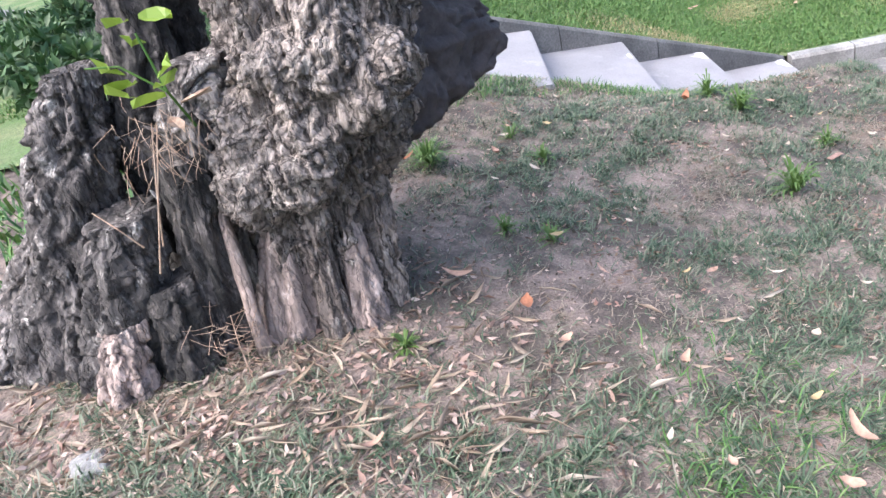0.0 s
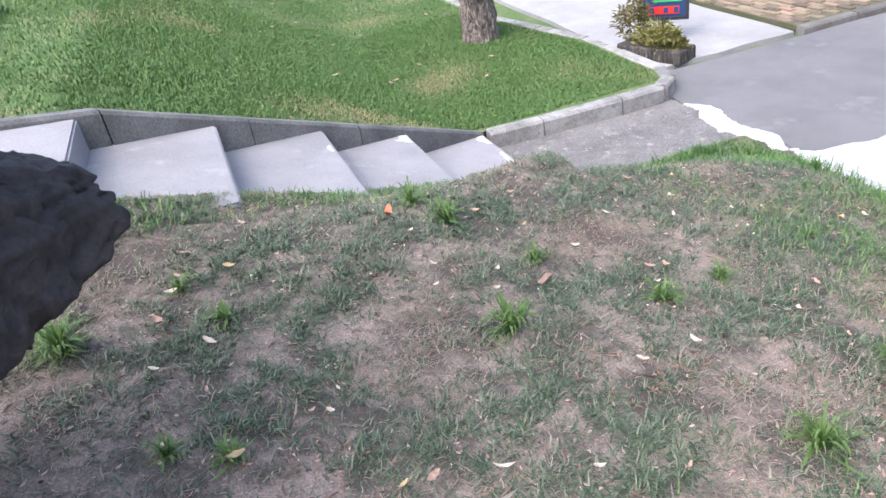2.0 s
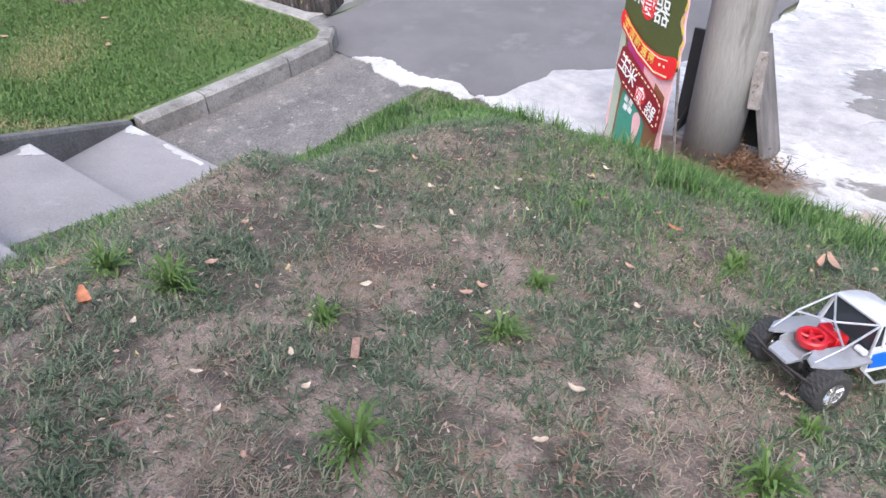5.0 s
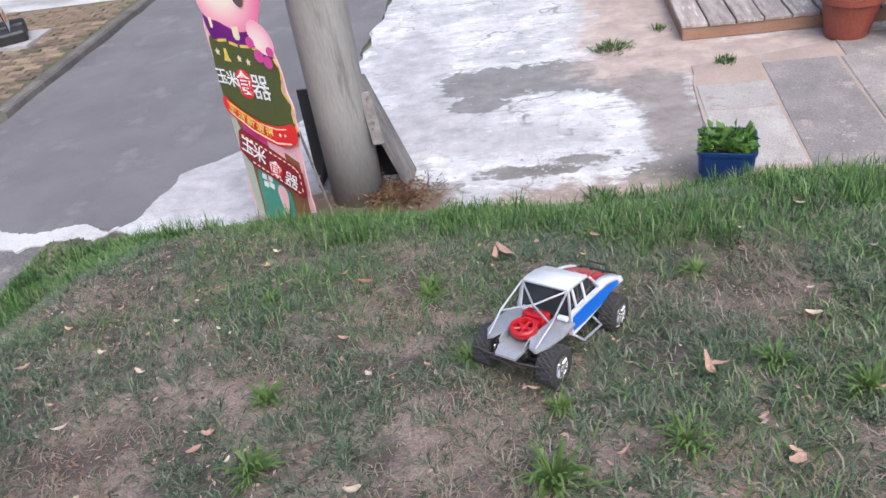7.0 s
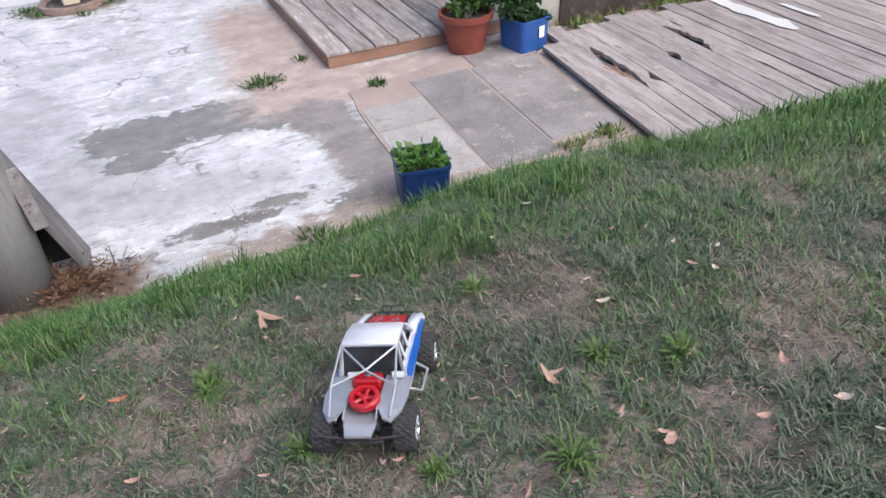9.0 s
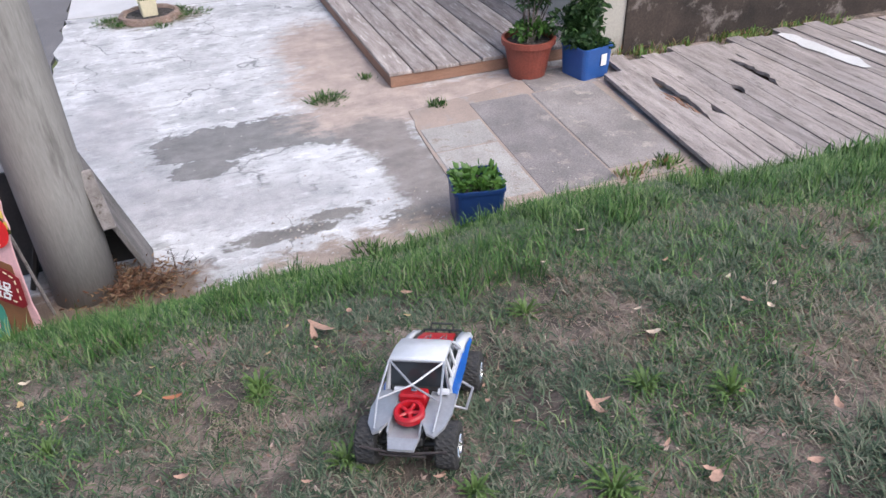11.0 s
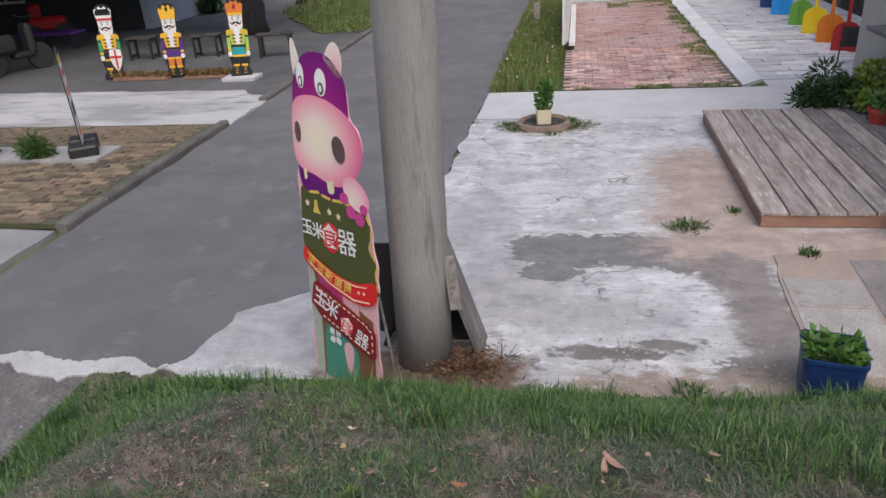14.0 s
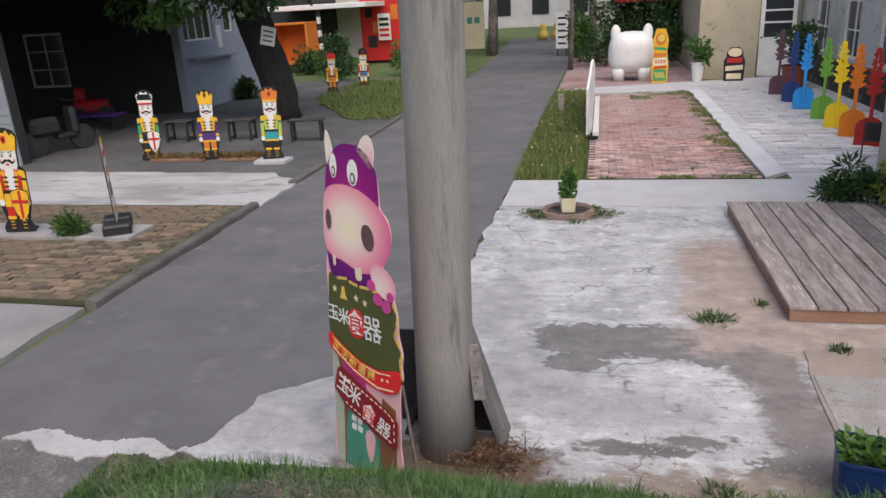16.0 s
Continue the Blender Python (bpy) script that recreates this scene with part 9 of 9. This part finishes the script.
board = boxed("nailed_board", (-0.16, 0.16, 0, 0.02, -0.2, 0.2), WHITE, leaner, "small white notice nailed to the trunk")
board.matrix_basis = pose(-0.02, -0.45, 1.86, 0, 14, 8)
for k in range(3):
    bm = bmesh.new()
    plate(bm, quad(0.0, 0.1 - 0.1 * k, 0.22, 0.03), -0.003, -0.001)
    part("line", bm, INK, board)
bm = bmesh.new()
tube(bm, [(-0.9, -0.2, 3.3), (-1.6, -0.8, 3.5), (-2.4, -1.3, 3.2)], 0.06, 7, 0.02)
part("limb", bm, ROT, leaner)
bush("grass_tuft", "rough tuft of yellowish grass on the plinth", (-5.78, 6.72, 0.086), (0.3, 0.16, 0.09), 700, 0.12, LAWN_BLADE, 0.04, 33, "grass", False)
tree("street tree with a dark dense crown", (-4.7, 33.4, 0.0), 6.5, 0.28, (2.6, 2.6, 1.7), 6000, 0.26, DARK_LEAF, (0.2, 0), 22, 0.6)
tree("street tree with a dark dense crown", (-6.5, 41, 0.0), 7.5, 0.3, (3.2, 3, 2.2), 6000, 0.3, DARK_LEAF, (0.2, 0), 23, 0.6)
tree("pale slender tree beside the lane", (-0.85, 24.7, 0.0), 6.0, 0.09, (1.9, 1.8, 1.4), 4500, 0.2, DARK_LEAF, (0.05, 0), 24, 0.8)
tree("dense tree behind the garden wall", (1.2, 31, 0.0), 6.0, 0.2, (3.0, 2.4, 2.2), 7000, 0.26, DARK_LEAF, (0.1, 0), 25, 0.5)
tree("dense tree behind the garden wall", (-0.4, 40, 0.0), 7.0, 0.25, (3.0, 2.6, 2.4), 6000, 0.3, DARK_LEAF, (0.1, 0), 26, 0.5)
tree("large tree behind the shops", (-14, 44, 0.0), 10, 0.4, (6, 4, 4), 7000, 0.45, DARK_LEAF, (0.1, 0), 27, 0.5)
tree("large tree at the end of the lane", (4, 52, 0.0), 10, 0.4, (6, 4, 4), 7000, 0.45, DARK_LEAF, (0.1, 0), 28, 0.5)
notice = thing("notice_board", "narrow standing notice board beside the lane", "sign board", pose(-1.45, 31.0, 0, 0, 0, -10))
boxed("board", (-0.25, 0.25, 0, 0.03, 0.3, 1.7), F_WHT, notice)
for k in range(5):
    flat("mark", quad(0, 0.5 + 0.25 * k, 0.32, 0.08), 1, INK, notice, "dark bar")
for x in (-0.2, 0.16):
    boxed("leg", (x, x + 0.04, 0, 0.03, 0, 0.3), BLACK, notice)

far_awning = thing("shop_awning", "dull red canvas awning over a dim shop front", "awning", pose(1.9, 27.6, 0.0), kind="structure")
boxed("canvas", (-1.3, 1.0, -0.6, 0.6, 2.0, 2.35), TRUCK_RED, far_awning, bevel=0.03)
# Shade below the awning is carried by this wall's dark tone.
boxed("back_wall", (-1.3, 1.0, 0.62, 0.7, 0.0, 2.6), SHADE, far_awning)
for x in (-1.25, 0.9):
    boxed("post", (x, x + 0.05, -0.55, -0.5, 0.0, 2.0), BLACK, far_awning)

# ---- lawn side ----
stump = thing("tree_stump", "rough sawn tree stump on the lawn with a slab on top", "tree stump", pose(-6.15, 2.35, 0.08))
v, f = stem([(0, 0, -0.05), (0.01, 0, 0.2), (0.0, 0, 0.45), (0.0, 0.0, 0.62)], [0.22, 0.19, 0.18, 0.19], 15, ridges=6, ridge=0.1, lump=0.1, fine=0.02, seg=60, rows=40)
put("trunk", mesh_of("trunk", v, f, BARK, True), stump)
boxed("slab", (-0.3, 0.3, -0.25, 0.25, 0.61, 0.65), WHITE, stump, "white stone slab", bevel=0.01)
round_pot(pose(-6.15, 2.35, 0.735), "round brown clay bowl on the stump slab", 0.18, 0.2, TERRACOTTA)
stone_bench = thing("stone_bench", "white stone slab bench on dark legs", "bench", pose(-10.0, 3.3, 0.0, 0, 0, 12))
boxed("seat", (-0.45, 0.45, -0.18, 0.18, 0.4, 0.46), WHITE, stone_bench, bevel=0.01)
for x in (-0.3, 0.2):
    boxed("leg", (x, x + 0.1, -0.12, 0.12, 0, 0.4), BLACK, stone_bench)
planter = thing("planter", "dark trough of yellowish bushy plants at the kerb", "planter", pose(-4.52, 3.5, 0.0, 0, 0, 20))
boxed("trough", (-0.36, 0.36, -0.14, 0.14, 0, 0.14), ROT, planter, bevel=0.015)
NP = np.random.default_rng(19)
pts, out = clumps(NP, 1500, (0, 0, 0.22), (0.46, 0.2, 0.14))
put("foliage", leaf_mesh("foliage", pts, out + NP.normal(size=out.shape) * 0.8, 0.07 * NP.uniform(0.5, 1.2, 1500), 0.18, blades("olive_leaf", [(0.14, 0.14, 0.03), (0.22, 0.21, 0.05), (0.1, 0.09, 0.03), (0.28, 0.25, 0.08)]), NP), planter)
pts, out = clumps(NP, 600, (-0.32, 0.1, 0.34), (0.2, 0.18, 0.18))
put("foliage", leaf_mesh("foliage", pts, out + NP.normal(size=out.shape) * 0.8, 0.07 * NP.uniform(0.5, 1.2, 600), 0.12, blades("dry_olive_leaf", [(0.12, 0.1, 0.03), (0.2, 0.17, 0.06), (0.08, 0.06, 0.02)]), NP), planter)
menu = thing("menu_board", "black-framed blue chalk board on a post by the planter", "sign board", pose(-4.9, 3.85, 0.02, 0, 0, 50))
menu.scale = (0.76, 1, 0.76)
boxed("post", (-0.03, 0.03, 0.02, 0.08, 0.0, 0.6), BLACK, menu)
NAVY = painted("board_navy", (0.015, 0.04, 0.12))
boxed("panel", (-0.29, 0.29, 0.0, 0.02, 0.3, 1.0), NAVY, menu, "dark blue panel")
for dims in ((-0.32, 0.32, -0.015, 0.03, 0.27, 0.31), (-0.32, 0.32, -0.015, 0.03, 0.99, 1.03), (-0.32, -0.28, -0.015, 0.03, 0.31, 0.99), (0.28, 0.32, -0.015, 0.03, 0.31, 0.99)):
    boxed("frame", dims, BLACK, menu)
flat("mark", quad(0, 0.88, 0.44, 0.14), 1, F_BLU, menu, "pale blue band")
for k, (x, w) in enumerate(((-0.12, 0.2), (0.12, 0.16), (-0.08, 0.3), (0.05, 0.36))):
    flat("mark", quad(x, 0.76 - 0.08 * k, w, 0.03), 1, F_GRN if k % 2 else F_WHT, menu, "chalk bar")
flat("mark", quad(0.0, 0.4, 0.4, 0.1), 1, F_RED, menu, "red chalk band")
for x in (-0.15, 0.03, 0.16):
    flat("mark", quad(x, 0.4, 0.06, 0.07), 2, NAVY, menu, "dark gap")

# ---- paving pieces ----
def pavers(name, label, x0, x1, y0, y1, w, h, z, material, bed, near, seed, gap=0.008, jitter=0.004):
    """Bricks in running bond: those for which near() holds are parts of their own, the rest one joined part."""
    base = slab(name, [(x0, y0), (x1, y0), (x1, y1), (x0, y1)], z - 0.012, bed, None, label, kind="structure")
    rg = random.Random(seed)
    shared = []
    for k in range(6):
        bm = bmesh.new()
        box(bm, -w / 2 + gap / 2, w / 2 - gap / 2, -h / 2 + gap / 2, h / 2 - gap / 2, -0.04, 0, 0.004)
        for v in bm.verts:
            v.co += Vector((rg.uniform(-0.002, 0.002), rg.uniform(-0.002, 0.002), rg.uniform(-0.002, 0.002)))
        me = bpy.data.meshes.new("brick")
        bm.to_mesh(me)
        bm.free()
        me.materials.append(material)
        shared.append(me)
    co, faces = [], []
    row = 0
    y = y0 + h / 2
    while y < y1 - h / 2 + 0.001:
        x = x0 + w / 2 + (w / 2 if row % 2 else 0)
        while x < x1 - w / 2 + 0.001:
            m = pose(x + rg.uniform(-jitter, jitter), y + rg.uniform(-jitter, jitter), z + rg.uniform(-jitter, jitter), rg.uniform(-1, 1), rg.uniform(-0.7, 0.7), rg.uniform(-1.2, 1.2))
            me = rg.choice(shared)
            if near(x, y):
                ob = new("brick", me)
                ob.parent = base
                ob.matrix_basis = m
            else:
                o = len(co)
                co += [tuple(m @ v.co) for v in me.vertices]
                faces += [tuple(i + o for i in p.vertices) for p in me.polygons]
            x += w
        y += h
        row += 1
    if faces:
        put("joined_bricks", mesh_of("joined_bricks", co, faces, material), base, "", "stuff")
    return base


MOSS = mat("mossy_joint", (0.1, 0.09, 0.06), (0.07, 0.08, 0.035), scale=4, rough=0.95, bump=0.4)
pavers("paving_red", "path of pinkish red brick pavers", -0.03, 2.2, 9.45, 18.0, 0.2, 0.1, 0.032, BRICK, MOSS, lambda x, y: y < 12.2, 1, 0.013, 0.006)
pavers("paving_old", "old mossy brown brick paving", -9.0, -4.24, 4.95, 8.05, 0.2, 0.095, 0.05, OLD_BRICK, MOSS, lambda x, y: -5.7 < x and y < 7.3, 2, 0.016, 0.009)
SLATEY = mat("grey_paver", (0.66, 0.65, 0.665), (0.5, 0.49, 0.5), scale=1.6, fine=40, rough=0.85, bump=0.6, depth=0.006, grain=0.25, random=0.2, spot=(0.26, 0.25, 0.25), stretch=(0.5, 2.4, 1))
pavers("paving_grey", "pale grey slab paving along the house", 2.53, 5.18, 9.8, 19.5, 0.42, 0.2, 0.03, SLATEY, SMOOTH, lambda x, y: y < 14.0, 3, 0.014, 0.012)
